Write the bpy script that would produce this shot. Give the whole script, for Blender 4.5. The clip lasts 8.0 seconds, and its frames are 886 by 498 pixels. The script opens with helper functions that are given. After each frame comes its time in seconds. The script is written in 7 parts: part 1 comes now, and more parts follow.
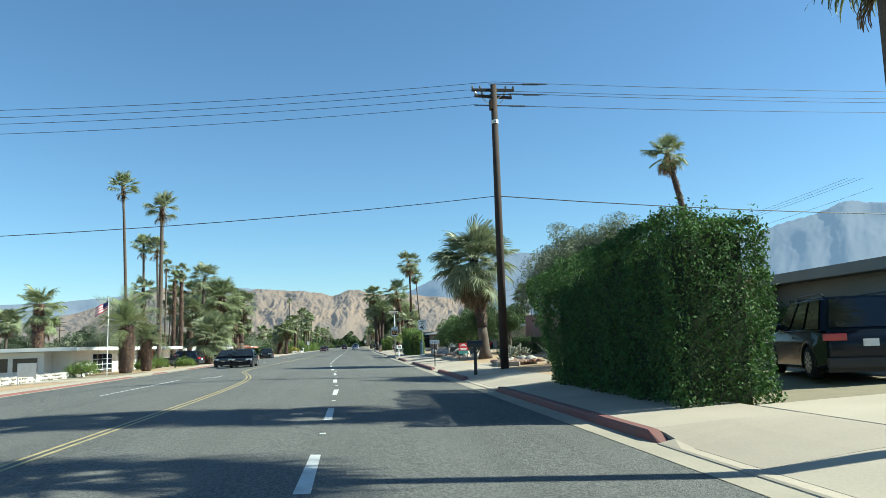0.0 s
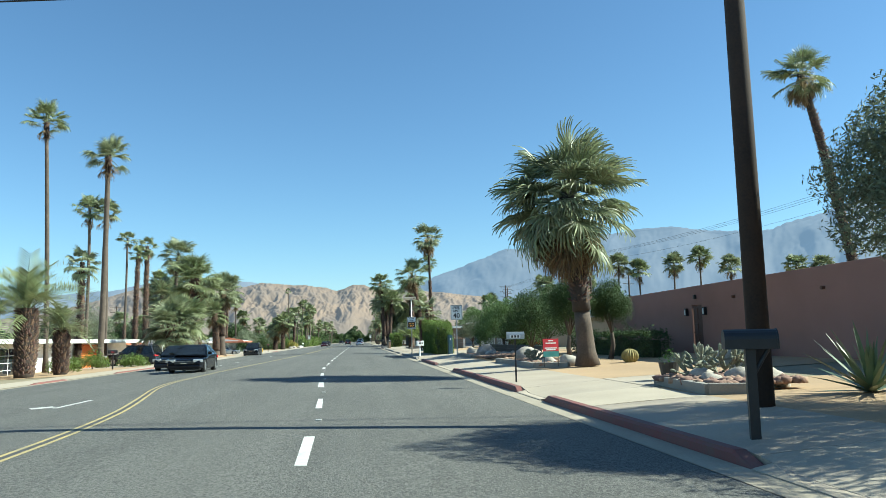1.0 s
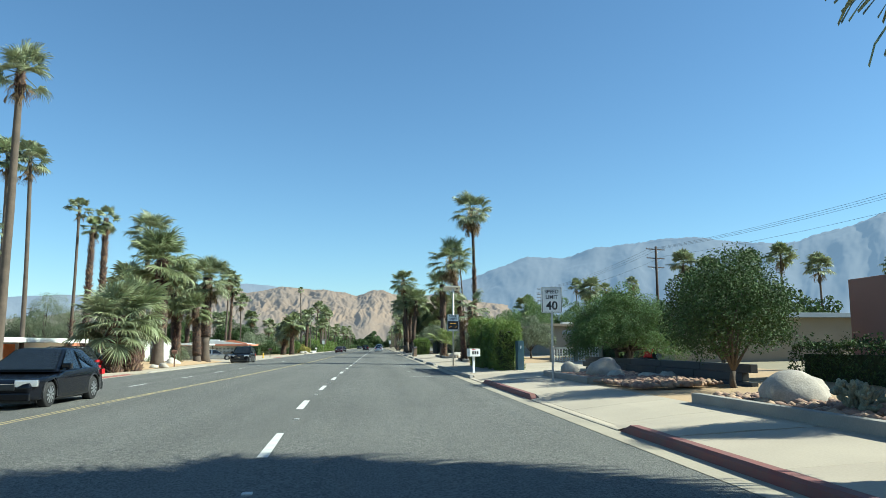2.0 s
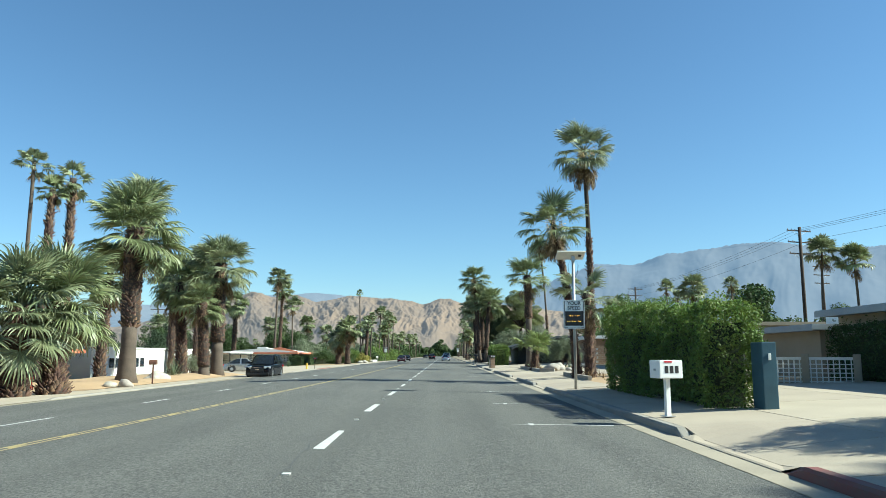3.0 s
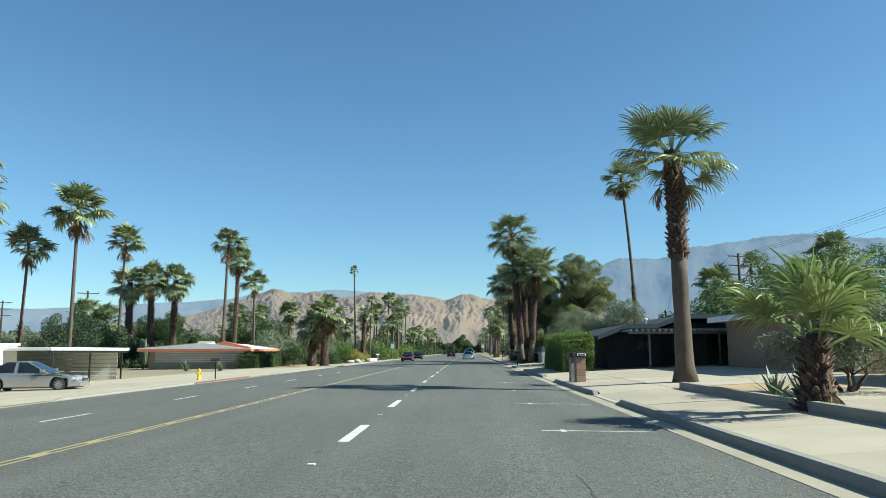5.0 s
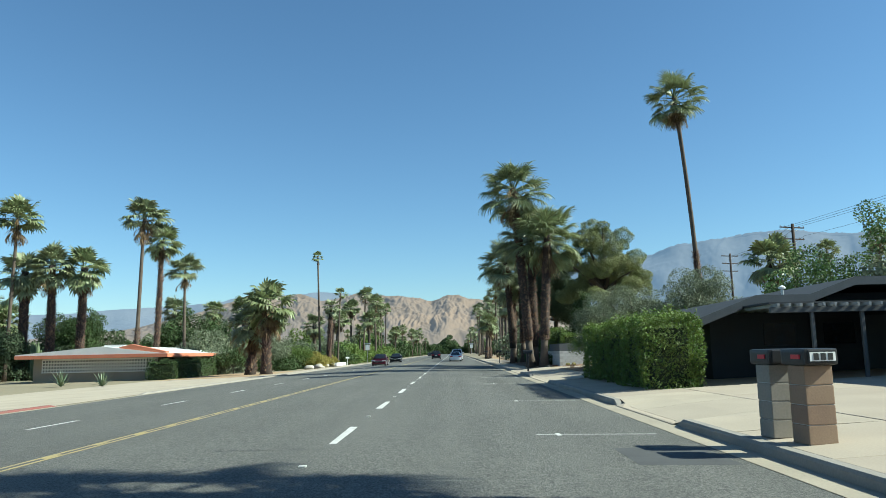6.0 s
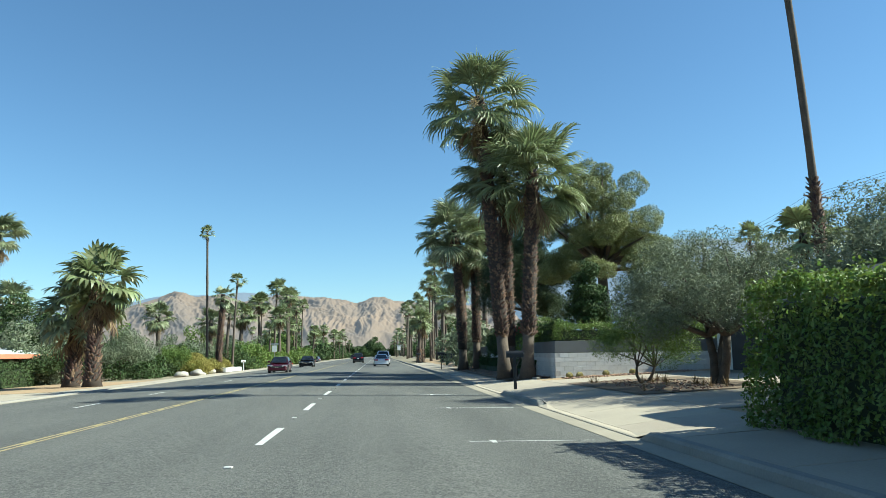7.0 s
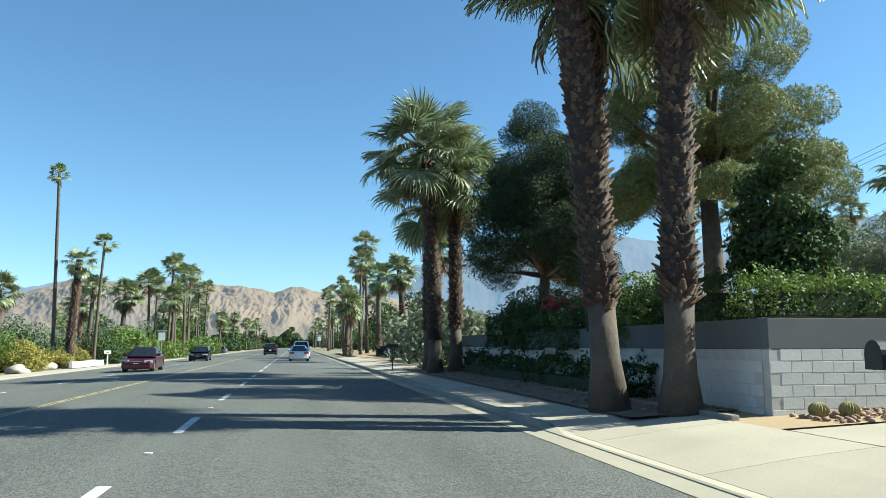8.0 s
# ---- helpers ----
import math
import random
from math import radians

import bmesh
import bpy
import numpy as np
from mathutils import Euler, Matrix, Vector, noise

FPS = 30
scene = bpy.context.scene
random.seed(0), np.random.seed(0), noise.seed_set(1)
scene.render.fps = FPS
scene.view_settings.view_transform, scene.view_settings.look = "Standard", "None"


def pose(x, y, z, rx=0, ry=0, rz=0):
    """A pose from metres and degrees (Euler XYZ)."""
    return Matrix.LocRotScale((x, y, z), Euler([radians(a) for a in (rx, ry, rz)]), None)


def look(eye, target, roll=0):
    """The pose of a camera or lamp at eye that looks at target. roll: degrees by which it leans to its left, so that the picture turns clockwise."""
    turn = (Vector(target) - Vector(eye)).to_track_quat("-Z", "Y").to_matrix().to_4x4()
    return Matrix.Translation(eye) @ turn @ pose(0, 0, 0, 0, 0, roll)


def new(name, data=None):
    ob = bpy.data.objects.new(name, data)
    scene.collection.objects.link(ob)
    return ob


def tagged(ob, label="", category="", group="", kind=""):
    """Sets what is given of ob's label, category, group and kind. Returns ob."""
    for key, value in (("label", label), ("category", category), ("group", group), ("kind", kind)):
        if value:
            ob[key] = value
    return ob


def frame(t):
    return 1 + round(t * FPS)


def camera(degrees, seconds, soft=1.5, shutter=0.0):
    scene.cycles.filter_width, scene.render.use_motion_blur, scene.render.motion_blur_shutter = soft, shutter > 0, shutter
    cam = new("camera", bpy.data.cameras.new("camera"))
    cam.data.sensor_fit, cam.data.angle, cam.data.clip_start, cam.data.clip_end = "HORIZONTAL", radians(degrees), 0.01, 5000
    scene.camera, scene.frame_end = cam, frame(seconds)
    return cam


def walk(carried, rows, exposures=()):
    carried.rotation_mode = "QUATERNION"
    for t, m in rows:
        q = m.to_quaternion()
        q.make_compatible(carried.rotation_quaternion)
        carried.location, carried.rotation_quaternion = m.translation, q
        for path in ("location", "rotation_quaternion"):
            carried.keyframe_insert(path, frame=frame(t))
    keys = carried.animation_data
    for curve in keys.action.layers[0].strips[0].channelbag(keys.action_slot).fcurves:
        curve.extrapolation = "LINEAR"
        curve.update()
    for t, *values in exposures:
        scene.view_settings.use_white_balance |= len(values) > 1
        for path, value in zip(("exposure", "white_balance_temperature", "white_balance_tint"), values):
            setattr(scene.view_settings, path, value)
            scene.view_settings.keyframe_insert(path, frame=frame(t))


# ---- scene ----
cam = camera(62.00, 8.0, soft=0.65)
# seconds, x, y, z, yaw, pitch, lean to the right
PATH = [
    (0.0, 0.476, -2.874, 1.405, -7.03, 7.23, 1.76),
    (0.5, 0.443, 7.340, 1.385, -7.21, 6.79, 2.26),
    (1.0, 0.387, 17.727, 1.407, -6.65, 6.93, 1.21),
    (1.2, 0.375, 21.920, 1.403, -6.54, 7.07, 0.93),
    (2.3, 0.354, 44.855, 1.411, -3.93, 7.72, -0.22),
    (2.5, 0.358, 48.915, 1.406, -2.83, 7.91, -0.22),
    (3.0, 0.373, 59.231, 1.387, 0.09, 8.17, -0.05),
    (3.5, 0.394, 69.994, 1.394, 1.88, 8.24, -0.25),
    (4.0, 0.417, 80.573, 1.441, 2.34, 8.18, -0.07),
    (4.5, 0.436, 91.364, 1.406, 1.92, 7.99, 0.31),
    (4.7, 0.438, 95.870, 1.408, 1.91, 7.93, 0.16),
    (5.8, 0.424, 120.026, 1.395, 0.94, 7.88, 1.01),
    (6.0, 0.416, 124.408, 1.398, 0.65, 7.97, 1.17),
    (6.5, 0.378, 135.306, 1.385, -0.95, 8.11, 1.19),
    (7.0, 0.348, 146.246, 1.369, -5.08, 8.08, 0.91),
    (7.5, 0.302, 157.011, 1.376, -9.29, 7.78, 0.47),
    (8.0, 0.326, 167.428, 1.395, -11.26, 7.45, 0.12),
]
walk(cam, [(t, pose(x, y, z, 90 + pitch, 0, yaw) @ pose(0, 0, 0, 0, 0, -lean)) for t, x, y, z, yaw, pitch, lean in PATH], [(t, e, 5800, -9) for t, e in ((0, 1.13), (0.5, 1.24), (1.2, 1.17), (2.5, 1.12), (3.5, 1.08), (4.5, 0.98), (6, 0.97), (6.8, 1.14), (7.5, 1.21), (8, 1.3))])

# ---- light ----
SUN_ELEV, SUN_AZ = 38.0, 97.0          # azimuth clockwise from +y
world = bpy.data.worlds.new("sky")
scene.world = world
world.use_nodes = True
wn = world.node_tree
sky = wn.nodes.new("ShaderNodeTexSky")
sky.sky_type = 'NISHITA'
sky.sun_disc = False
sky.sun_elevation, sky.sun_rotation = radians(SUN_ELEV), radians(SUN_AZ)
sky.altitude, sky.air_density, sky.dust_density, sky.ozone_density = 100, 1.0, 0.2, 4.5
wn.nodes["Background"].inputs["Strength"].default_value = 0.07
wn.links.new(sky.outputs[0], wn.nodes["Background"].inputs["Color"])
sun = new("sun", bpy.data.lights.new("sun", 'SUN'))
sun.data.energy, sun.data.angle, sun.data.color = 5.0, radians(0.53), (1.0, 0.92, 0.80)
sun_dir = Vector((math.sin(radians(SUN_AZ)) * math.cos(radians(SUN_ELEV)), math.cos(radians(SUN_AZ)) * math.cos(radians(SUN_ELEV)), math.sin(radians(SUN_ELEV))))
sun.matrix_world = look(sun_dir * 60, (0, 0, 0))

# ---- materials ----
MATS = {}


def mat(name, col, col2=None, rough=0.8, metal=0.0, scale=3.0, fine=40.0, bump=0.2, spec=0.5, rnd=0.0, island=0.0, trans=0.0, glow=None, coat=0.0, mix=0.5, dist=0.02):
    """Two colours mixed by noise at two scales, with fine relief; rnd and island vary it piece by piece."""
    if name in MATS:
        return MATS[name]
    m = bpy.data.materials.new(name)
    m.use_nodes = True
    nt = m.node_tree
    b = nt.nodes["Principled BSDF"]
    tc = nt.nodes.new("ShaderNodeTexCoord")
    n1 = nt.nodes.new("ShaderNodeTexNoise")
    n1.inputs["Scale"].default_value, n1.inputs["Detail"].default_value = scale, 5
    n2 = nt.nodes.new("ShaderNodeTexNoise")
    n2.inputs["Scale"].default_value, n2.inputs["Detail"].default_value = fine, 3
    nt.links.new(tc.outputs["Object"], n1.inputs["Vector"])
    nt.links.new(tc.outputs["Object"], n2.inputs["Vector"])
    add = nt.nodes.new("ShaderNodeMath")
    add.operation = 'MULTIPLY_ADD'
    add.inputs[1].default_value, add.inputs[2].default_value = 0.6, 0.0
    nt.links.new(n1.outputs["Fac"], add.inputs[0])
    add2 = nt.nodes.new("ShaderNodeMath")
    add2.operation = 'MULTIPLY_ADD'
    add2.inputs[1].default_value = 0.4
    nt.links.new(n2.outputs["Fac"], add2.inputs[0])
    nt.links.new(add.outputs[0], add2.inputs[2])
    ramp = nt.nodes.new("ShaderNodeValToRGB")
    ramp.color_ramp.elements[0].position, ramp.color_ramp.elements[1].position = mix - 0.16, mix + 0.16
    c2 = col2 or tuple(c * 0.7 for c in col)
    ramp.color_ramp.elements[0].color, ramp.color_ramp.elements[1].color = (*c2, 1), (*col, 1)
    nt.links.new(add2.outputs[0], ramp.inputs["Fac"])
    out = ramp.outputs["Color"]
    for amount, node, socket in ((rnd, "ShaderNodeObjectInfo", "Random"), (island, "ShaderNodeNewGeometry", "Random Per Island")):
        if amount:
            src = nt.nodes.new(node)
            hsv = nt.nodes.new("ShaderNodeHueSaturation")
            mr = nt.nodes.new("ShaderNodeMapRange")
            mr.inputs["To Min"].default_value, mr.inputs["To Max"].default_value = 1 - amount, 1 + amount
            nt.links.new(src.outputs[socket], mr.inputs["Value"])
            nt.links.new(mr.outputs[0], hsv.inputs["Value"])
            mh = nt.nodes.new("ShaderNodeMapRange")
            mh.inputs["To Min"].default_value, mh.inputs["To Max"].default_value = 0.5 - amount * 0.05, 0.5 + amount * 0.05
            nt.links.new(src.outputs[socket], mh.inputs["Value"])
            nt.links.new(mh.outputs[0], hsv.inputs["Hue"])
            nt.links.new(out, hsv.inputs["Color"])
            out = hsv.outputs["Color"]
    nt.links.new(out, b.inputs["Base Color"])
    b.inputs["Roughness"].default_value, b.inputs["Metallic"].default_value = rough, metal
    b.inputs["Specular IOR Level"].default_value = spec
    if coat:
        b.inputs["Coat Weight"].default_value, b.inputs["Coat Roughness"].default_value = coat, 0.05
    if bump:
        bp = nt.nodes.new("ShaderNodeBump")
        bp.inputs["Strength"].default_value, bp.inputs["Distance"].default_value = bump, dist
        nt.links.new(add2.outputs[0], bp.inputs["Height"])
        nt.links.new(bp.outputs[0], b.inputs["Normal"])
    # emission: amber LEDs, and the haze painted onto the far mountains
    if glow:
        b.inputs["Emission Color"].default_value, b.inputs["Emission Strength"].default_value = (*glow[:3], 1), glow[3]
    if trans:
        tr = nt.nodes.new("ShaderNodeBsdfTranslucent")
        nt.links.new(out, tr.inputs["Color"])
        ms = nt.nodes.new("ShaderNodeMixShader")
        ms.inputs[0].default_value = trans
        nt.links.new(b.outputs[0], ms.inputs[1])
        nt.links.new(tr.outputs[0], ms.inputs[2])
        nt.links.new(ms.outputs[0], nt.nodes["Material Output"].inputs["Surface"])
    MATS[name] = m
    return m


def asphalt(name, dark, light):
    """Worn asphalt: pale and dark stone grains, long wear streaks along the lanes, broad mottling and small dark specks."""
    m = bpy.data.materials.new(name)
    m.use_nodes = True
    nt = m.node_tree
    b = nt.nodes["Principled BSDF"]
    tc = nt.nodes.new("ShaderNodeTexCoord")

    def layer(scale, stretch, detail, lo, hi, va, vb):
        mp = nt.nodes.new("ShaderNodeMapping")
        mp.inputs["Scale"].default_value = stretch
        n = nt.nodes.new("ShaderNodeTexNoise")
        n.inputs["Scale"].default_value, n.inputs["Detail"].default_value = scale, detail
        r = nt.nodes.new("ShaderNodeMapRange")
        for k, v in (("From Min", lo), ("From Max", hi), ("To Min", va), ("To Max", vb)):
            r.inputs[k].default_value = v
        nt.links.new(tc.outputs["Object"], mp.inputs["Vector"])
        nt.links.new(mp.outputs[0], n.inputs["Vector"])
        nt.links.new(n.outputs["Fac"], r.inputs["Value"])
        return r.outputs[0]
    parts = [layer(38, (1, 0.55, 1), 3, 0.32, 0.68, 0.52, 1.5), layer(1.0, (0.95, 0.02, 1), 3, 0.3, 0.7, 0.86, 1.12), layer(0.3, (1, 0.5, 1), 4, 0.3, 0.7, 0.9, 1.1), layer(4.5, (1, 0.5, 1), 6, 0.26, 0.36, 0.72, 1.0), layer(150, (1, 1, 1), 1, 0.3, 0.7, 0.62, 1.38), layer(11, (1, 0.6, 1), 4, 0.3, 0.7, 0.86, 1.14)]
    out = parts[0]
    for p in parts[1:]:
        mu = nt.nodes.new("ShaderNodeMath")
        mu.operation = 'MULTIPLY'
        nt.links.new(out, mu.inputs[0])
        nt.links.new(p, mu.inputs[1])
        out = mu.outputs[0]
    r = nt.nodes.new("ShaderNodeMapRange")
    r.inputs["From Min"].default_value, r.inputs["From Max"].default_value = 0.5, 1.5
    nt.links.new(out, r.inputs["Value"])
    mx = nt.nodes.new("ShaderNodeMix")
    mx.data_type = 'RGBA'
    mx.inputs["A"].default_value, mx.inputs["B"].default_value = (*dark, 1), (*light, 1)
    nt.links.new(r.outputs[0], mx.inputs["Factor"])
    nt.links.new(mx.outputs["Result"], b.inputs["Base Color"])
    b.inputs["Roughness"].default_value = 0.85
    bp = nt.nodes.new("ShaderNodeBump")
    bp.inputs["Strength"].default_value, bp.inputs["Distance"].default_value = 0.6, 0.008
    nt.links.new(out, bp.inputs["Height"])
    nt.links.new(bp.outputs[0], b.inputs["Normal"])
    return m


ASPHALT = asphalt("asphalt", (0.044, 0.043, 0.038), (0.165, 0.16, 0.141))
CONCRETE = mat("concrete", (0.41, 0.345, 0.262), (0.32, 0.268, 0.205), 0.9, scale=0.5, fine=30, bump=0.15, rnd=0.08)
GUTTER = mat("gutter_concrete", (0.35, 0.30, 0.225), (0.26, 0.225, 0.17), 0.9, scale=0.8, fine=30, bump=0.15)
RED_PAINT = mat("red_kerb_paint", (0.20, 0.06, 0.052), (0.15, 0.085, 0.07), 0.8, scale=2.5, fine=25, bump=0.1)
KERB = mat("kerb_concrete", (0.296, 0.27, 0.229), (0.215, 0.196, 0.17), 0.9, scale=1.2, fine=30)
SAND = mat("sand", (0.42, 0.285, 0.16), (0.32, 0.22, 0.125), 0.95, scale=0.35, fine=14, bump=0.4, dist=0.03)
SOIL = mat("garden_soil", (0.22, 0.155, 0.10), (0.13, 0.095, 0.065), 0.95, scale=1.2, fine=16, bump=0.5, dist=0.04)
DESERT = mat("desert_ground", (0.288, 0.232, 0.152), (0.192, 0.168, 0.104), 0.95, scale=0.05, fine=3, bump=0.4, dist=0.05)
WHITE_LINE = mat("road_white", (0.595, 0.586, 0.552), (0.383, 0.374, 0.348), 0.7, scale=4, fine=30, bump=0.1, mix=0.46)
YELLOW_LINE = mat("road_yellow", (0.468, 0.357, 0.136), (0.255, 0.221, 0.128), 0.7, scale=3, fine=25, bump=0.1)
LEAF = mat("hedge_leaf", (0.0796, 0.14, 0.0319), (0.0468, 0.0936, 0.0225), 0.8, scale=1.5, fine=20, bump=0, island=0.35, trans=0.3)
LEAF_BRIGHT = mat("hedge_leaf_bright", (0.165, 0.215, 0.04), (0.085, 0.14, 0.026), 0.6, scale=1.2, fine=20, bump=0, island=0.35, trans=0.35)
LEAF_WILLOW = mat("willow_leaf", (0.125, 0.185, 0.055), (0.07, 0.115, 0.033), 0.7, scale=1.2, fine=20, bump=0, island=0.4, trans=0.25)
LEAF_OLIVE = mat("olive_leaf", (0.20, 0.22, 0.135), (0.115, 0.14, 0.08), 0.7, scale=1.5, fine=20, bump=0, island=0.3, trans=0.25)
LEAF_PINE = mat("pine_needle", (0.24, 0.25, 0.09), (0.14, 0.165, 0.06), 0.6, scale=0.8, fine=15, bump=0, island=0.35, trans=0.2)
LEAF_NEEDLE = mat("dark_needle", (0.06, 0.085, 0.04), (0.034, 0.052, 0.025), 0.9, scale=0.8, fine=15, bump=0, island=0.4, trans=0.15)
LEAF_DARK = mat("dark_leaf", (0.0636, 0.0972, 0.0262), (0.0374, 0.0636, 0.0179), 0.85, scale=1.2, fine=20, bump=0, island=0.4, trans=0.15)
LEAF_YELLOW = mat("yellow_shrub_leaf", (0.36, 0.296, 0.064), (0.224, 0.208, 0.048), 0.6, scale=1.2, fine=20, bump=0, island=0.3, trans=0.3)
LEAF_RED = mat("red_flower", (0.42, 0.03, 0.06), (0.3, 0.03, 0.05), 0.6, bump=0, island=0.3, trans=0.3)
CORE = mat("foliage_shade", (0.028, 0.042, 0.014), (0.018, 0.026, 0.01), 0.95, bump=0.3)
FROND = mat("palm_frond", (0.25, 0.275, 0.13), (0.135, 0.165, 0.072), 0.45, scale=0.8, fine=9, bump=0, island=0.35, trans=0.24)
FROND_BLUE = mat("palm_frond_grey", (0.265, 0.285, 0.155), (0.15, 0.175, 0.09), 0.45, scale=0.8, fine=9, bump=0, island=0.35, trans=0.24)
FROND_YOUNG = mat("palm_frond_young", (0.26, 0.30, 0.10), (0.15, 0.19, 0.06), 0.45, scale=0.8, fine=9, bump=0, island=0.3, trans=0.3)
FROND_DRY = mat("palm_frond_dry", (0.25, 0.17, 0.085), (0.125, 0.08, 0.042), 0.75, scale=1.5, fine=14, bump=0, island=0.3, trans=0.2)
TRUNK = mat("palm_trunk", (0.055, 0.04, 0.031), (0.026, 0.02, 0.016), 0.95, scale=2.2, fine=20, bump=0.7, dist=0.03)
TRUNK_SMOOTH = mat("palm_trunk_grey", (0.12, 0.091, 0.069), (0.066, 0.051, 0.04), 0.95, scale=2.0, fine=16, bump=0.6, dist=0.03)
BOOT = mat("palm_boot", (0.145, 0.078, 0.05), (0.028, 0.018, 0.014), 0.9, scale=3, fine=20, bump=0.3, island=0.45)
BARK = mat("bark", (0.12, 0.0938, 0.0713), (0.06, 0.0465, 0.0375), 0.95, scale=4, fine=30, bump=0.7, dist=0.03)
POLE_WOOD = mat("pole_wood", (0.055, 0.034, 0.024), (0.028, 0.02, 0.016), 0.9, scale=1.5, fine=25, bump=0.4)
WIRE = mat("wire", (0.03, 0.03, 0.032), None, 0.6, bump=0)
PINK_STUCCO = mat("pink_stucco", (0.315, 0.176, 0.143), (0.27, 0.15, 0.12), 0.95, scale=0.8, fine=40, bump=0.3)
WHITE_STUCCO = mat("white_stucco", (0.702, 0.693, 0.657), (0.612, 0.603, 0.567), 0.9, scale=0.8, fine=30, bump=0.15)
BEIGE_STUCCO = mat("beige_stucco", (0.32, 0.272, 0.208), (0.264, 0.224, 0.168), 0.9, scale=0.8, fine=30, bump=0.2)
COPING = mat("coping_stucco", (0.13, 0.135, 0.138), (0.10, 0.104, 0.108), 0.9, scale=0.9, fine=30, bump=0.2)
GREY_STUCCO = mat("grey_stucco", (0.24, 0.232, 0.208), (0.2, 0.192, 0.172), 0.9, scale=0.8, fine=30, bump=0.2)
DARK_PAINT = mat("charcoal_paint", (0.035, 0.038, 0.042), (0.025, 0.027, 0.03), 0.7, scale=1.2, fine=20, bump=0.15)
WHITE_ROOF = mat("white_roof", (0.72, 0.72, 0.702), (0.612, 0.612, 0.594), 0.85, scale=0.6, fine=15, bump=0.1)
ORANGE = mat("coral_paint", (0.558, 0.198, 0.108), (0.468, 0.162, 0.09), 0.7, scale=1.5, fine=20, bump=0.05)
ORANGE_DOOR = mat("orange_paint", (0.75, 0.20, 0.035), (0.65, 0.17, 0.03), 0.6, scale=1.5, fine=20, bump=0.05)
BLOCK = mat("concrete_block", (0.60, 0.595, 0.575), (0.47, 0.465, 0.45), 0.95, scale=1.2, fine=25, bump=0.3, rnd=0.04)
BLOCK_TAN = mat("tan_block", (0.288, 0.2, 0.136), (0.224, 0.152, 0.104), 0.95, scale=2.5, fine=35, bump=0.3, rnd=0.1)
MORTAR = mat("mortar", (0.52, 0.51, 0.49), None, 0.95)
GLASS = mat("window_glass", (0.02, 0.025, 0.03), None, 0.05, spec=0.8, bump=0)
CAR_GLASS = mat("car_glass", (0.03, 0.036, 0.04), None, 0.03, spec=1.0, bump=0, coat=1.0)
BLACK = mat("black_metal", (0.018, 0.018, 0.02), (0.012, 0.012, 0.013), 0.45, scale=5, bump=0.05)
RUBBER = mat("rubber", (0.02, 0.02, 0.02), None, 0.85, scale=8, bump=0.2)
STEEL = mat("galvanised_steel", (0.50, 0.51, 0.52), (0.40, 0.41, 0.42), 0.45, 0.9, scale=4, bump=0.05)
CHROME = mat("chrome", (0.75, 0.75, 0.75), None, 0.12, 1.0, bump=0)
SIGN_WHITE = mat("sign_white", (0.80, 0.80, 0.78), (0.72, 0.72, 0.70), 0.5, scale=4, bump=0.03)
SIGN_BLACK = mat("sign_black", (0.02, 0.02, 0.022), None, 0.5, bump=0)
SIGN_RED = mat("sign_red", (0.55, 0.035, 0.05), None, 0.5, bump=0)
SIGN_GREEN = mat("sign_teal", (0.06, 0.25, 0.24), None, 0.5, bump=0)
ROCK = mat("boulder_rock", (0.425, 0.383, 0.323), (0.272, 0.242, 0.208), 0.95, scale=2.2, fine=18, bump=0.6, rnd=0.15, dist=0.03)
RIVER_ROCK = mat("river_rock", (0.34, 0.212, 0.145), (0.221, 0.145, 0.102), 0.9, scale=4, fine=25, bump=0.3, rnd=0.2, island=0.3)
WOOD_DOOR = mat("door_wood", (0.136, 0.06, 0.036), (0.08, 0.036, 0.024), 0.6, scale=3, fine=30, bump=0.2)
CACTUS = mat("cactus_green", (0.104, 0.136, 0.056), (0.064, 0.088, 0.036), 0.7, scale=4, bump=0.3)
CACTUS_GOLD = mat("barrel_spines", (0.33, 0.26, 0.09), (0.17, 0.16, 0.06), 0.8, scale=8, bump=0.3)
AGAVE = mat("agave_leaf", (0.136, 0.172, 0.096), (0.088, 0.12, 0.064), 0.5, scale=3, bump=0.1, island=0.2)
FLAG_RED = mat("flag_red", (0.5, 0.04, 0.06), None, 0.8, bump=0.1)
FLAG_BLUE = mat("flag_blue", (0.03, 0.05, 0.18), None, 0.8, bump=0.1)
TAIL = mat("tail_lamp", (0.45, 0.015, 0.02), None, 0.2, spec=0.8, bump=0)
LAMP_CLEAR = mat("head_lamp", (0.7, 0.72, 0.74), None, 0.1, 0.6, bump=0)


def paint(name, col, metal=0.0, rough=0.18, gloss=0.35):
    return mat(name, col, tuple(c * 0.92 for c in col), rough, metal, scale=1.5, fine=200, bump=0, spec=gloss, coat=gloss)


# ---- building helpers ----
RNG = np.random.default_rng(7)


def thing(name, label, category, loc=(0, 0, 0), rz=0.0, group="", kind=""):
    e = new(name)
    e.matrix_basis = pose(*loc, 0, 0, rz)
    e.empty_display_size = 0.2
    return tagged(e, label, category, group, kind)


def mesh_of(name, bm_or_mesh, material, smooth=False):
    if isinstance(bm_or_mesh, bmesh.types.BMesh):
        me = bpy.data.meshes.new(name)
        bm_or_mesh.to_mesh(me)
        bm_or_mesh.free()
    else:
        me = bm_or_mesh
    if not me.materials:
        me.materials.append(material)
    if smooth:
        me.polygons.foreach_set("use_smooth", [True] * len(me.polygons))
    return me


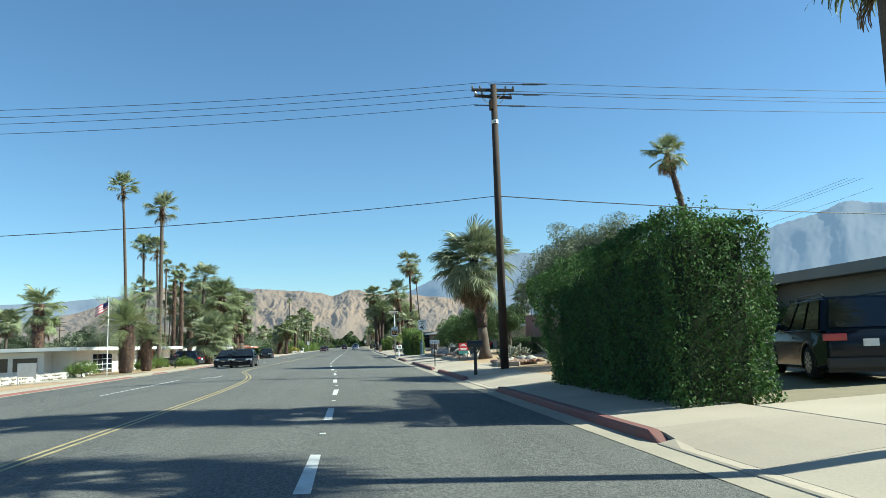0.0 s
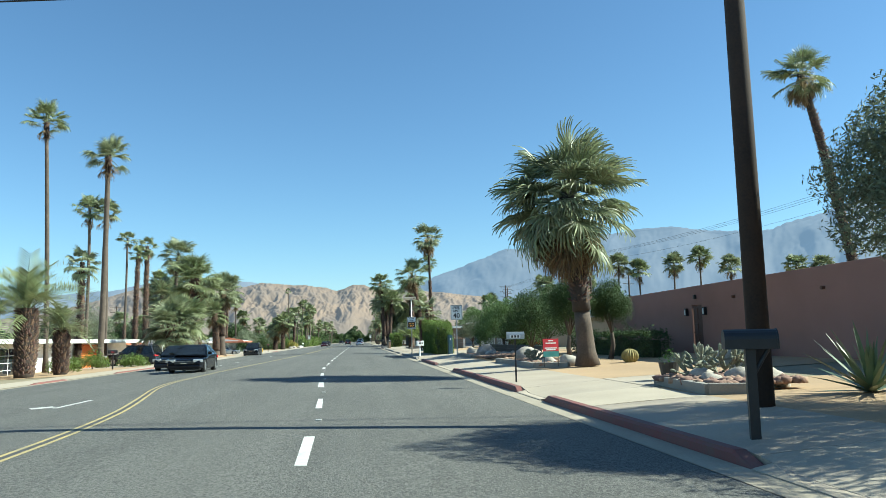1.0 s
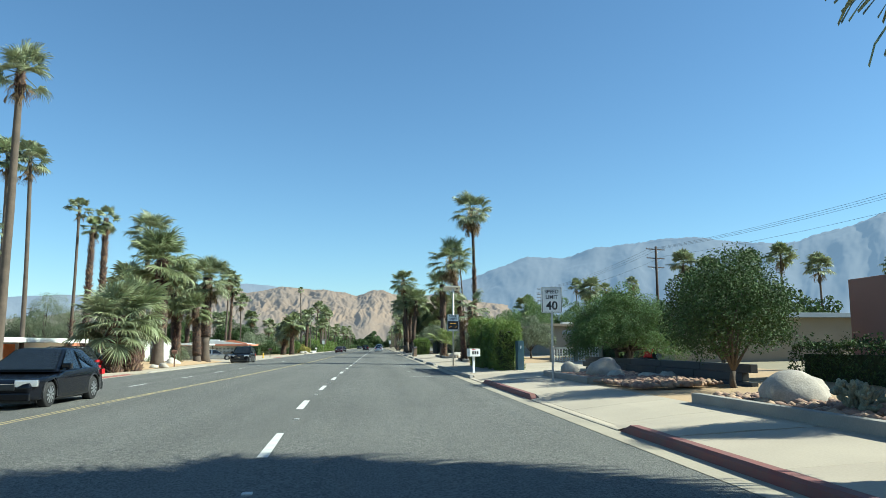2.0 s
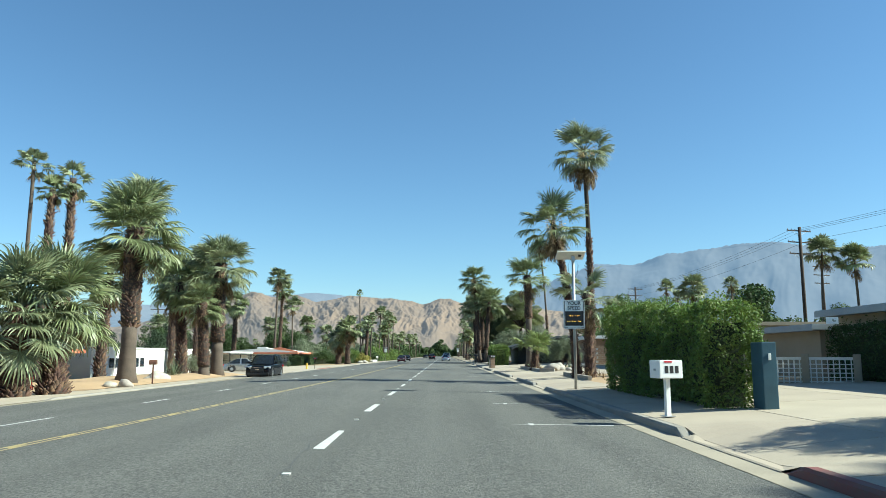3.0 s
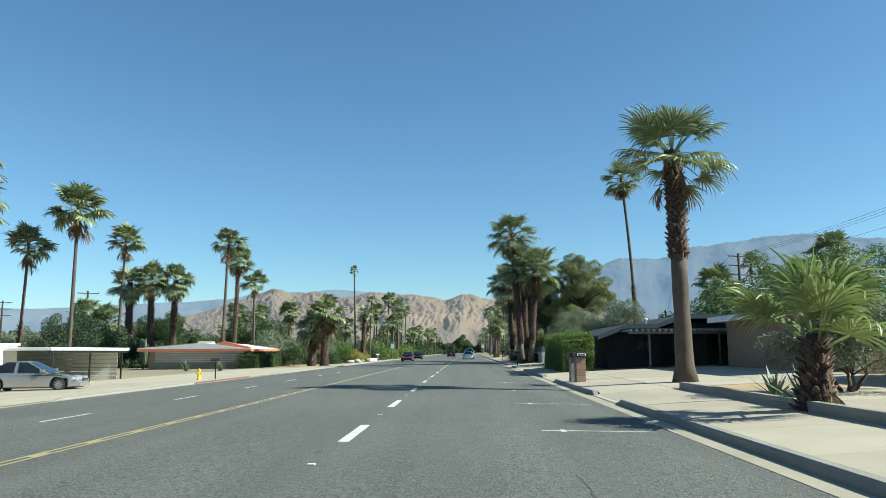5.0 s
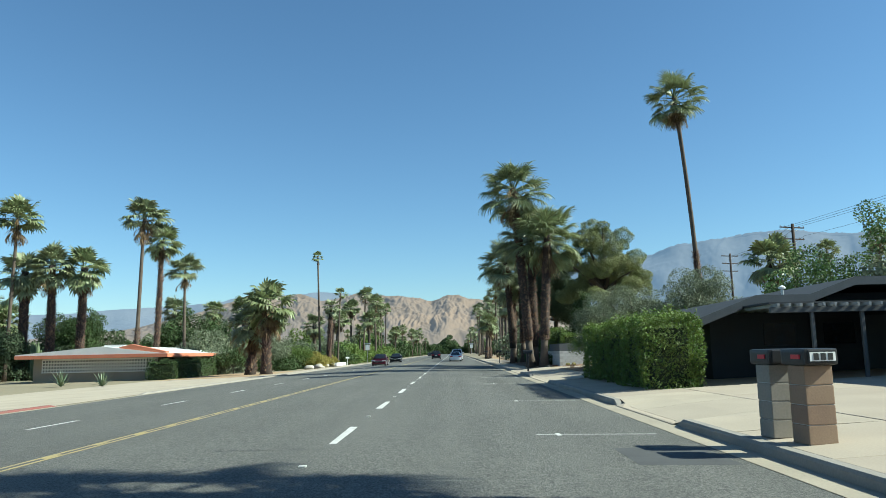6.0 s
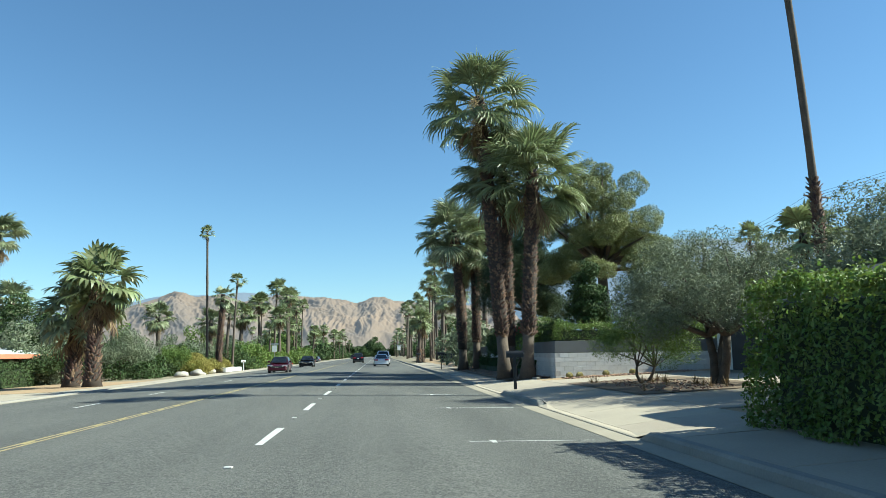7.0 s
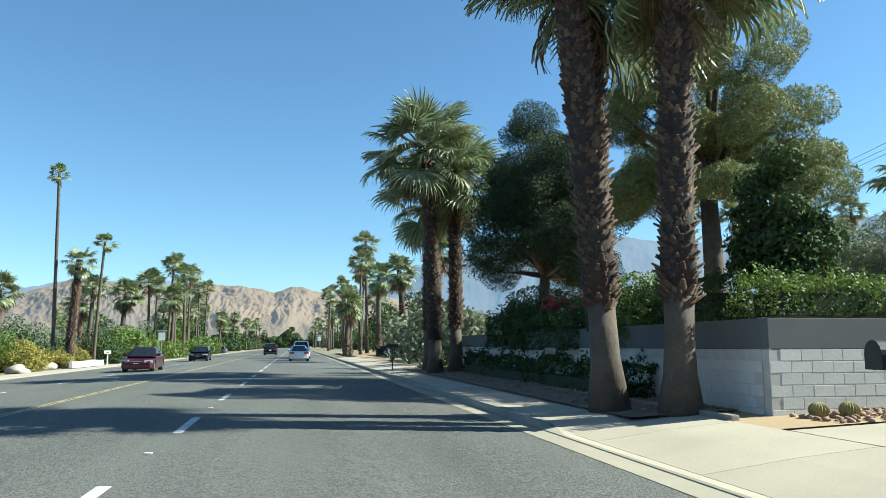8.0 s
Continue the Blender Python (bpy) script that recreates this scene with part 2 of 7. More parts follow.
def part(name, bm, material, parent=None, label="", smooth=False, m=None, kind=""):
    ob = new(name, mesh_of(name, bm, material, smooth))
    if parent is not None:
        ob.parent = parent
    if m is not None:
        ob.matrix_basis = m
    return tagged(ob, label, kind=kind)


def box(x0, y0, z0, x1, y1, z1, bevel=0.0, bm=None):
    bm = bm or bmesh.new()
    got = bmesh.ops.create_cube(bm, size=1)["verts"]
    for v in got:
        v.co = ((x0 + x1) / 2 + v.co.x * (x1 - x0), (y0 + y1) / 2 + v.co.y * (y1 - y0), (z0 + z1) / 2 + v.co.z * (z1 - z0))
    if bevel:
        edges = list({e for v in got for e in v.link_edges})
        bmesh.ops.bevel(bm, geom=edges, offset=bevel, segments=2, profile=0.7, affect='EDGES')
    return bm


def tube(points, radii, sides=8, bm=None, caps=True):
    """A tube along points, with a radius for each."""
    bm = bm or bmesh.new()
    rings = []
    pts = [Vector(p) for p in points]
    for i, p in enumerate(pts):
        d = (pts[min(i + 1, len(pts) - 1)] - pts[max(i - 1, 0)]).normalized()
        a = d.orthogonal().normalized() if abs(d.z) < 0.95 else Vector((1, 0, 0))
        a = (a - d * a.dot(d)).normalized()
        b = d.cross(a)
        rings.append([bm.verts.new(p + (a * math.cos(k * math.tau / sides) + b * math.sin(k * math.tau / sides)) * radii[i]) for k in range(sides)])
    for r0, r1 in zip(rings, rings[1:]):
        for k in range(sides):
            bm.faces.new((r0[k], r0[(k + 1) % sides], r1[(k + 1) % sides], r1[k]))
    if caps:
        bm.faces.new(rings[0][::-1])
        bm.faces.new(rings[-1])
    return bm


def cyl(x, y, z0, z1, r, sides=12, r1=None, bm=None):
    return tube([(x, y, z0), (x, y, z1)], [r, r if r1 is None else r1], sides, bm)


def prism(outline, h0, h1, axis='z', bm=None):
    """An outline of 2D points, pushed out from h0 to h1 along an axis."""
    bm = bm or bmesh.new()

    def at(p, h):
        return {'z': (p[0], p[1], h), 'y': (p[0], h, p[1]), 'x': (h, p[0], p[1])}[axis]
    a = [bm.verts.new(at(p, h0)) for p in outline]
    b = [bm.verts.new(at(p, h1)) for p in outline]
    bm.faces.new(a[::-1])
    bm.faces.new(b)
    n = len(outline)
    for i in range(n):
        bm.faces.new((a[i], a[(i + 1) % n], b[(i + 1) % n], b[i]))
    bmesh.ops.recalc_face_normals(bm, faces=bm.faces)
    return bm


def raw(name, verts, faces):
    """A mesh from arrays: all faces have as many corners."""
    me = bpy.data.meshes.new(name)
    verts, faces = np.asarray(verts, np.float32), np.asarray(faces, np.int32)
    k = faces.shape[1]
    me.vertices.add(len(verts))
    me.vertices.foreach_set("co", verts.ravel())
    me.loops.add(faces.size)
    me.loops.foreach_set("vertex_index", faces.ravel())
    me.polygons.add(len(faces))
    me.polygons.foreach_set("loop_start", np.arange(0, faces.size, k, dtype=np.int32))
    me.update(calc_edges=True)
    return me


def ground_z(x):
    """Height of the ground across the street, the same all along it."""
    xs = [-4000, -60, -28, -20, -13.4, -5.2, -1.5, 4.6, 4.9, 7.2, 16, 30, 4000]
    zs = [-1.0, -0.9, -0.6, -0.4, -0.2, 0.03, 0.0, -0.09, 0.06, 0.16, 0.52, 0.7, 0.8]
    return float(np.interp(x, xs, zs))

# ---- ground, road, kerbs ----
Y0, Y1 = -60.0, 900.0
gx = [-4200, -1500, -500, -200, -100, -60, -40, -28, -20, -14.6, -13.4, -13.2, 4.7, 4.9, 7.2, 9, 12, 16, 22, 30, 60, 120, 300, 900, 4200]
gy = [-1500, -300, -60, -20, 0, 20, 40, 60, 80, 100, 120, 140, 160, 180, 200, 230, 270, 320, 400, 600, 900, 1600, 4600]
gv = [(x, y, ground_z(x) - (0.2 if -13.3 < x < 7.3 else 0.0)) for y in gy for x in gx]
nx = len(gx)
gf = [(j * nx + i, j * nx + i + 1, (j + 1) * nx + i + 1, (j + 1) * nx + i) for j in range(len(gy) - 1) for i in range(nx - 1)]
tagged(part("ground", raw("ground", gv, gf), DESERT), "dry sandy desert ground on both sides of the street", "ground", kind="structure")


def strip(name, xs, y0, y1, material, lift=0.0, n=1, label="", category="", kind="structure", parent=None, shift=None):
    """A surface that follows the ground's cross-section between y0 and y1."""
    ys = np.linspace(y0, y1, n + 1)
    v = [(x + (shift(y) if shift else 0), y, ground_z(x) + lift) for y in ys for x in xs]
    k = len(xs)
    f = [(j * k + i, j * k + i + 1, (j + 1) * k + i + 1, (j + 1) * k + i) for j in range(n) for i in range(k - 1)]
    ob = part(name, raw(name, v, f), material, parent)
    return tagged(ob, label, category, kind=kind)


strip("road", [-13.45, -11, -8.8, -5.2, -3, -1.5, 1.5, 4.2], Y0, Y1, ASPHALT, 0.0, 60, "grey worn asphalt road with four lanes", "road")
strip("gutter_pan", [4.2, 4.62], Y0, Y1, GUTTER, 0.006, 30, "tan concrete gutter along the kerb", "gutter")
strip("gutter_pan", [-13.45, -13.1], Y0, Y1, GUTTER, 0.006, 30, "tan concrete gutter along the kerb", "gutter")


def lane_x(y):
    """The dashed lane line keeps nearer the kerb beside the turn pocket."""
    return float(np.interp(y, [14, 22, 28, 36, 57, 64, 78], [-0.06, -0.12, -0.25, -0.45, -1.33, -1.45, -1.52]))


def marking(name, x, y, w, l, material, label, rz=0.0, h=0.004):
    c, s = math.cos(radians(rz)), math.sin(radians(rz))
    pts = []
    rag = RNG.uniform(-0.02, 0.02, 8)
    for k, (a, b) in enumerate(((-w / 2, 0), (w / 2, 0), (w / 2, l), (-w / 2, l))):
        a, b = a + rag[k], b + rag[k + 4]
        pts.append((x + a * c - b * s, y + a * s + b * c))
    return tagged(part(name, raw(name, [(p[0], p[1], ground_z(p[0]) + h) for p in pts], [(0, 1, 2, 3)]), material), label, "road marking", kind="structure")


for k in range(-4, 90):
    y = k * 7.315
    marking("lane_dash", lane_x(y), y - 2.65, 0.15, 2.65, WHITE_LINE, "worn white lane dash on the asphalt", math.degrees(math.atan2(lane_x(y - 2.6) - lane_x(y), 2.6)))
    if y < 260:
        d = box(-0.05, -0.05, 0, 0.05, 0.05, 0.018, 0.008)
        tagged(part("road_stud", d, WHITE_LINE, m=pose(lane_x(y + 2.3), y + 2.3, ground_z(lane_x(y)))), "small white square road stud", "road stud", "road studs")
for k in range(8, 80):
    marking("lane_dash", -8.75, k * 7.315 + 1.5, 0.12, 2.1, WHITE_LINE, "worn white lane dash on the asphalt")
# the solid lines of the turn pocket
for name, x, y, w, l, rz in (("pocket_line", -8.2, 24, 0.12, 12, 0), ("turn_arrow", -6.6, 36, 0.14, 2.4, 0), ("turn_arrow_head", -6.9, 36.2, 0.5, 0.5, 30)):
    marking(name, x, y, w, l, WHITE_LINE, "worn white turn pocket marking", rz)


def ribbon(name, pts, w, material, label, h=0.004):
    v, n = [], len(pts)
    for i, (x, y) in enumerate(pts):
        d = Vector((pts[min(i + 1, n - 1)][0] - pts[max(i - 1, 0)][0], pts[min(i + 1, n - 1)][1] - pts[max(i - 1, 0)][1])).normalized()
        for s in (-w / 2, w / 2):
            px, py = x + d.y * s, y - d.x * s
            v.append((px, py, ground_z(px) + h))
    f = [(2 * i, 2 * i + 1, 2 * i + 3, 2 * i + 2) for i in range(n - 1)]
    return tagged(part(name, raw(name, v, f), material), label, "road marking", kind="structure")


def smooth_line(ctrl, n=60):
    ys = np.linspace(ctrl[0][1], ctrl[-1][1], n)
    xs = np.interp(ys, [c[1] for c in ctrl], [c[0] for c in ctrl])
    k = np.ones(5) / 5
    xs[2:-2] = np.convolve(xs, k, 'valid')
    return list(zip(xs, ys))


TAR = mat("road_tar", (0.075, 0.073, 0.068), (0.05, 0.05, 0.047), 0.7, scale=3, fine=30, bump=0.2)
CENTRE = [(-3.9, -60), (-3.9, 21), (-4.0, 26), (-4.3, 32), (-4.85, 36), (-5.7, 40.5), (-6.35, 44), (-6.55, 48), (-6.52, 56), (-6.4, 62), (-5.95, 76), (-5.68, 90), (-5.44, 103), (-5.38, 120), (-5.32, 900)]


def centre_x(y):
    return float(np.interp(y, [c[1] for c in CENTRE], [c[0] for c in CENTRE]))


centre = smooth_line(CENTRE[:14] + [(-5.36, 240)], 260) + [(-5.32, 900)]
ribbon("tar_seal", centre, 0.11, TAR, "dark tar seam between the yellow lines", 0.003)
for off in (-0.085, 0.085):
    ribbon("yellow_line", [(x + off, y) for x, y in centre], 0.07, YELLOW_LINE, "double yellow centre line, curving at the turn pocket")
for k in range(150):
    y = 60 + k * 1.5
    marking("seam_block", centre_x(y), y, 0.1, 0.45, YELLOW_LINE, "faded yellow dash between the yellow lines", h=0.006)
# old cracks sealed with tar
for i in range(26):
    q = np.random.default_rng(900 + i)
    x, y, along = q.uniform(-12, 3.6), q.uniform(2, 215), i % 3 == 0
    pts = [(x, y)]
    for k in range(9):
        pts.append((pts[-1][0] + (q.normal(0, 0.06) if along else q.uniform(0.1, 0.3)), pts[-1][1] + (q.uniform(0.3, 0.7) if along else q.normal(0, 0.08))))
    ribbon("road_crack", pts, q.uniform(0.012, 0.03), TAR, "thin dark sealed crack in the asphalt", 0.0035)
# parking bay ticks by the kerb
for y in (75.0, 81.6, 89, 95.4, 102.4, 109.6, 116.5, 123.6, 130.6, 137.5, 146.3, 158.4, 166, 172.6):
    marking("bay_line", 2.86, y, 2.1, 0.07, WHITE_LINE, "faint white parking bay line", 0)
    marking("bay_tick", 2.2, y - 0.17, 0.1, 0.36, WHITE_LINE, "faint white parking bay tick", h=0.007)
# road patches and a manhole ring
marking("road_patch", 3.4, 134.0, 1.3, 1.7, mat("new_asphalt", (0.07, 0.07, 0.07), None, 0.9, scale=2), "dark fresh asphalt patch", h=0.003)
bm = bmesh.new()
bmesh.ops.create_circle(bm, cap_ends=True, segments=24, radius=0.55)
tagged(part("manhole_cover", bm, mat("worn_iron", (0.2, 0.19, 0.17), None, 0.7, 0.3, scale=6), m=pose(-5.3, 104.4, ground_z(-5.9) + 0.008)), "round worn manhole cover in the road", "manhole cover")

# kerbs: real steps with flares at each driveway
KERBS = [(-60, 1.5, True), (7.6, 18.8, True), (26, 34.4, True), (38, 51.2, True), (59.6, 68.3, True), (73.2, 90.8, False), (95.5, 103.1, False), (108.3, 123.4, False),
         (128, 138.5, False), (144.5, 158, False), (166.6, 172, False), (180.5, 600, False)]


def kerb(x0, x1, y0, y1, red, side):
    top, low = ground_z(7.2 if side > 0 else -13.4) if side < 0 else 0.07, ground_z(4.6) - 0.05 if side > 0 else ground_z(-13.2) - 0.06
    if side < 0:
        top += 0.07
    ys = [y0 - 0.9, y0 - 0.45, y0, y1, y1 + 0.45, y1 + 0.9]
    hs = [0.02, 0.07, top - low, top - low, 0.07, 0.02]
    bm = bmesh.new()
    rings = []
    for y, h in zip(ys, hs):
        face = x0 if side > 0 else x1
        back = x1 if side > 0 else x0
        rings.append([bm.verts.new(p) for p in ((face, y, low), (face + side * 0.02, y, low + h * 0.8), (face + side * 0.05, y, low + h), (back, y, low + h), (back, y, low))])
    for a, b in zip(rings, rings[1:]):
        for i in range(4):
            bm.faces.new((a[i], a[i + 1], b[i + 1], b[i]))
    bm.faces.new(rings[0])
    bm.faces.new(rings[-1][::-1])
    bmesh.ops.recalc_face_normals(bm, faces=bm.faces)
    return tagged(part("kerb", bm, RED_PAINT if red else KERB), "kerb with faded red paint" if red else "weathered grey concrete kerb", "kerb", "kerbs", "structure")


for y0, y1, red in KERBS:
    kerb(4.62, 4.82, y0, y1, red, 1)
for y0, y1, red in ((-60, 46, True), (52, 55, True), (63, 82, True), (86, 100.5, False), (128, 140, False), (141, 150, True), (158, 240, False), (246, 600, False)):
    kerb(-13.6, -13.42, y0, y1, red, -1)


# pavement slabs and driveways, cast in pieces with open joints; the pavement dips to the gutter at each driveway
def dip(y):
    """1 where a driveway crosses the pavement, 0 beside a full kerb."""
    return min(min(1.0, max(0.0, y0 - y) / 0.9 if y < y0 else max(0.0, y - y1) / 0.9 if y > y1 else 0.0) for y0, y1, red in KERBS)


def pavement_z(x, y):
    return ground_z(x) + 0.03 - dip(y) * 0.135 * max(0.0, 1 - (x - 4.62) / 2.3)


def slab_mesh(w, l):
    bm = box(-w / 2, -l / 2, -0.1, w / 2, l / 2, 0, 0.0)
    top = [e for e in bm.edges if all(v.co.z > -0.01 for v in e.verts)]
    bmesh.ops.bevel(bm, geom=top, offset=0.012, segments=1, affect='EDGES')
    return mesh_of("paving_slab", bm, CONCRETE)


def dipped_slab(x0, x1, y0, y1):
    """A slab whose top follows the dip: a grid with skirts."""
    xs, ys = (x0, x0 + (x1 - x0) / 2, x1), np.linspace(y0, y1, 8)
    v = [(x, y, pavement_z(x, y)) for y in ys for x in xs]
    f = [(3 * j + i, 3 * j + i + 1, 3 * j + i + 4, 3 * j + i + 3) for j in range(7) for i in range(2)]
    rim = [3 * j for j in range(8)] + [22, 23] + [3 * j + 2 for j in range(6, -1, -1)] + [1]
    for a, b in zip(rim, rim[1:] + rim[:1]):
        n = len(v)
        v.extend(((v[a][0], v[a][1], v[a][2] - 0.1), (v[b][0], v[b][1], v[b][2] - 0.1)))
        f.append((a, b, n + 1, n))
    me = raw("paving_slab", v, f)
    me.polygons.foreach_set("use_smooth", [False] * len(f))
    return me


def paving(name, x0, x1, y0, y1, step_x, step_y, label, lift=0.0):
    base = thing(name, label, "pavement", kind="structure")
    nxs, nys = max(1, round((x1 - x0) / step_x)), max(1, round((y1 - y0) / step_y))
    w, l = (x1 - x0) / nxs, (y1 - y0) / nys
    me = slab_mesh(w - 0.012, l - 0.012)
    for i in range(nxs):
        for j in range(nys):
            x, y = x0 + (i + 0.5) * w, y0 + (j + 0.5) * l
            if x < 7 and max(dip(q) for q in (y - l / 2, y - l / 4, y, y + l / 4, y + l / 2)) > 0:
                part("paving_slab", dipped_slab(x - w / 2 + 0.006, x + w / 2 - 0.006, y - l / 2 + 0.006, y + l / 2 - 0.006), CONCRETE, base)
                continue
            za, zb = ground_z(x - w / 2), ground_z(x + w / 2)
            slope = -math.degrees(math.atan2(zb - za, w))
            part("paving_slab", me, CONCRETE, base, m=pose(x, y, (za + zb) / 2 + 0.03 + lift + RNG.uniform(-0.003, 0.003), 0, slope, 0))
    return base


# a low lip where each driveway meets the gutter
for (ya, y0, ra), (y1, yb, rb) in zip(KERBS, KERBS[1:]):
    bm = bmesh.new()
    rings = [[bm.verts.new(p) for p in ((4.60, y, -0.12), (4.60, y, -0.062), (4.64, y, -0.05), (4.845, y, pavement_z(4.845, y) - 0.003), (4.845, y, -0.12))] for y in np.linspace(y0 + 0.5, y1 - 0.5, 9)]
    for p, q in zip(rings, rings[1:]):
        for i in range(4):
            bm.faces.new((p[i], p[i + 1], q[i + 1], q[i]))
    bmesh.ops.recalc_face_normals(bm, faces=bm.faces)
    tagged(part("apron", bm, CONCRETE), "pale concrete driveway lip at the gutter", "pavement", kind="structure")
paving("pavement", 4.84, 7.2, -40, 250, 2.36, 3.0, "pale concrete pavement with joints")
for y0, y1, x1, nm in ((-22, 9.2, 17, 4.5), (69.5, 86, 15, 4.0), (103.5, 124, 16.5, 4.5), (128, 147, 15, 4.5), (161, 177, 14, 4.0), (34.6, 38.2, 10.5, 3.6)):
    paving("driveway", 7.22, x1, y0, y1, nm, 4.2, "pale concrete driveway with cracks and joints")
strip("pavement", [-16.2, -13.62], -40, 250, CONCRETE, 0.015, 60, "pale concrete pavement across the street", "pavement")
for y0, y1, x0 in ((46.5, 51.5, -26), (80, 94, -24), (122.4, 146, -30), (146.1, 186, -25)):
    strip("driveway", [x0, -16.25], y0, y1, CONCRETE, 0.012, 4, "pale concrete driveway across the street", "driveway")
for y0, y1, x0 in ((94.1, 122.3, -27), (62, 79.5, -24), (186.1, 205, -25), (20, 46, -20)):
    strip("sand_yard", [x0, -16.25], y0, y1, SAND, 0.02, 6, "raked orange sand front yard", "ground")
for y0, y1 in ((20.5, 34.4), (38.4, 69.2), (86.5, 103.2), (124.2, 127.8), (147.2, 160.8), (177.2, 300)):
    strip("sand_yard", [7.22, 9, 12, 15.5], y0, y1, SAND, 0.02, 6, "dry sandy front garden soil", "ground")

xs, ys = np.linspace(-25, -16.3, 18), np.linspace(95, 122, 46)
v = []
for y in ys:
    for x in xs:
        edge = min(1.0, (x + 25) / 2.0, (-16.3 - x) / 1.4, (y - 95) / 2.0, (122 - y) / 2.0)
        v.append((x, y, ground_z(x) + 0.03 + max(0.0, edge) * (0.3 + 0.14 * noise.noise(Vector((x * 0.4, y * 0.25, 2.0))) + 0.03 * noise.noise(Vector((x * 2, y * 2, 5.0))))))
tagged(part("sand_mound", raw("sand_mound", v, [(j * 18 + i, j * 18 + i + 1, (j + 1) * 18 + i + 1, (j + 1) * 18 + i) for j in range(45) for i in range(17)]), SAND), "orange sand heaped round the street palms", "ground", kind="structure")

# ---- far mountains ----
def range_mesh(name, ridge, r0, r1, rows, step, seed, rough, material, label, fine=1.35):
    """A mountain flank: foot at r0, crest at r1 from (0, 90), crest heights in degrees by azimuth."""
    az = np.arange(ridge[0][0], ridge[-1][0] + 1e-6, step)
    el = np.interp(az, [p[0] for p in ridge], [p[1] for p in ridge])
    v = []
    for j in range(rows + 3):
        f = min(j / rows, 1.0)
        back = max(0, j - rows)
        r = r0 + (r1 - r0) * f + back * 260
        for a, e in zip(az, el):
            t = radians(a)
            top = math.tan(radians(e)) * r1
            p = Vector((a * fine + seed, f * 4.2 * fine, seed))
            warp = Vector((noise.noise(p * 0.7), noise.noise(p * 0.7 + Vector((9, 0, 0))), 0)) * 0.8
            gully = 1.1 + 0.5 * noise.fractal(p, 0.6, 2.1, 6) - 1.1 * abs(noise.noise((p + warp) * 0.9)) - 0.6 * abs(noise.noise((p + warp) * 2.2)) - 0.3 * abs(noise.noise((p + warp) * 4.7))
            rel = f ** 0.85 + (gully - 1.1) * rough * (0.15 + 0.85 * f * (1.35 - f)) * min(1, 3.0 * f)
            z = top * rel if back == 0 else top * (1 - 0.45 * back)
            if f >= 1 and not back:
                z = top * (1 + 0.012 * noise.noise(Vector((a * 2.3, seed, 0))) + 0.006 * noise.noise(Vector((a * 9, seed, 3))))
            rr = r + 120 * noise.noise(Vector((a * 0.5, f * 3, seed)))
            v.append((rr * math.sin(t), 90 + rr * math.cos(t), max(z, -2)))
    k = len(az)
    fc = [(j * k + i, j * k + i + 1, (j + 1) * k + i + 1, (j + 1) * k + i) for j in range(rows + 2) for i in range(k - 1)]
    return tagged(part(name, raw(name, v, fc), material, smooth=True), label, "mountain", kind="structure")


# air haze is painted in: each far rock carries a faint blue-grey emission
HILL = mat("hazed_hill_rock", (0.165, 0.108, 0.064), (0.09, 0.066, 0.049), 0.95, scale=0.0016, fine=0.009, bump=0.15, dist=10, glow=(0.42, 0.44, 0.50, 0.12))
FAR_BLUE = mat("hazed_far_rock", (0.08, 0.08, 0.08), (0.06, 0.06, 0.06), 0.95, scale=0.002, fine=0.02, bump=0.5, dist=20, glow=(0.32, 0.45, 0.66, 0.26))
RANGE = mat("hazed_range_rock", (0.034, 0.032, 0.031), (0.02, 0.02, 0.022), 0.95, scale=0.002, fine=0.008, bump=0.1, dist=10, glow=(0.31, 0.43, 0.62, 0.285))
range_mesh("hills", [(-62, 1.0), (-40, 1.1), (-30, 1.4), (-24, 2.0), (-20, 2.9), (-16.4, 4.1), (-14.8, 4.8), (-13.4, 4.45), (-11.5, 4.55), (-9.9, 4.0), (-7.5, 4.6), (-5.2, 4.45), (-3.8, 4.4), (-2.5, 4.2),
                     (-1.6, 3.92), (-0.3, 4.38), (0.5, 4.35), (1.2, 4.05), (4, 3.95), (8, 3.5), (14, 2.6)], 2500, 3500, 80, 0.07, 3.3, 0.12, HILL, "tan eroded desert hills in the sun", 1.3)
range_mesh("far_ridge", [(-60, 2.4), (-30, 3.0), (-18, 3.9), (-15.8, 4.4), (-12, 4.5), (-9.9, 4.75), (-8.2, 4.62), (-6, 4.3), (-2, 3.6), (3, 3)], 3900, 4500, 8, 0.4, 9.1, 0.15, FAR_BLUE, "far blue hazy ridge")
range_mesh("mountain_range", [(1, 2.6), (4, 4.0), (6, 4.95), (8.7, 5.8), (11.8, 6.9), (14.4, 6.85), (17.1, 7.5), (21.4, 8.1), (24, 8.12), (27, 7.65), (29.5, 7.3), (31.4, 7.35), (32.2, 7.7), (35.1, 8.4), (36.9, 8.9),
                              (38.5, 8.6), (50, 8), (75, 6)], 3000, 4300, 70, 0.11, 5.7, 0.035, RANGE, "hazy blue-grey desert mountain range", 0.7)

# ---- plants: shapes ----
def rot(az, el, roll=0.0):
    """A frond's turn: along +x, raised by el, turned to az."""
    return (Matrix.Rotation(az, 3, 'Z') @ Matrix.Rotation(-el, 3, 'Y') @ Matrix.Rotation(roll, 3, 'X'))


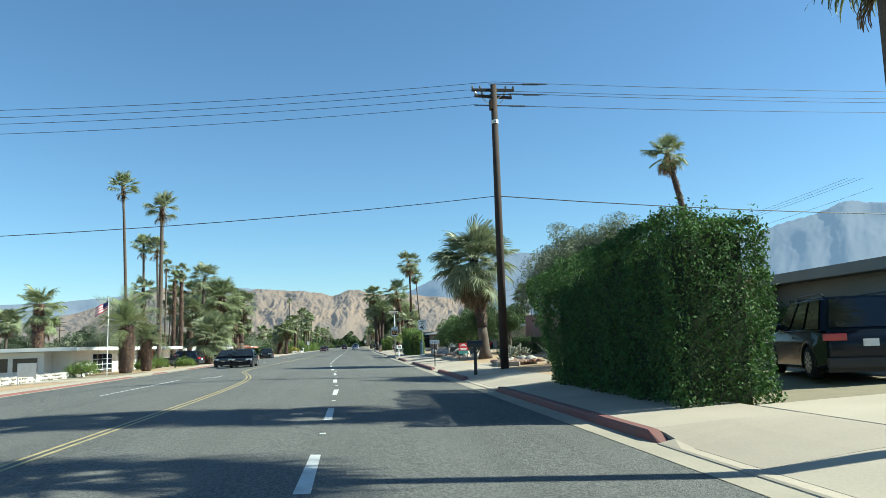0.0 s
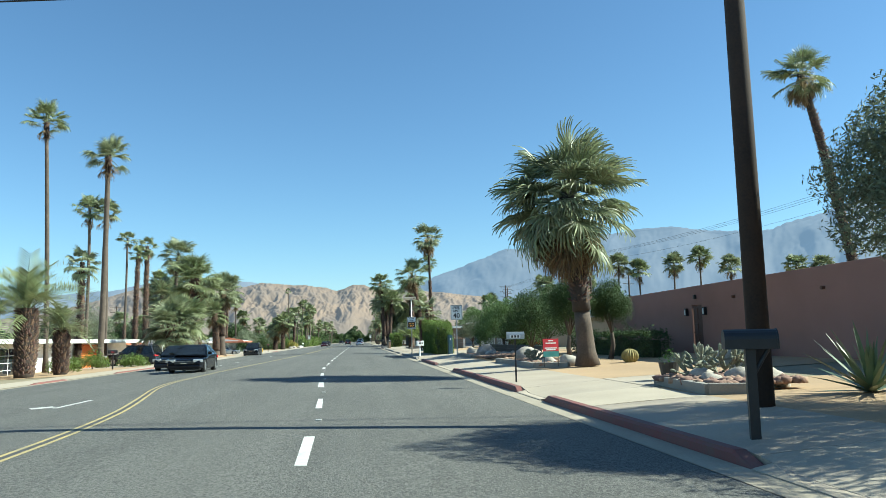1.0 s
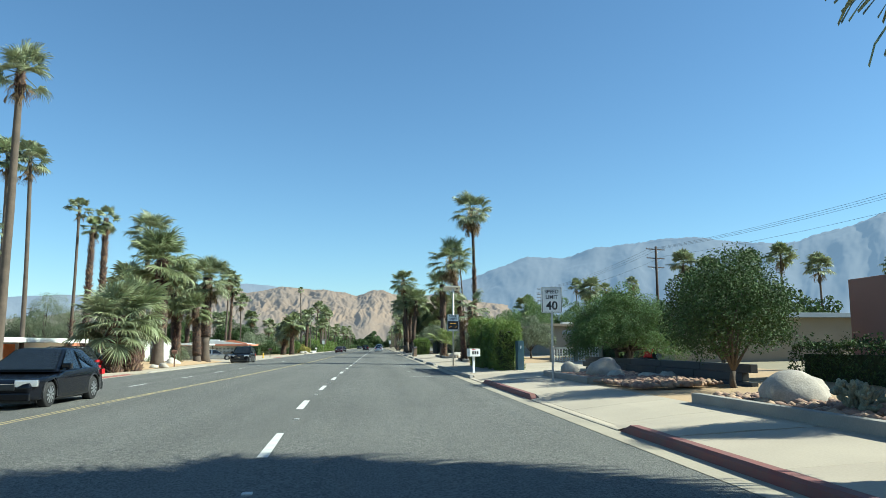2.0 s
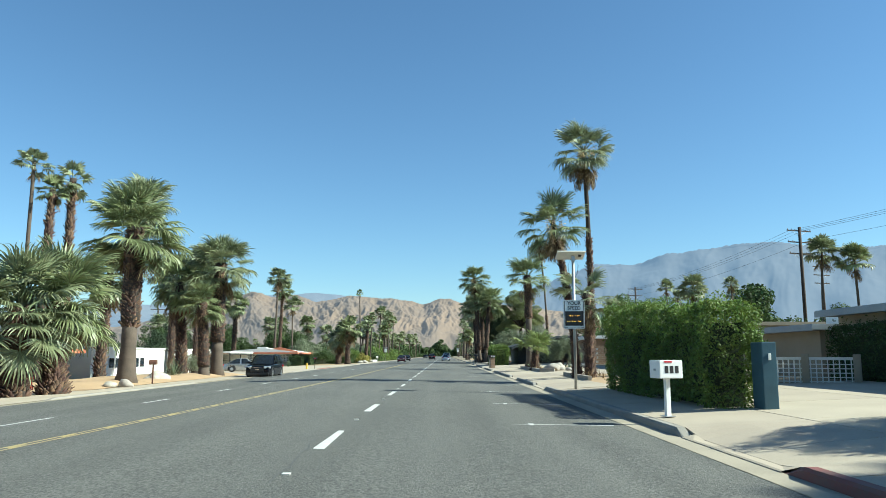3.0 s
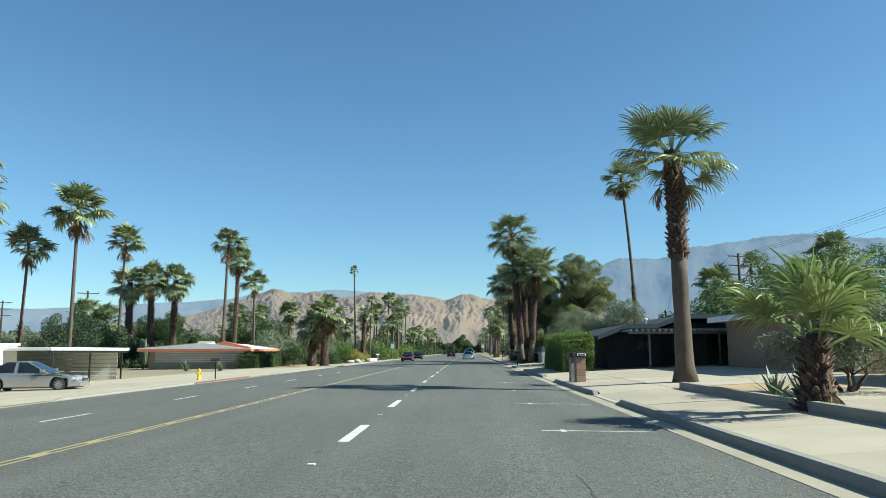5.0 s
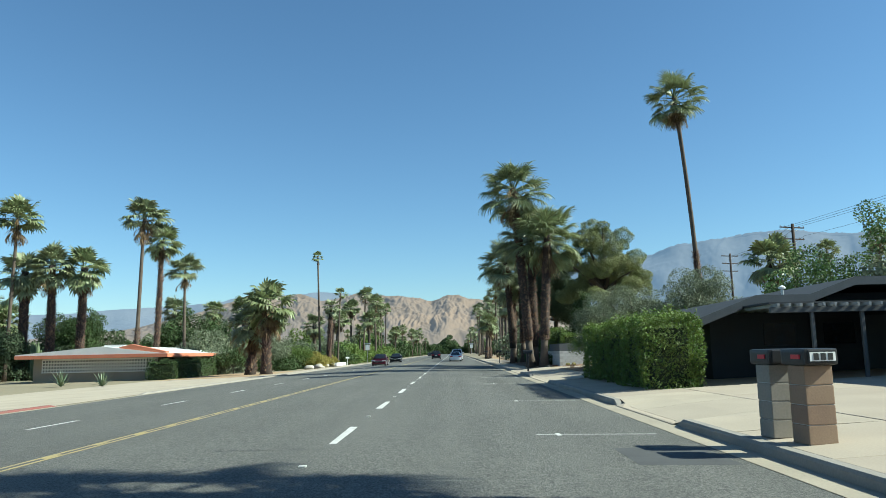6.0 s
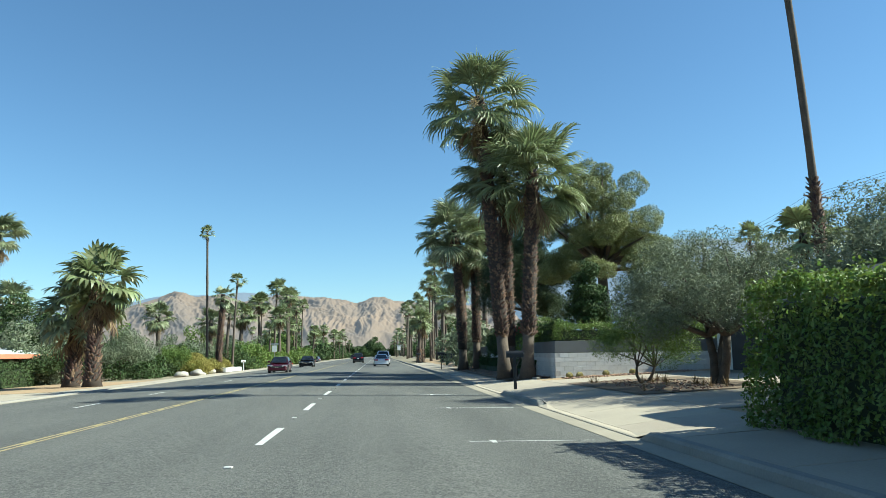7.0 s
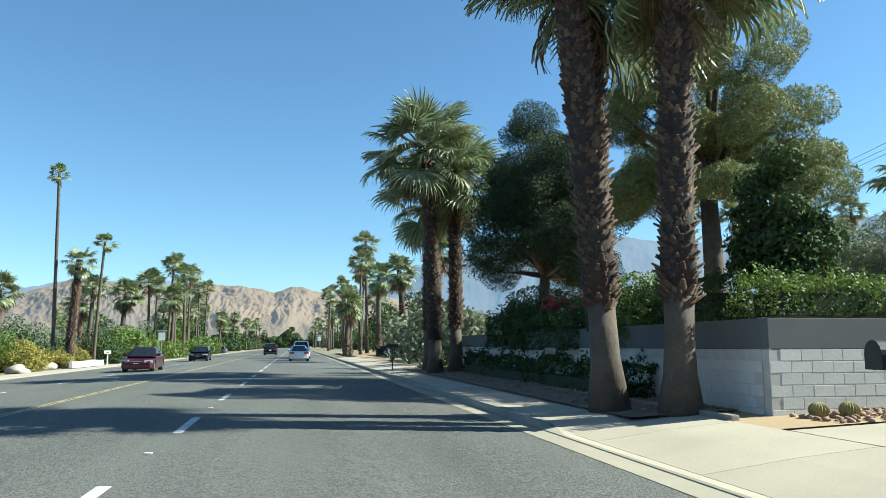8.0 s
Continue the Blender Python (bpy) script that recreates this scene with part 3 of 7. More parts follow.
def fan_frond(seed, segs=34, stalk=0.95, blade=1.0, curl=75, spread=210, fused=0.42):
    """A fan palm's leaf along +x: a stalk, and a pleated fan that splits past the middle into pointed, hanging fingers."""
    r = np.random.default_rng(seed)
    v, f = [], []

    def add(rows):
        b = len(v)
        for a, c in rows:
            v.extend((a, c))
        for i in range(len(rows) - 1):
            f.append((b + 2 * i, b + 2 * i + 1, b + 2 * i + 3, b + 2 * i + 2))
    sag = lambda x: -0.12 * x * x
    for dz in (0.016, -0.016):
        add([((x, -0.026 + 0.01 * x, sag(x) + dz), (x, 0.026 - 0.01 * x, sag(x) + dz)) for x in (0, stalk * 0.5, stalk)])
    step = radians(spread) / segs
    hub = np.array((stalk - 0.04, 0, sag(stalk)))
    for i in range(segs):
        a = -radians(spread) / 2 + step * (i + 0.5) + radians(r.uniform(-1.2, 1.2))
        L = blade * (0.76 + 0.24 * math.cos(a * 0.8)) * r.uniform(0.9, 1.08)
        d, n = np.array((math.cos(a), math.sin(a), 0)), np.array((-math.sin(a), math.cos(a), 0))
        fold = 0.012 if i % 2 else -0.012
        bend = radians(curl * r.uniform(0.55, 1.3))
        rows, c, last = [], hub.copy(), 0.0
        for q in (0.04, 0.28, fused, 0.68, 0.84, 1.0):
            ang = bend * max(0.0, (q + last) / 2 - 0.3) ** 1.3 * 1.7 - 0.16
            c = c + (d * math.cos(ang) + np.array((0, 0, -math.sin(ang)))) * L * (q - last)
            last = q
            w = 0.5 * step * L * (q if q <= fused else fused * (1 - (q - fused) / (1 - fused)) ** 0.8) * 1.08 + 0.002
            up = np.array((0, 0, fold * min(1, q * 3)))
            rows.append((tuple(c - n * w + up), tuple(c + n * w - up)))
        add(rows)
    return np.array(v), np.array(f)


def feather_frond(seed, pairs=22, length=2.6):
    """A date palm's leaf along +x: an arching midrib with two rows of leaflets."""
    r = np.random.default_rng(seed)
    v, f = [], []
    pts = [np.array((length * q * (1 - 0.12 * q), 0, 0.35 * length * q * (1 - q) * 1.2 - 0.25 * length * q ** 3)) for q in np.linspace(0, 1, 8)]
    for i in range(7):
        b, w0, w1 = len(v), 0.045 * (1 - i / 8), 0.045 * (1 - (i + 1) / 8)
        for p, w in ((pts[i], w0), (pts[i + 1], w1)):
            v.extend(((p[0], -w, p[2]), (p[0], w, p[2])))
        f.append((b, b + 1, b + 3, b + 2))
    for i in range(pairs):
        q = 0.16 + 0.84 * (i + 0.5) / pairs
        k = min(int(q * 7), 6)
        p = pts[k] + (pts[k + 1] - pts[k]) * (q * 7 - k)
        L = 0.62 * (0.55 + 0.9 * q * (1.15 - q)) * length / 2.6 * 1.3
        for s in (-1, 1):
            d = np.array((0.62, s * 0.72, 0.22 + r.uniform(-0.12, 0.12)))
            d /= np.linalg.norm(d)
            b = len(v)
            for g, w in ((0, 0.014), (0.5, 0.03), (1, 0.004)):
                c = p + d * L * g + np.array((0, 0, -0.16 * L * g * g))
                v.extend((tuple(c + np.array((-w, 0, 0))), tuple(c + np.array((w, 0, 0)))))
            f.extend(((b, b + 1, b + 3, b + 2), (b + 2, b + 3, b + 5, b + 4)))
    return np.array(v), np.array(f)


def many(shapes, places):
    """One array of verts and faces: each place is (which shape, 3x3 matrix, offset)."""
    vs, fs, n = [], [], 0
    for w, m, o in places:
        v, f = shapes[w]
        vs.append(v @ np.array(m).T + np.array(o))
        fs.append(f + n)
        n += len(v)
    return np.vstack(vs), np.vstack(fs)


FANS = [fan_frond(11), fan_frond(12, 32, 0.9, 1.05, 95), fan_frond(13, 36, 1.05, 0.95, 50), fan_frond(14, 34, 1.0, 1.0, 80)]
FANS_FAR = [fan_frond(21, 16, 0.85, 1.0, 60, 210, 0.6), fan_frond(22, 15, 0.8, 1.0, 95, 210, 0.6)]
DRY = [fan_frond(31, 13, 0.8, 0.95, 45, 75, 0.3), fan_frond(32, 11, 0.7, 1.0, 60, 55, 0.3)]
FEATHERS = [feather_frond(41), feather_frond(42, 20, 2.3)]
FAN_MESH = [raw("frond", *s) for s in FANS]
FEATHER_MESH = [raw("frond", *s) for s in FEATHERS]


def crown_places(r, n, size, top=80, low=-35, shapes=3, out=0.12):
    """Leaves round a palm's heart, upright in the middle and hanging at the rim."""
    got = []
    order = r.permutation(n)
    for i in range(n):
        q = (order[i] + 0.5) / n
        el = radians(top + (low - top) * q ** 0.95 + r.uniform(-20, 20))
        az = i * 2.39996 + r.uniform(-0.25, 0.25)
        s = size * r.uniform(0.8, 1.15) * (0.85 + 0.15 * q)
        m = np.array(rot(az, el, r.uniform(-0.35, 0.35))) * s
        got.append((int(r.integers(shapes)), m, (math.cos(az) * out, math.sin(az) * out, -0.35 * q)))
    return got


def trunk_axis(h, lean, r, n=14):
    """Points up a trunk that leans by (x, y) metres at the top, with a slight bow."""
    b = r.uniform(-0.10, 0.10, 2)
    return [(lean[0] * q ** 1.4 + b[0] * math.sin(q * 3.1), lean[1] * q ** 1.4 + b[1] * math.sin(q * 3.1), h * q) for q in np.linspace(0, 1, n)]


def boots(axis, radii, z0, z1, r, count, size):
    """Old leaf bases that stand out from the trunk like shingles."""
    v = np.array([(-0.5, 0, 0), (0.5, 0, 0), (0.16, 0.35, 1.15), (-0.16, 0.35, 1.15), (-0.5, -0.25, 0), (0.5, -0.25, 0), (0.14, 0.22, 1.2), (-0.14, 0.22, 1.2)]) * size
    f = np.array([(0, 1, 2, 3), (5, 4, 7, 6), (3, 2, 6, 7), (1, 5, 6, 2), (4, 0, 3, 7)])
    zs = [p[2] for p in axis]
    places = []
    for i in range(count):
        z = z0 + (z1 - z0) * (i + r.uniform(0, 1)) / count
        x, y = np.interp(z, zs, [p[0] for p in axis]), np.interp(z, zs, [p[1] for p in axis])
        rad = np.interp(z, zs, radii)
        a = i * 2.39996 + r.uniform(-0.2, 0.2)
        m = np.array(Matrix.Rotation(a - math.pi / 2, 3, 'Z') @ Matrix.Rotation(r.uniform(-0.75, 0.05), 3, 'X')) * r.uniform(0.6, 1.3)
        places.append((0, m, (x + math.cos(a) * rad * 0.96, y + math.sin(a) * rad * 0.96, z)))
    return many([(v, f)], places)


SEED = mat("palm_seed", (0.52, 0.40, 0.22), (0.36, 0.27, 0.15), 0.8, bump=0, island=0.3, trans=0.2)


def palm(x, y, h, label, size=1.0, girth=0.3, lean=(0, 0), fronds=30, dry=14, boot=(0, 0), near=False, base_z=None, seed=1, kind="fan", group="", thin_top=0.75, flare=1.5, leaf=None, low=-38, fruit=0, skirt=0.7):
    """A palm: h is the height of the heart, boot the part of the trunk (0 to 1) that keeps old leaf bases."""
    r = np.random.default_rng(seed)
    z = ground_z(x) if base_z is None else base_z
    t = thing("date_palm" if kind == "feather" else "fan_palm", label, "palm tree", (x, y, z - 0.05), group=group)
    axis = trunk_axis(h, lean, r)
    radii = [girth * (thin_top + (1 - thin_top) * (1 - i / 13) + (flare - 1) * math.exp(-i * h / 13 / 0.5)) * r.uniform(0.95, 1.05) for i in range(14)]
    if kind == "feather":
        radii = [girth * (0.92 + 0.16 * math.sin(i / 13 * 2.6)) for i in range(14)]
    cut = max(1, min(12, round(boot[0] * 13))) if boot[1] > 0.5 and boot[0] > 0.1 else 0
    if cut:
        part("trunk", tube(axis[:cut + 1], radii[:cut + 1], 14 if near else 9), TRUNK_SMOOTH, t, "smooth grey-brown lower trunk", smooth=True)
    part("trunk", tube(axis[cut:], [q * (1.22 if cut else 1) for q in radii[cut:]], 14 if near else 9), TRUNK if boot[1] > 0.5 else TRUNK_SMOOTH, t, smooth=True)
    if boot[1] > boot[0]:
        n = int((boot[1] - boot[0]) * h * (130 if near else 36) * (girth / 0.3))
        part("leaf_base_sheath", raw("boots", *boots(axis, radii, boot[0] * h, boot[1] * h, r, n, 0.15 if kind == "feather" else (0.11 + 0.24 * girth) if near else 0.22)), BOOT, t, "rough brown old leaf bases", kind="stuff")
    top = axis[-1]
    green = leaf or (FROND if seed % 2 else FROND_BLUE)
    if kind == "feather":
        places = crown_places(r, fronds, size, 82, low, 2, 0.15)
        shapes, meshes = FEATHERS, FEATHER_MESH
    else:
        shapes, meshes = (FANS, FAN_MESH) if near else (FANS_FAR, None)
    places = crown_places(r, int(fronds * 1.3), size * 1.12, 82, low - 12, len(shapes))
    if near:
        for w, m, o in places:
            m4 = Matrix([list(row) for row in m]).to_4x4()
            m4.translation = Vector(o) + Vector(top)
            part("frond", leaf_mesh(meshes[w], green), green, t, m=m4)
    else:
        v, f = many(shapes, places)
        part("crown", raw("crown", v + np.array(top), f), green, t)
    for k in range(fruit):
        a = -1.9 + k * 0.9
        q = r.normal(0, 1, (420, 3)) * np.array((0.13, 0.13, 0.42)) * size
        q += np.array(top) + np.array((math.cos(a) * 0.75 * size, math.sin(a) * 0.75 * size, -0.75 * size)) - np.array((0, 0, 1.0)) * (np.hypot(q[:, :1], q[:, 1:2]) * 0.8)
        part("seed_stalk", raw("seed_stalk", *leaves(q, np.tile((0, 0, 0.2), (420, 1)), 0.13 * size, r, 0.9, 0.25)), SEED, t, "hanging tan seed stalk", kind="stuff")
    if dry:
        dp = []
        for i in range(dry):
            az = i * 2.39996
            el = radians(r.uniform(-88, -55))
            dp.append((int(r.integers(2)), np.array(rot(az, el, r.uniform(-0.5, 0.5))) * size * r.uniform(0.7, 1.0), (math.cos(az) * girth * 0.8, math.sin(az) * girth * 0.8, -0.35 - r.uniform(0, skirt) * size)))
        v, f = many(DRY, dp)
        part("dry_skirt", raw("skirt", v + np.array(top), f), FROND_DRY, t, "hanging dry tan fronds", kind="stuff")
    return t


LEAF_MESHES = {}


def leaf_mesh(me, material):
    key = (me.name, material.name)
    if key not in LEAF_MESHES:
        c = me.copy()
        c.materials.clear()
        c.materials.append(material)
        LEAF_MESHES[key] = c
    return LEAF_MESHES[key]


def leaves(points, normals, size, r, jitter=0.9, narrow=0.5):
    """Small folded leaves at points, turned roughly along normals."""
    n = len(points)
    nor = normals + r.normal(0, jitter, (n, 3))
    nor /= np.linalg.norm(nor, axis=1, keepdims=True) + 1e-9
    t = np.cross(nor, r.normal(0, 1, (n, 3)))
    t /= np.linalg.norm(t, axis=1, keepdims=True) + 1e-9
    b = np.cross(nor, t)
    s = (size * r.uniform(0.6, 1.35, n))[:, None]
    p = np.asarray(points)
    v = np.stack((p - t * s * 0.5, p + b * s * narrow * 0.5 + nor * s * 0.08, p + t * s * 0.5, p - b * s * narrow * 0.5 + nor * s * 0.08), 1).reshape(-1, 3)
    return v, np.arange(4 * n).reshape(-1, 4)


def wobble(p, scale, amount, seed=0.0):
    """Uneven outline: pushes points about by smooth noise."""
    return np.array([noise.noise_vector(Vector(q) * scale + Vector((seed, 0, 0))) for q in p]) * amount


def hedge(name, x0, y0, x1, y1, h, label, leaf=None, density=420, size=0.075, seed=1, base=None, category="hedge", slope=0.0, bulge=0.16, name_part="foliage", round_=0.3, flare=(0.0, 0.0)):
    """A clipped hedge: a dark inner mass under a coat of leaves, with an uneven outline; slope changes its height along y."""
    r = np.random.default_rng(seed)
    z0 = ground_z((x0 + x1) / 2) if base is None else base
    t = thing(name, label, category, ((x0 + x1) / 2, (y0 + y1) / 2, z0))
    w, l = x1 - x0, y1 - y0
    faces = [((-w / 2, -l / 2), (0, 1), l, (-1, 0)), ((w / 2, -l / 2), (0, 1), l, (1, 0)), ((-w / 2, -l / 2), (1, 0), w, (0, -1)), ((-w / 2, l / 2), (1, 0), w, (0, 1))]
    P, N = [], []
    for o, d, length, nn in faces:
        k = int(length * h * density)
        a, zz = r.uniform(0, length, k), r.uniform(0.02, 1, k) * h
        P.append(np.stack((o[0] + d[0] * a, o[1] + d[1] * a, zz), 1))
        N.append(np.tile((nn[0], nn[1], 0.25), (k, 1)))
    k = int(w * l * density)
    P.append(np.stack((r.uniform(-w / 2, w / 2, k), r.uniform(-l / 2, l / 2, k), np.full(k, h)), 1))
    N.append(np.tile((0, 0, 1.0), (k, 1)))
    P, N = np.vstack(P), np.vstack(N).astype(float)
    # rounded shoulders
    e = np.maximum(0, P[:, 2] - h + round_) / round_
    P[:, 0] *= 1 - 0.5 * round_ * e ** 2 / w
    P[:, 1] *= 1 - 0.5 * round_ * e ** 2 / l
    P[:, 2] *= 1 + slope * P[:, 1] / h
    P[:, 0] += np.minimum(P[:, 0], 0) * 2 / w * flare[0] * P[:, 2] / h
    P[:, 1] += np.maximum(P[:, 1], 0) * 2 / l * flare[1] * P[:, 2] / h
    P += wobble(P, 0.9, bulge, seed) + wobble(P, 3.1, bulge * 0.5, seed + 9) + r.normal(0, 0.035, P.shape) - N * r.uniform(0, 0.12, (len(P), 1))
    P[:, 2] = np.maximum(P[:, 2], 0.03)
    # sprigs that stand up from the top and stick out of the sides
    k = int(w * l * 7)
    base_p = np.stack((r.uniform(-w / 2, w / 2, k), r.uniform(-l / 2, l / 2, k), np.full(k, h)), 1)
    base_p[:, 2] *= 1 + slope * base_p[:, 1] / h
    base_p += wobble(base_p, 0.9, bulge, seed)
    up = np.repeat(r.uniform(0.1, 0.34, k), 9)
    sp = np.repeat(base_p, 9, 0) + np.stack((r.normal(0, 0.05, 9 * k), r.normal(0, 0.05, 9 * k), r.uniform(-0.1, 1, 9 * k) * up), 1)
    P, N = np.vstack((P, sp)), np.vstack((N, np.tile((0.3, -0.2, 0.9), (9 * k, 1))))
    v, f = leaves(P, N, size, r)
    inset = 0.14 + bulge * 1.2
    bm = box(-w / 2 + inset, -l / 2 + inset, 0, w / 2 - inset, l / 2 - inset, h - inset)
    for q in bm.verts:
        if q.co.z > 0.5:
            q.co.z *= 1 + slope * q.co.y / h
    # near-black filler box: the shade behind the leaves is put into its colour
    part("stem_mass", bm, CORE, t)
    part(name_part, raw("foliage", v, f), leaf or LEAF, t, kind="stuff")
    return t


def blob_cloud(r, centres, radii, per, squash=0.8, shell=0.55):
    P, N = [], []
    for c, rad in zip(centres, radii):
        k = max(20, int(per * 2.2 * rad * rad))
        d = r.normal(0, 1, (k, 3))
        d /= np.linalg.norm(d, axis=1, keepdims=True)
        q = d * (rad * (shell + (1 - shell) * r.uniform(0, 1, (k, 1)) ** 0.5))
        q[:, 2] *= squash
        P.append(q + np.array(c))
        N.append(d)
    P, N = np.vstack(P), np.vstack(N)
    return P + wobble(P, 1.3, 0.22), N


def tree(name, x, y, h, spread, label, leaf, seed=1, trunk_h=None, girth=0.16, clumps=26, per=260, size=0.10, narrow=0.4, squash=0.75, stems=1, base=None, category="tree", clump_r=0.75, low=0.35, shell=0.5, limb_mat=None):
    """A broadleaf tree or bush: tapered trunk, forking limbs, and a crown of leaf clumps with gaps."""
    r = np.random.default_rng(seed)
    z = ground_z(x) if base is None else base
    t = thing(name, label, category, (x, y, z - 0.03))
    th = trunk_h if trunk_h is not None else h * 0.35
    cs, rs = [], []
    for i in range(clumps):
        a, q = i * 2.39996, (i + 0.5) / clumps
        rad = spread * math.sqrt(q) * r.uniform(0.75, 1.0)
        zz = low * h + (h * 0.93 - low * h) * (1 - (rad / spread) ** 2 * 0.75) * r.uniform(0.35, 1.0)
        cs.append((math.cos(a) * rad, math.sin(a) * rad, max(zz, 0.3)))
        rs.append(clump_r * r.uniform(0.7, 1.25))
    limbs = []
    for s in range(stems):
        bm = bmesh.new()
        a = s * 2.4
        o = (math.cos(a) * 0.12 * (stems > 1), math.sin(a) * 0.12 * (stems > 1))
        top = (o[0] * 3 + r.uniform(-0.2, 0.2), o[1] * 3 + r.uniform(-0.2, 0.2), th)
        tube([(o[0], o[1], 0), ((o[0] + top[0]) / 2 + r.uniform(-0.1, 0.1), (o[1] + top[1]) / 2, th * 0.55), top], [girth * 1.25, girth, girth * 0.8], 9, bm)
        for c in cs[s::stems * 3]:
            mid = ((top[0] + c[0]) / 2 + r.uniform(-0.2, 0.2), (top[1] + c[1]) / 2 + r.uniform(-0.2, 0.2), top[2] + (c[2] - top[2]) * 0.6)
            limbs.append(tube([top, mid, c], [girth * 0.55, girth * 0.33, girth * 0.1], 6))
        part("trunk" if stems == 1 else "stem", bm, limb_mat or BARK, t, smooth=True)
    for q in limbs:
        part("limb", q, limb_mat or BARK, t, smooth=True)
    P, N = blob_cloud(r, cs, rs, per, squash, shell)
    P[:, 2] = np.maximum(P[:, 2], 0.05)
    v, f = leaves(P, N, size, r, 0.8, narrow)
    part("crown", raw("crown", v, f), leaf, t, kind="stuff")
    return t


def rosette(name, x, y, label, n=26, length=0.9, width=0.09, material=None, seed=1, base=None, stiff=0.9, category="plant", low=5):
    """Agave, yucca or grass tuft: stiff blades from one heart."""
    r = np.random.default_rng(seed)
    t = thing(name, label, category, (x, y, (ground_z(x) if base is None else base)))
    v = [(0, -0.4, 0), (0, 0.4, 0), (0.35, -0.5, 0.04), (0.35, 0.5, 0.04), (0.75, -0.28, 0.03), (0.75, 0.28, 0.03), (1, -0.02, 0), (1, 0.02, 0)]
    me = raw("blade", np.array(v) * np.array((length, width, length * (1 - stiff) * 4)), [(0, 1, 3, 2), (2, 3, 5, 4), (4, 5, 7, 6)])
    me.materials.append(material or AGAVE)
    for i in range(n):
        q = (i + 0.5) / n
        m = rot(i * 2.39996, radians(86 - (86 - low) * q + r.uniform(-7, 7)), r.uniform(-0.2, 0.2)).to_4x4() @ Matrix.Scale(r.uniform(0.75, 1.1), 4)
        m.translation = (0, 0, 0.04)
        part("blade", me, material or AGAVE, t, m=m)
    return t


def rock_mesh(seed, sub=2):
    bm = bmesh.new()
    bmesh.ops.create_icosphere(bm, subdivisions=sub, radius=1)
    for v in bm.verts:
        n = noise.noise(v.co * 1.1 + Vector((seed * 7.7, 0, 0))) * 0.38 + noise.noise(v.co * 3.1 + Vector((seed, 3, 0))) * 0.1
        v.co *= 1 + n
        v.co.z = max(v.co.z, -0.45)
    return bm


ROCKS = [mesh_of("rock", rock_mesh(i, 3 if i < 3 else 2), ROCK, True) for i in range(6)]
PEBBLES = [mesh_of("pebble", rock_mesh(i + 20, 1), RIVER_ROCK, True) for i in range(4)]


def boulder(x, y, sx, sy, sz, label="pale weathered boulder", which=0, rz=0.0, base=None):
    ob = new("boulder", ROCKS[which % 6])
    ob.matrix_basis = pose(x, y, (ground_z(x) if base is None else base) + sz * 0.4, 0, 0, rz) @ Matrix.Diagonal((sx, sy, sz, 1))
    return tagged(ob, label, "boulder", "garden boulders")


def pebbles(name, x0, x1, y0, y1, n, size, label, seed=1, lift=0.03):
    r = np.random.default_rng(seed)
    v, f, k = [], [], 0
    for i in range(n):
        me = PEBBLES[i % 4]
        co = np.empty(len(me.vertices) * 3, np.float32)
        me.vertices.foreach_get("co", co)
        co = co.reshape(-1, 3) * size * r.uniform(0.5, 1.4) * np.array((1, r.uniform(0.7, 1.2), 0.7))
        a = r.uniform(0, 6.28)
        co = co @ np.array(Matrix.Rotation(a, 3, 'Z'))
        x, y = r.uniform(x0, x1), r.uniform(y0, y1)
        v.append(co + np.array((x, y, ground_z(x) + lift + size * 0.25)))
        idx = np.empty(len(me.polygons) * 3, np.int32)
        me.polygons.foreach_get("vertices", idx)
        f.append(idx.reshape(-1, 3) + k)
        k += len(co)
    ob = part(name, raw(name, np.vstack(v), np.vstack(f)), RIVER_ROCK, smooth=True)
    return tagged(ob, label, "gravel", kind="stuff")

# ---- plants of the right-hand side ----
hedge("clipped_hedge", 6.2, 9.7, 8.0, 18.7, 3.4, "tall clipped dark green hedge beside the pavement", LEAF, 950, 0.075, 3, base=0.1, slope=-0.03, flare=(0.3, 1.5))
hedge("clipped_hedge", 6.4, 76.4, 7.9, 87.2, 2.65, "long clipped green hedge along the pavement", LEAF_BRIGHT, 720, 0.085, 5, bulge=0.26, slope=0.05)
hedge("clipped_hedge", 6.2, 147.0, 8.0, 157.8, 2.22, "clipped bright green hedge beside the driveway", LEAF_BRIGHT, 720, 0.085, 6, bulge=0.2)
palm(8.95, 45.0, 6.6, "large bushy fan palm with a brown dry skirt", 1.38, 0.32, (-0.55, 0), 70, 110, (0.34, 0.9), True, seed=2, base_z=0.35, low=-48, skirt=0.75)
palm(33.6, 63.0, 18.4, "tall leaning fan palm with a thin crown", 1.05, 0.26, (-2.9, 0.5), 26, 36, (0.2, 0.85), True, seed=3, fruit=2)
palm(8.4, 99.7, 12.7, "tall slim fan palm with a ragged crown", 0.95, 0.15, (-0.2, -0.2), 26, 34, (0.1, 0.6), True, seed=4, fruit=2)
palm(7.4, 98.7, 8.6, "leaning fan palm with rough leaf bases", 1.0, 0.18, (-1.1, 0.4), 20, 30, (0.0, 0.85), True, seed=5, fruit=2)
palm(8.05, 98.5, 4.5, "short fan palm with rough leaf bases", 0.9, 0.2, (-0.2, -0.35), 14, 12, (0.0, 0.95), True, seed=6)
palm(8.55, 130.6, 8.9, "fan palm with a shaggy dark trunk", 1.12, 0.33, (-0.1, 0), 24, 6, (0.52, 0.97), True, seed=7, low=-25)
palm(16.0, 170.8, 17.0, "very tall slim leaning fan palm", 0.95, 0.16, (-1.0, -0.4), 30, 26, (0.05, 0.4), True, seed=9, low=-50)
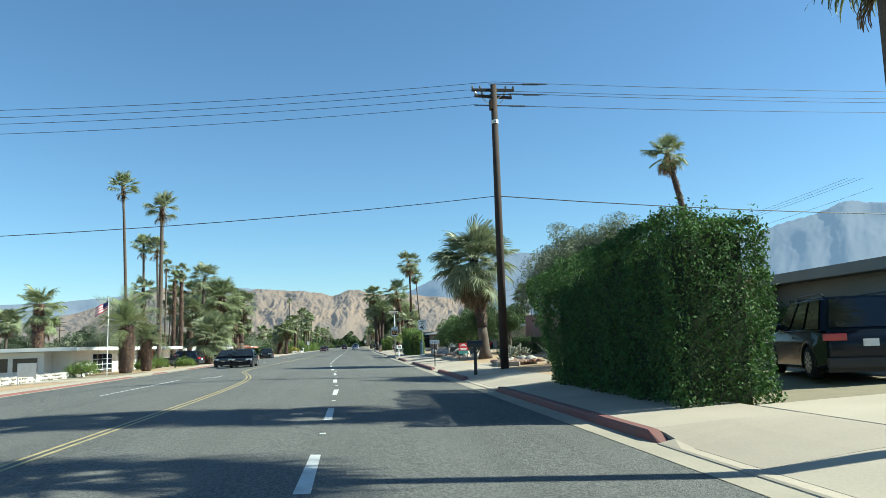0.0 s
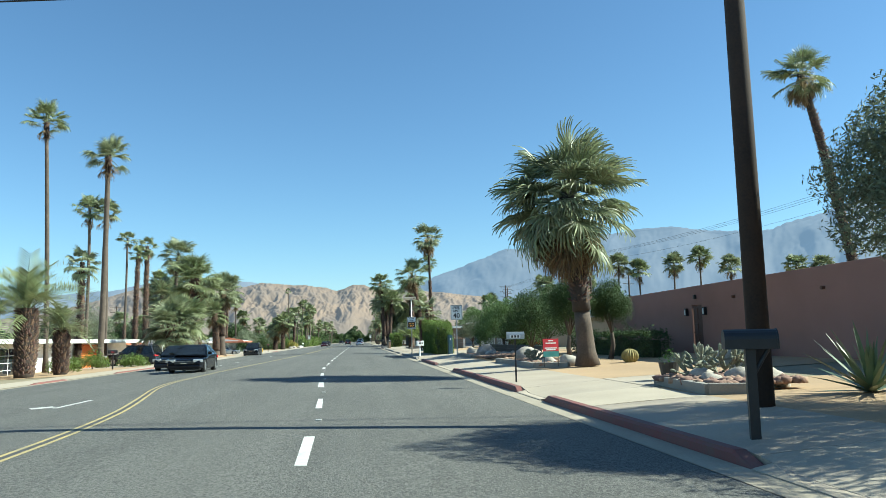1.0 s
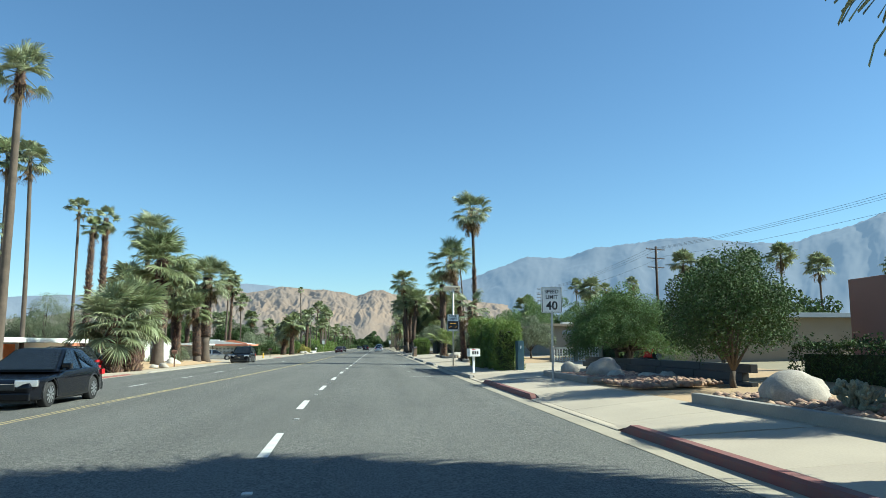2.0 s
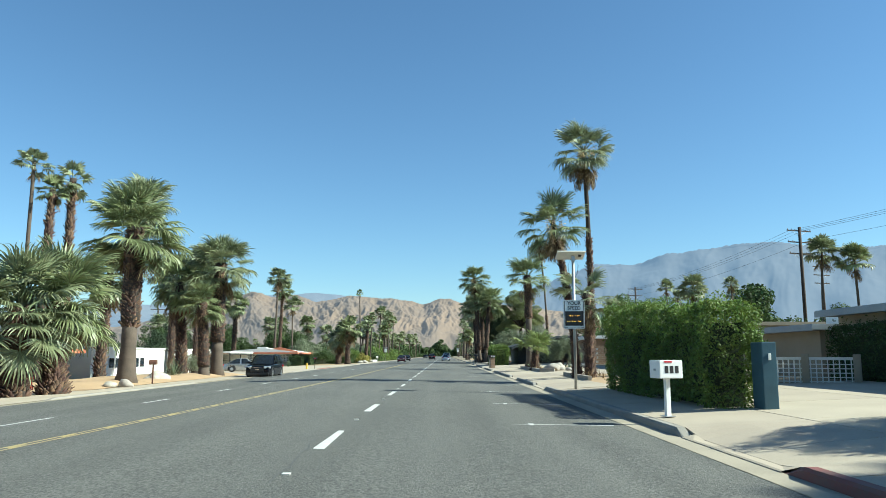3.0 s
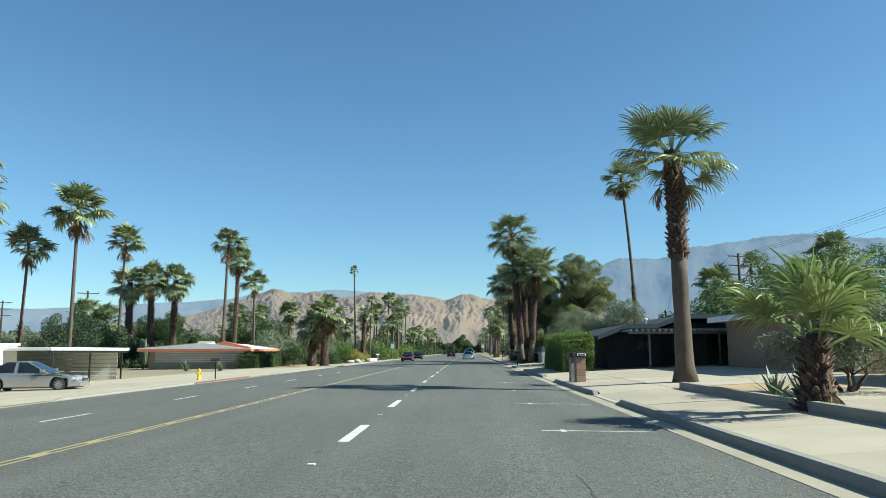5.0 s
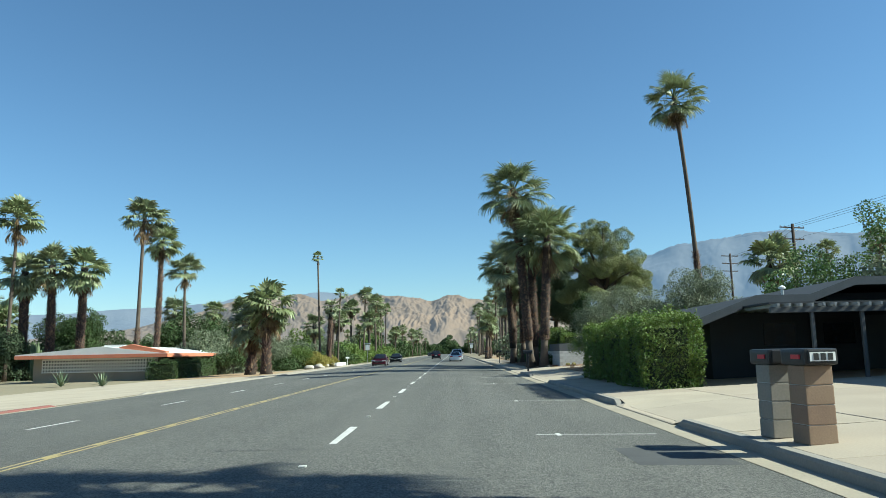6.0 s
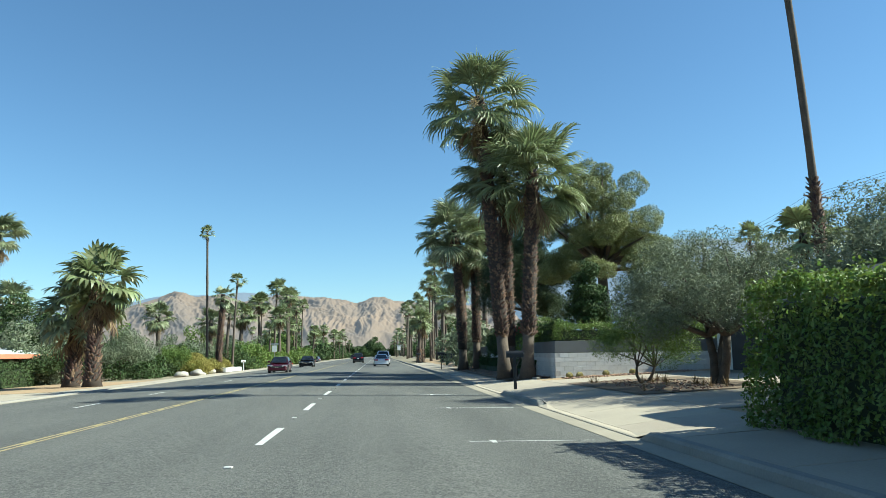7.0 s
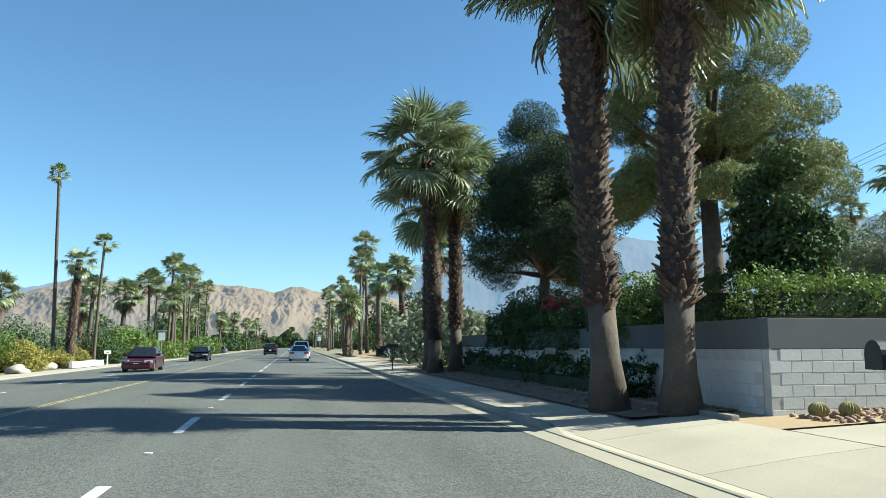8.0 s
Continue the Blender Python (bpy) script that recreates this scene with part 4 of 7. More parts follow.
for x, y, h, s, lean in ((6.25, 180.9, 14.0, 11, (-0.85, 0.6)), (6.75, 182.2, 10.4, 12, (0, 0.3)), (7.1, 179.75, 10.0, 13, (0.7, 0.8)), (6.5, 200.3, 10.4, 14, (-0.6, -0.3)), (7.6, 201.0, 9.4, 15, (0, 0.3)), (6.9, 204.0, 9.0, 16, (0, 0.3))):
    palm(x, y, h, "fan palm in a street-side clump, shaggy trunk", 1.42, 0.28, lean, 36, 12, (2.0 / h, 0.97), True, seed=s, group="palm clump", fruit=1 if s == 11 else 0)
palm(12.2, 11.2, 14.0, "tall fan palm behind the tall hedge", 1.2, 0.2, (0, 0), 34, 18, (0, 0), True, seed=20)
palm(13.0, 11.4, 10.6, "fan palm behind the tall hedge", 1.2, 0.2, (0, 0), 34, 18, (0, 0), True, seed=17)
palm(10.3, 4.0, 10.4, "fan palm beside the driveway", 1.2, 0.2, (0, 0), 34, 14, (0, 0), True, seed=18)
tree("pine_tree", 10.4, 196.5, 12.0, 2.9, "dark green pine behind the street palms", LEAF_NEEDLE, 27, 4.0, 0.26, 60, 1200, 0.15, 0.2, 0.8, clump_r=1.0, low=0.2, shell=0.35)
tree("pine_tree", 13.8, 189.5, 14.6, 4.3, "large olive green pine with clumped needles", LEAF_PINE, 21, 6.0, 0.34, 84, 1500, 0.14, 0.2, 0.75, clump_r=0.85, low=0.25, shell=0.6)
tree("olive_tree", 10.6, 168.0, 5.2, 3.3, "grey-green olive tree with thin branches", LEAF_OLIVE, 22, 1.5, 0.13, 70, 900, 0.1, 0.26, stems=3, clump_r=0.75, low=0.22, shell=0.3)
tree("olive_tree", 10.7, 27.0, 6.6, 3.3, "grey-green olive tree above the hedge", LEAF_OLIVE, 23, 2.0, 0.16, 66, 900, 0.11, 0.28, stems=2, clump_r=0.85, low=0.3, shell=0.35)
tree("desert_willow", 11.0, 70.3, 4.0, 2.5, "broad bright green tree by the sign", LEAF_WILLOW, 24, 0.9, 0.1, 80, 900, 0.1, 0.3, stems=4, clump_r=0.65, low=0.14, shell=0.4)
# ---- plants across the street ----
palm(-17.4, 101.0, 9.0, "large fan palm with a shaggy dark trunk", 1.5, 0.46, (0, 0), 46, 10, (0.36, 0.97), True, seed=31)
palm(-17.2, 117.0, 8.9, "fan palm with a shaggy dark trunk", 1.4, 0.44, (0, 0), 40, 12, (0.3, 0.97), True, seed=32)
palm(-17.4, 114.5, 5.7, "short fan palm with a shaggy trunk", 0.9, 0.34, (-0.4, 0), 36, 14, (0.15, 0.97), True, seed=33)
palm(-16.9, 89.3, 3.7, "low bushy fan palm spreading wide", 1.4, 0.42, (0, 0), 44, 6, (0.0, 0.95), True, seed=34, low=-38)
palm(-16.2, 91.0, 4.3, "low bushy fan palm spreading wide", 1.35, 0.42, (0, 0), 36, 6, (0.0, 0.95), True, seed=35, low=-35)
palm(-22.4, 113, 13.2, "slim tall fan palm", 1.2, 0.28, (0.4, 0), 30, 16, (0.02, 0.3), True, seed=36)
palm(-18.9, 63.5, 4.1, "stout date palm with a pineapple trunk", 1.3, 0.55, (0, 0), 36, 0, (0.05, 0.98), True, seed=37, kind="feather", low=0)
palm(-18.0, 66.5, 2.9, "short stout date palm", 0.8, 0.42, (0, 0), 26, 0, (0.05, 0.98), True, seed=38, kind="feather", low=5)
palm(-22.1, 74.6, 18.9, "very tall slim palm with a small crown", 0.8, 0.17, (-0.7, 0), 20, 8, (0.93, 0.985), True, seed=39, low=-5)
palm(-21.1, 83, 18.3, "very tall slim palm with a small crown", 1.0, 0.26, (0.1, 0), 22, 8, (0.9, 0.985), True, seed=40, low=-10)
palm(-25.0, 90.5, 15.1, "tall slim palm with a small crown", 0.85, 0.17, (0, 0), 22, 8, (0, 0), seed=41, low=-15)
palm(-23.0, 90.0, 14.8, "tall slim palm with a small crown", 0.8, 0.16, (-0.3, 0), 22, 8, (0, 0), seed=42, low=-15)
palm(-27.1, 66.1, 6.5, "fan palm with a rough brown trunk", 1.05, 0.42, (0, 0), 26, 6, (0.1, 0.97), True, seed=43)

# ---- street furniture ----
def lettering(text, size, material, parent, m, name="lettering"):
    """Flat raised letters in the built-in font, as one mesh."""
    cu = bpy.data.curves.new("text", 'FONT')
    cu.body, cu.size, cu.align_x, cu.align_y, cu.extrude, cu.offset = text, size, 'CENTER', 'CENTER', 0.002, size * 0.018
    tmp = bpy.data.objects.new("text", cu)
    me = bpy.data.meshes.new_from_object(tmp)
    bpy.data.objects.remove(tmp)
    me.materials.clear()
    me.materials.append(material)
    return part(name, me, material, parent, m=m)


def plate(w, h, t=0.006, r=0.04, bm=None, y=0.0):
    """A sheet with rounded corners, in the xz plane, facing -y."""
    pts = []
    for cx, cz, a0 in ((w / 2 - r, h / 2 - r, 0), (-w / 2 + r, h / 2 - r, 90), (-w / 2 + r, -h / 2 + r, 180), (w / 2 - r, -h / 2 + r, 270)):
        for k in range(5):
            a = radians(a0 + k * 22.5)
            pts.append((cx + r * math.cos(a), cz + r * math.sin(a)))
    return prism(pts, y - t / 2, y + t / 2, 'y', bm)


def frame_strip(w, h, inset, thick, y):
    """A thin black border ring on a sign's face."""
    bm = bmesh.new()
    a, b = w / 2 - inset, h / 2 - inset
    for x0, z0, x1, z1 in ((-a, b - thick, a, b), (-a, -b, a, -b + thick), (-a, -b + thick, -a + thick, b - thick), (a - thick, -b + thick, a, b - thick)):
        box(x0, y - 0.002, z0, x1, y, z1, bm=bm)
    return bm


FACE = Matrix.Rotation(radians(90), 4, 'X')

# speed limit sign
s = thing("speed_limit_sign", "white speed limit sign with black numbers on a steel post", "road sign", (6.72, 65.3, 0.15), -4)
part("post", box(-0.035, -0.03, 0, 0.035, 0.03, 3.35, 0.008), STEEL, s)
sp = part("panel", plate(0.76, 0.95), SIGN_WHITE, s, m=pose(0, -0.045, 2.93))
part("border", frame_strip(0.76, 0.95, 0.02, 0.022, -0.005), SIGN_BLACK, sp)
lettering("SPEED", 0.19, SIGN_BLACK, sp, pose(0, -0.006, 0.30) @ FACE)
lettering("LIMIT", 0.19, SIGN_BLACK, sp, pose(0, -0.006, 0.10) @ FACE)
lettering("40", 0.43, SIGN_BLACK, sp, pose(0, -0.006, -0.22) @ FACE, "number")
for z in (0.3, -0.3):
    part("bolt", cyl(0, 0, 0, 0.015, 0.014, 6), STEEL, sp, m=pose(0, 0, z + 0.1) @ Matrix.Rotation(radians(90), 4, 'X'))

# radar speed sign with a solar panel
s = thing("radar_speed_sign", "solar-powered radar speed sign on a steel post", "road sign", (5.42, 87.9, 0.06), -3)
part("post", cyl(0, 0, 0, 5.08, 0.055, 14), STEEL, s, smooth=True)
sp = part("panel", plate(0.80, 1.10, 0.09, 0.05), SIGN_WHITE, s, m=pose(-0.02, -0.11, 2.88))
part("border", frame_strip(0.80, 1.10, 0.025, 0.02, -0.046), SIGN_BLACK, sp)
lettering("YOUR", 0.185, SIGN_BLACK, sp, pose(0, -0.048, 0.42) @ FACE)
lettering("SPEED", 0.185, SIGN_BLACK, sp, pose(0, -0.048, 0.235) @ FACE)
part("display", box(-0.345, -0.056, -0.44, 0.345, -0.044, 0.12, 0.004), SIGN_BLACK, sp)
AMBER = mat("amber_led", (0.8, 0.4, 0.05), None, 0.4, bump=0, glow=(1.0, 0.45, 0.06, 1.6))
for k in range(9):
    for z in (-0.06, -0.27):
        if (k * 7 + int(z * 10)) % 4:
            part("led", box(-0.27 + k * 0.062, -0.062, z - 0.01, -0.245 + k * 0.062, -0.056, z + 0.01), AMBER, sp)
part("label_bar", box(-0.26, -0.052, -0.515, 0.26, -0.046, -0.465), SIGN_WHITE, sp)
sol = part("solar_panel", box(-0.55, -0.34, -0.02, 0.55, 0.34, 0.02, 0.006), mat("panel_back", (0.78, 0.76, 0.70), (0.68, 0.66, 0.60), 0.5, scale=3), s, m=pose(-0.1, 0.0, 5.2, -20, 0, 4))
part("solar_glass", box(-0.52, -0.31, 0.021, 0.52, 0.31, 0.026), mat("solar_cells", (0.012, 0.016, 0.04), None, 0.1, bump=0), sol)
part("junction_box", box(0.3, -0.08, -0.06, 0.42, 0.04, -0.021, 0.006), SIGN_BLACK, sol)
part("bracket", box(-0.07, -0.07, 4.95, 0.07, 0.07, 5.16, 0.01), STEEL, s)
for sx in (-1, 1):
    part("cable", tube([(sx * 0.08, 0.02, 5.05), (sx * 0.2, 0.0, 4.8), (sx * 0.16, 0.0, 4.5), (sx * 0.06, 0.03, 4.3)], [0.008] * 4, 6), WIRE, s)


def post_mailbox(x, y, rz, h, label, box_mat=BLACK, post_mat=BLACK, angled=True, bars=0, w=0.2, l=0.52, flag=True, post_w=0.05, z=None):
    """A kerbside mailbox with a rounded lid on a post."""
    t = thing("mailbox", label, "mailbox", (x, y, (ground_z(x) if z is None else z)), rz, "kerbside mailboxes")
    part("post", box(-post_w, -post_w, 0, post_w, post_w, h, 0.008), post_mat, t)
    pts = [(-w / 2, 0), (w / 2, 0), (w / 2, 0.12)] + [(w / 2 * math.cos(radians(a)), 0.12 + w / 2 * math.sin(radians(a))) for a in range(20, 180, 20)] + [(-w / 2, 0.12)]
    b = part("box", prism(pts, -l / 2, l / 2, 'y'), box_mat, t, m=pose(0, 0, h))
    part("door", prism([(p[0] * 1.03, p[1] * 1.02) for p in pts], -l / 2 - 0.02, -l / 2 - 0.001, 'y'), box_mat, b)
    part("latch", box(-0.02, -l / 2 - 0.045, 0.13, 0.02, -l / 2 - 0.02, 0.16, 0.004), STEEL, b)
    if flag:
        part("flag", box(w / 2 + 0.001, -0.12, 0.09, w / 2 + 0.012, 0.1, 0.14, 0.002), SIGN_RED, b, "small red signal flag")
    if angled:
        part("brace", tube([(0, -0.02, h - 0.34), (0, -l * 0.36, h)], [0.025, 0.025], 8), post_mat, t)
    if bars:
        p = part("number_plate", box(-w / 2 - 0.012, -0.16, 0.03, -w / 2 - 0.002, 0.16, 0.13), SIGN_WHITE, b)
        for k in range(bars):
            part("bar", box(-w / 2 - 0.016, -0.12 + k * 0.09, 0.045, -w / 2 - 0.012, -0.07 + k * 0.09, 0.115), SIGN_BLACK, p)
        p2 = part("front_plate", box(-w * 0.42, -l / 2 - 0.03, 0.02, w * 0.42, -l / 2 - 0.022, 0.11), SIGN_WHITE, b)
        for k in range(bars):
            part("bar", box(-0.07 + k * 0.055, -l / 2 - 0.035, 0.03, -0.035 + k * 0.055, -l / 2 - 0.03, 0.1), SIGN_BLACK, p2)
    return t


post_mailbox(5.28, 26.6, 72, 1.12, "black metal mailbox on a leaning black post", w=0.26, l=0.62, post_w=0.06)
post_mailbox(5.05, 39.6, 80, 1.28, "small grey mailbox with a number plate on a thin post", STEEL, BLACK, False, 3, 0.2, 0.5, False, 0.025)
post_mailbox(5.2, 172.6, 80, 1.12, "black mailbox with a red flag on a black post", w=0.24, l=0.6, post_w=0.055)
post_mailbox(5.5, 207.5, 80, 1.15, "black mailbox on a thin black post", w=0.26, l=0.6, post_w=0.035)
post_mailbox(5.9, 250, 80, 1.15, "black mailbox on a thin black post", w=0.26, l=0.6, post_w=0.035)
post_mailbox(-17.2, 73.8, -80, 1.15, "black mailbox on a black post across the street", w=0.26, l=0.6)
post_mailbox(-16.3, 102.0, -80, 1.1, "brown wooden mailbox on a rusty post", WOOD_DOOR, WOOD_DOOR, False, w=0.34, l=0.4, flag=False, post_w=0.04)
post_mailbox(-15.0, 148.0, -80, 1.1, "dark mailbox on a dark post by the red kerb", w=0.22, l=0.5, post_w=0.035)
post_mailbox(-15.5, 236, -80, 1.0, "white mailbox on a white post", SIGN_WHITE, SIGN_WHITE, False, w=0.3, l=0.5)

# white box with numbers on a post
s = thing("mailbox", "white square metal mailbox with dark numbers on a white post", "mailbox", (5.12, 75.2, pavement_z(5.12, 75.2)), 14, "kerbside mailboxes")
part("post", box(-0.05, -0.05, 0, 0.05, 0.05, 0.8, 0.008), SIGN_WHITE, s)
part("foot_plate", box(-0.12, -0.12, 0, 0.12, 0.12, 0.015, 0.004), STEEL, s)
b = part("box", box(-0.27, -0.2, 0.8, 0.27, 0.22, 1.18, 0.02), SIGN_WHITE, s)
for k in range(3):
    part("bar", box(-0.15 + k * 0.12, -0.206, 0.91, -0.07 + k * 0.12, -0.199, 1.06), SIGN_BLACK, b)
part("flag", box(-0.16, -0.21, 1.13, 0.02, -0.2, 1.165), SIGN_RED, b, "small red signal flag")
part("latch", box(-0.29, -0.03, 0.96, -0.268, 0.03, 1.0, 0.004), STEEL, b)

# estate sign in the garden
s = thing("yard_sign", "red and white yard sign with a teal foot strip", "sign", (7.45, 44.6, 0.3), 4)
for sx in (-0.27, 0.27):
    part("leg", box(sx - 0.015, -0.015, 0, sx + 0.015, 0.015, 1.0, 0.004), BLACK, s)
b = part("board", box(-0.3, -0.02, 0.36, 0.3, 0.0, 1.02), SIGN_RED, s)
for z, w in ((0.93, 0.1), (0.84, 0.2), (0.66, 0.24), (0.6, 0.18)):
    part("bar", box(-w, -0.026, z, w, -0.02, z + 0.04), SIGN_WHITE, b)
part("foot_strip", box(-0.3, -0.027, 0.36, 0.3, -0.02, 0.56), SIGN_GREEN, b)

# teal gate post beside the driveway
s = thing("gate_post", "teal painted metal gate post by the hedge", "post", (7.6, 75.9, ground_z(7.6)))
part("panel", box(-0.16, -0.1, 0, 0.16, 0.5, 1.5, 0.02), mat("teal_paint", (0.05, 0.11, 0.15), None, 0.5, scale=3), s)
part("lamp", box(-0.03, -0.13, 1.1, 0.03, -0.1, 1.25, 0.008), SIGN_WHITE, s)

# mailbox pillars
def block_pillar(x, y, label, material, rz, bars):
    s = thing("mailbox_pillar", label, "mailbox", (x, y, 0.08), rz, "mailbox pillars")
    for k in range(4):
        part("block", box(-0.2, -0.2, k * 0.262, 0.2, 0.2, k * 0.262 + 0.252, 0.012), material, s)
    part("mortar_core", box(-0.187, -0.187, 0, 0.187, 0.187, 1.04), MORTAR, s)
    b = part("box", box(-0.24, -0.3, 1.045, 0.24, 0.3, 1.27, 0.05), BLACK, s)
    part("door", box(-0.2, -0.325, 1.07, 0.2, -0.302, 1.25, 0.01), BLACK, b)
    part("signal", box(-0.26, -0.2, 1.13, -0.242, 0.0, 1.19, 0.004), SIGN_RED, b)
    if bars:
        n = part("number_plate", box(-0.18, -0.334, 1.1, 0.18, -0.327, 1.22), SIGN_WHITE, b)
        for k in range(3):
            part("bar", box(-0.13 + k * 0.1, -0.34, 1.115, -0.06 + k * 0.1, -0.334, 1.205), SIGN_BLACK, n)


block_pillar(5.28, 134.7, "tan block pillar with a black mailbox on top", BLOCK_TAN, 6, True)
block_pillar(5.16, 135.5, "grey concrete pillar with a black mailbox on top", KERB, 4, False)

# ---- utility poles and wires ----
def crossarm_pole(x, y, h, label, arms, girth=0.17, yaw=0.0, guards=True):
    t = thing("utility_pole", label, "utility pole", (x, y, ground_z(x) - 0.1), yaw, "utility poles")
    part("shaft", tube([(0, 0, 0), (0, 0, h * 0.5), (0, 0, h)], [girth, girth * 0.9, girth * 0.75], 14), POLE_WOOD, t, "brown weathered wooden shaft", True)
    for z, w, rz in arms:
        a = part("crossarm", box(-w / 2, -0.06, -0.06, w / 2, 0.06, 0.06, 0.01), POLE_WOOD, t, m=pose(0, 0.16, z, 0, 0, rz))
        for k in (-0.48, -0.3, 0.3, 0.48):
            part("insulator", tube([(k * w, 0, 0.06), (k * w, 0, 0.12), (k * w, 0, 0.2)], [0.03, 0.055, 0.03], 8), mat("porcelain", (0.25, 0.24, 0.23), None, 0.2, bump=0), a)
        for sx in (-1, 1):
            part("brace", tube([(sx * w * 0.32, 0.0, -0.05), (0, -0.08, -0.6)], [0.018, 0.018], 6), STEEL, a)
    return t


pole = crossarm_pole(7.05, 29.5, 13.1, "tall brown wooden utility pole with crossarms", [(12.92, 2.0, 0), (12.6, 1.8, 8)], 0.19)
part("transformer_arm", box(-0.05, -0.28, 11.9, 0.05, 0.05, 12.35, 0.01), POLE_WOOD, pole, m=pose(-0.18, 0, 0))
for z in (11.3, 11.25):
    part("band", cyl(0, 0, z, z + 0.12, 0.165, 14), SIGN_WHITE, pole)
for x, y, h, lab in ((38.5, 206, 14.2, "brown wooden utility pole behind the houses"), (60, 175, 15, "brown wooden utility pole behind the houses"),
                     (40.2, 140.8, 15, "brown wooden utility pole behind the houses"), (48, 250, 16.5, "brown wooden utility pole behind the trees"), (-65, 228, 13, "dark utility pole behind the houses"), (-94, 250, 13, "dark utility pole behind the houses"), (-45, 92, 9, "dark utility pole behind the houses")):
    crossarm_pole(x, y, h, lab, [(h - 0.4, 3.4, 20), (h - 1.7, 3.2, 20), (h - 3.0, 3.0, 20)], 0.21)


def wire(a, b, sag, label, r=0.014):
    a, b = Vector(a), Vector(b)
    pts = [a.lerp(b, q) - Vector((0, 0, sag * 4 * q * (1 - q))) for q in np.linspace(0, 1, 17)]
    return tagged(part("power_cable", tube(pts, [r] * 17, 5), WIRE), label, "cable", "overhead cables")


PX, PY = 7.05, 29.6
for dx, z in ((-0.05, 13.35), (-1.2, 12.95), (0.9, 12.8), (-0.9, 12.25)):
    wire((PX + dx, PY, z), (-42, PY + dx * 0.3, z - 1.5), 0.9, "black overhead power cable", 0.011)
    wire((PX + dx, PY, z), (70, PY + dx * 0.3, z + 1.0), 0.65, "black overhead power cable", 0.011)
wire((PX, PY, 7.95), (-42, PY, 6.35), 0.9, "thick black overhead telephone cable", 0.016)
wire((PX, PY, 7.95), (70, PY, 7.95), 1.2, "thick black overhead telephone cable", 0.022)
for k, dz in ((-1.2, 0), (-0.4, 0), (0.4, 0), (1.2, -1.0)):
    wire((38.5 + k, 206, 14.4 + dz), (40.2 + k, 140.8, 15.2 + dz), 0.8, "black overhead power cable")
    wire((40.2 + k, 140.8, 15.2 + dz), (48 + k, 60, 15.6 + dz), 1.2, "black overhead power cable")
    wire((38.5 + k, 206, 14.4 + dz), (48 + k, 250, 16.6 + dz), 0.8, "black overhead power cable")
# strain insulators on the cables by the pole
for dx, z in ((1.6, 13.25), (1.6, 12.75), (0.9, 12.2)):
    t = thing("strain_insulator", "dark strain insulator string on the power cable", "insulator", (PX + dx - 0.5, PY, z))
    part("rod", tube([(-1.3, 0, 0), (1.5, 0, 0.0)], [0.02, 0.02], 6), WIRE, t)
    for k in range(6):
        part("disc", tube([(0.35 + k * 0.13, 0, 0), (0.41 + k * 0.13, 0, 0)], [0.06, 0.05], 8), WIRE, t)

# flag pole across the street
t = thing("flag_pole", "white flag pole with a striped flag", "flag pole", (-19.5, 60.6, -0.4))
part("pole", cyl(0, 0, 0, 6.3, 0.04, 10, 0.028), SIGN_WHITE, t)
part("finial", tube([(0, 0, 6.3), (0, 0, 6.36), (0, 0, 6.42)], [0.02, 0.06, 0.01], 10), CHROME, t)
for k in range(7):
    v = [(-0.02 - 1.05 * q, 0.16 * math.sin(q * 7), 6.1 - 0.10 * (k + e) - 0.75 * q + 0.1 * q * q) for e in (0, 1) for q in np.linspace(0, 1, 9)]
    part("stripe", raw("stripe", v, [(i, i + 1, i + 10, i + 9) for i in range(8)]), FLAG_RED if k % 2 == 0 else SIGN_WHITE, t)
v = [(-0.02 - 0.42 * q, 0.16 * math.sin(q * 2.8) - 0.012, 6.1 - 0.38 * e - 0.3 * q) for e in (0, 1) for q in np.linspace(0, 1, 5)]
part("canton", raw("canton", v, [(i, i + 1, i + 6, i + 5) for i in range(4)]), FLAG_BLUE, t)
# white board on legs by the kerb
t = thing("yard_board", "pale blank yard board on two thin legs", "sign", (-18.6, 43.5, -0.35), 12)
part("board", box(-0.5, -0.02, 0.5, 0.5, 0.02, 1.3, 0.01), STEEL, t)
for sx in (-0.45, 0.45):
    part("leg", box(sx - 0.02, -0.02, 0, sx + 0.02, 0.02, 0.5), STEEL, t)
# hydrant
t = thing("fire_hydrant", "small yellow fire hydrant by the kerb", "fire hydrant", (-15.9, 147.7, ground_z(-15.9)))
part("barrel", tube([(0, 0, 0), (0, 0, 0.06), (0, 0, 0.1), (0, 0, 0.5), (0, 0, 0.6), (0, 0, 0.7)], [0.16, 0.16, 0.1, 0.1, 0.12, 0.03], 12), mat("yellow_paint", (0.7, 0.45, 0.04), None, 0.5), t, smooth=True)
for a in (0, 120, 240):
    part("outlet", tube([(0, 0, 0.42), (0.17 * math.cos(radians(a)), 0.17 * math.sin(radians(a)), 0.42)], [0.06, 0.06], 8), mat("yellow_paint", (0.7, 0.45, 0.04)), t)
# far street name signs
for x, y in ((-15.5, 262), (5.4, 330)):
    t = thing("street_sign", "small street sign on a thin steel post", "road sign", (x, y, ground_z(x)))
    part("post", cyl(0, 0, 0, 3.4, 0.03, 8), STEEL, t)
    part("panel", plate(0.75, 0.95), SIGN_WHITE, t, m=pose(0, -0.04, 2.8))
    part("name_blade", box(-0.6, -0.01, 3.4, 0.6, 0.01, 3.6, 0.004), STEEL, t)

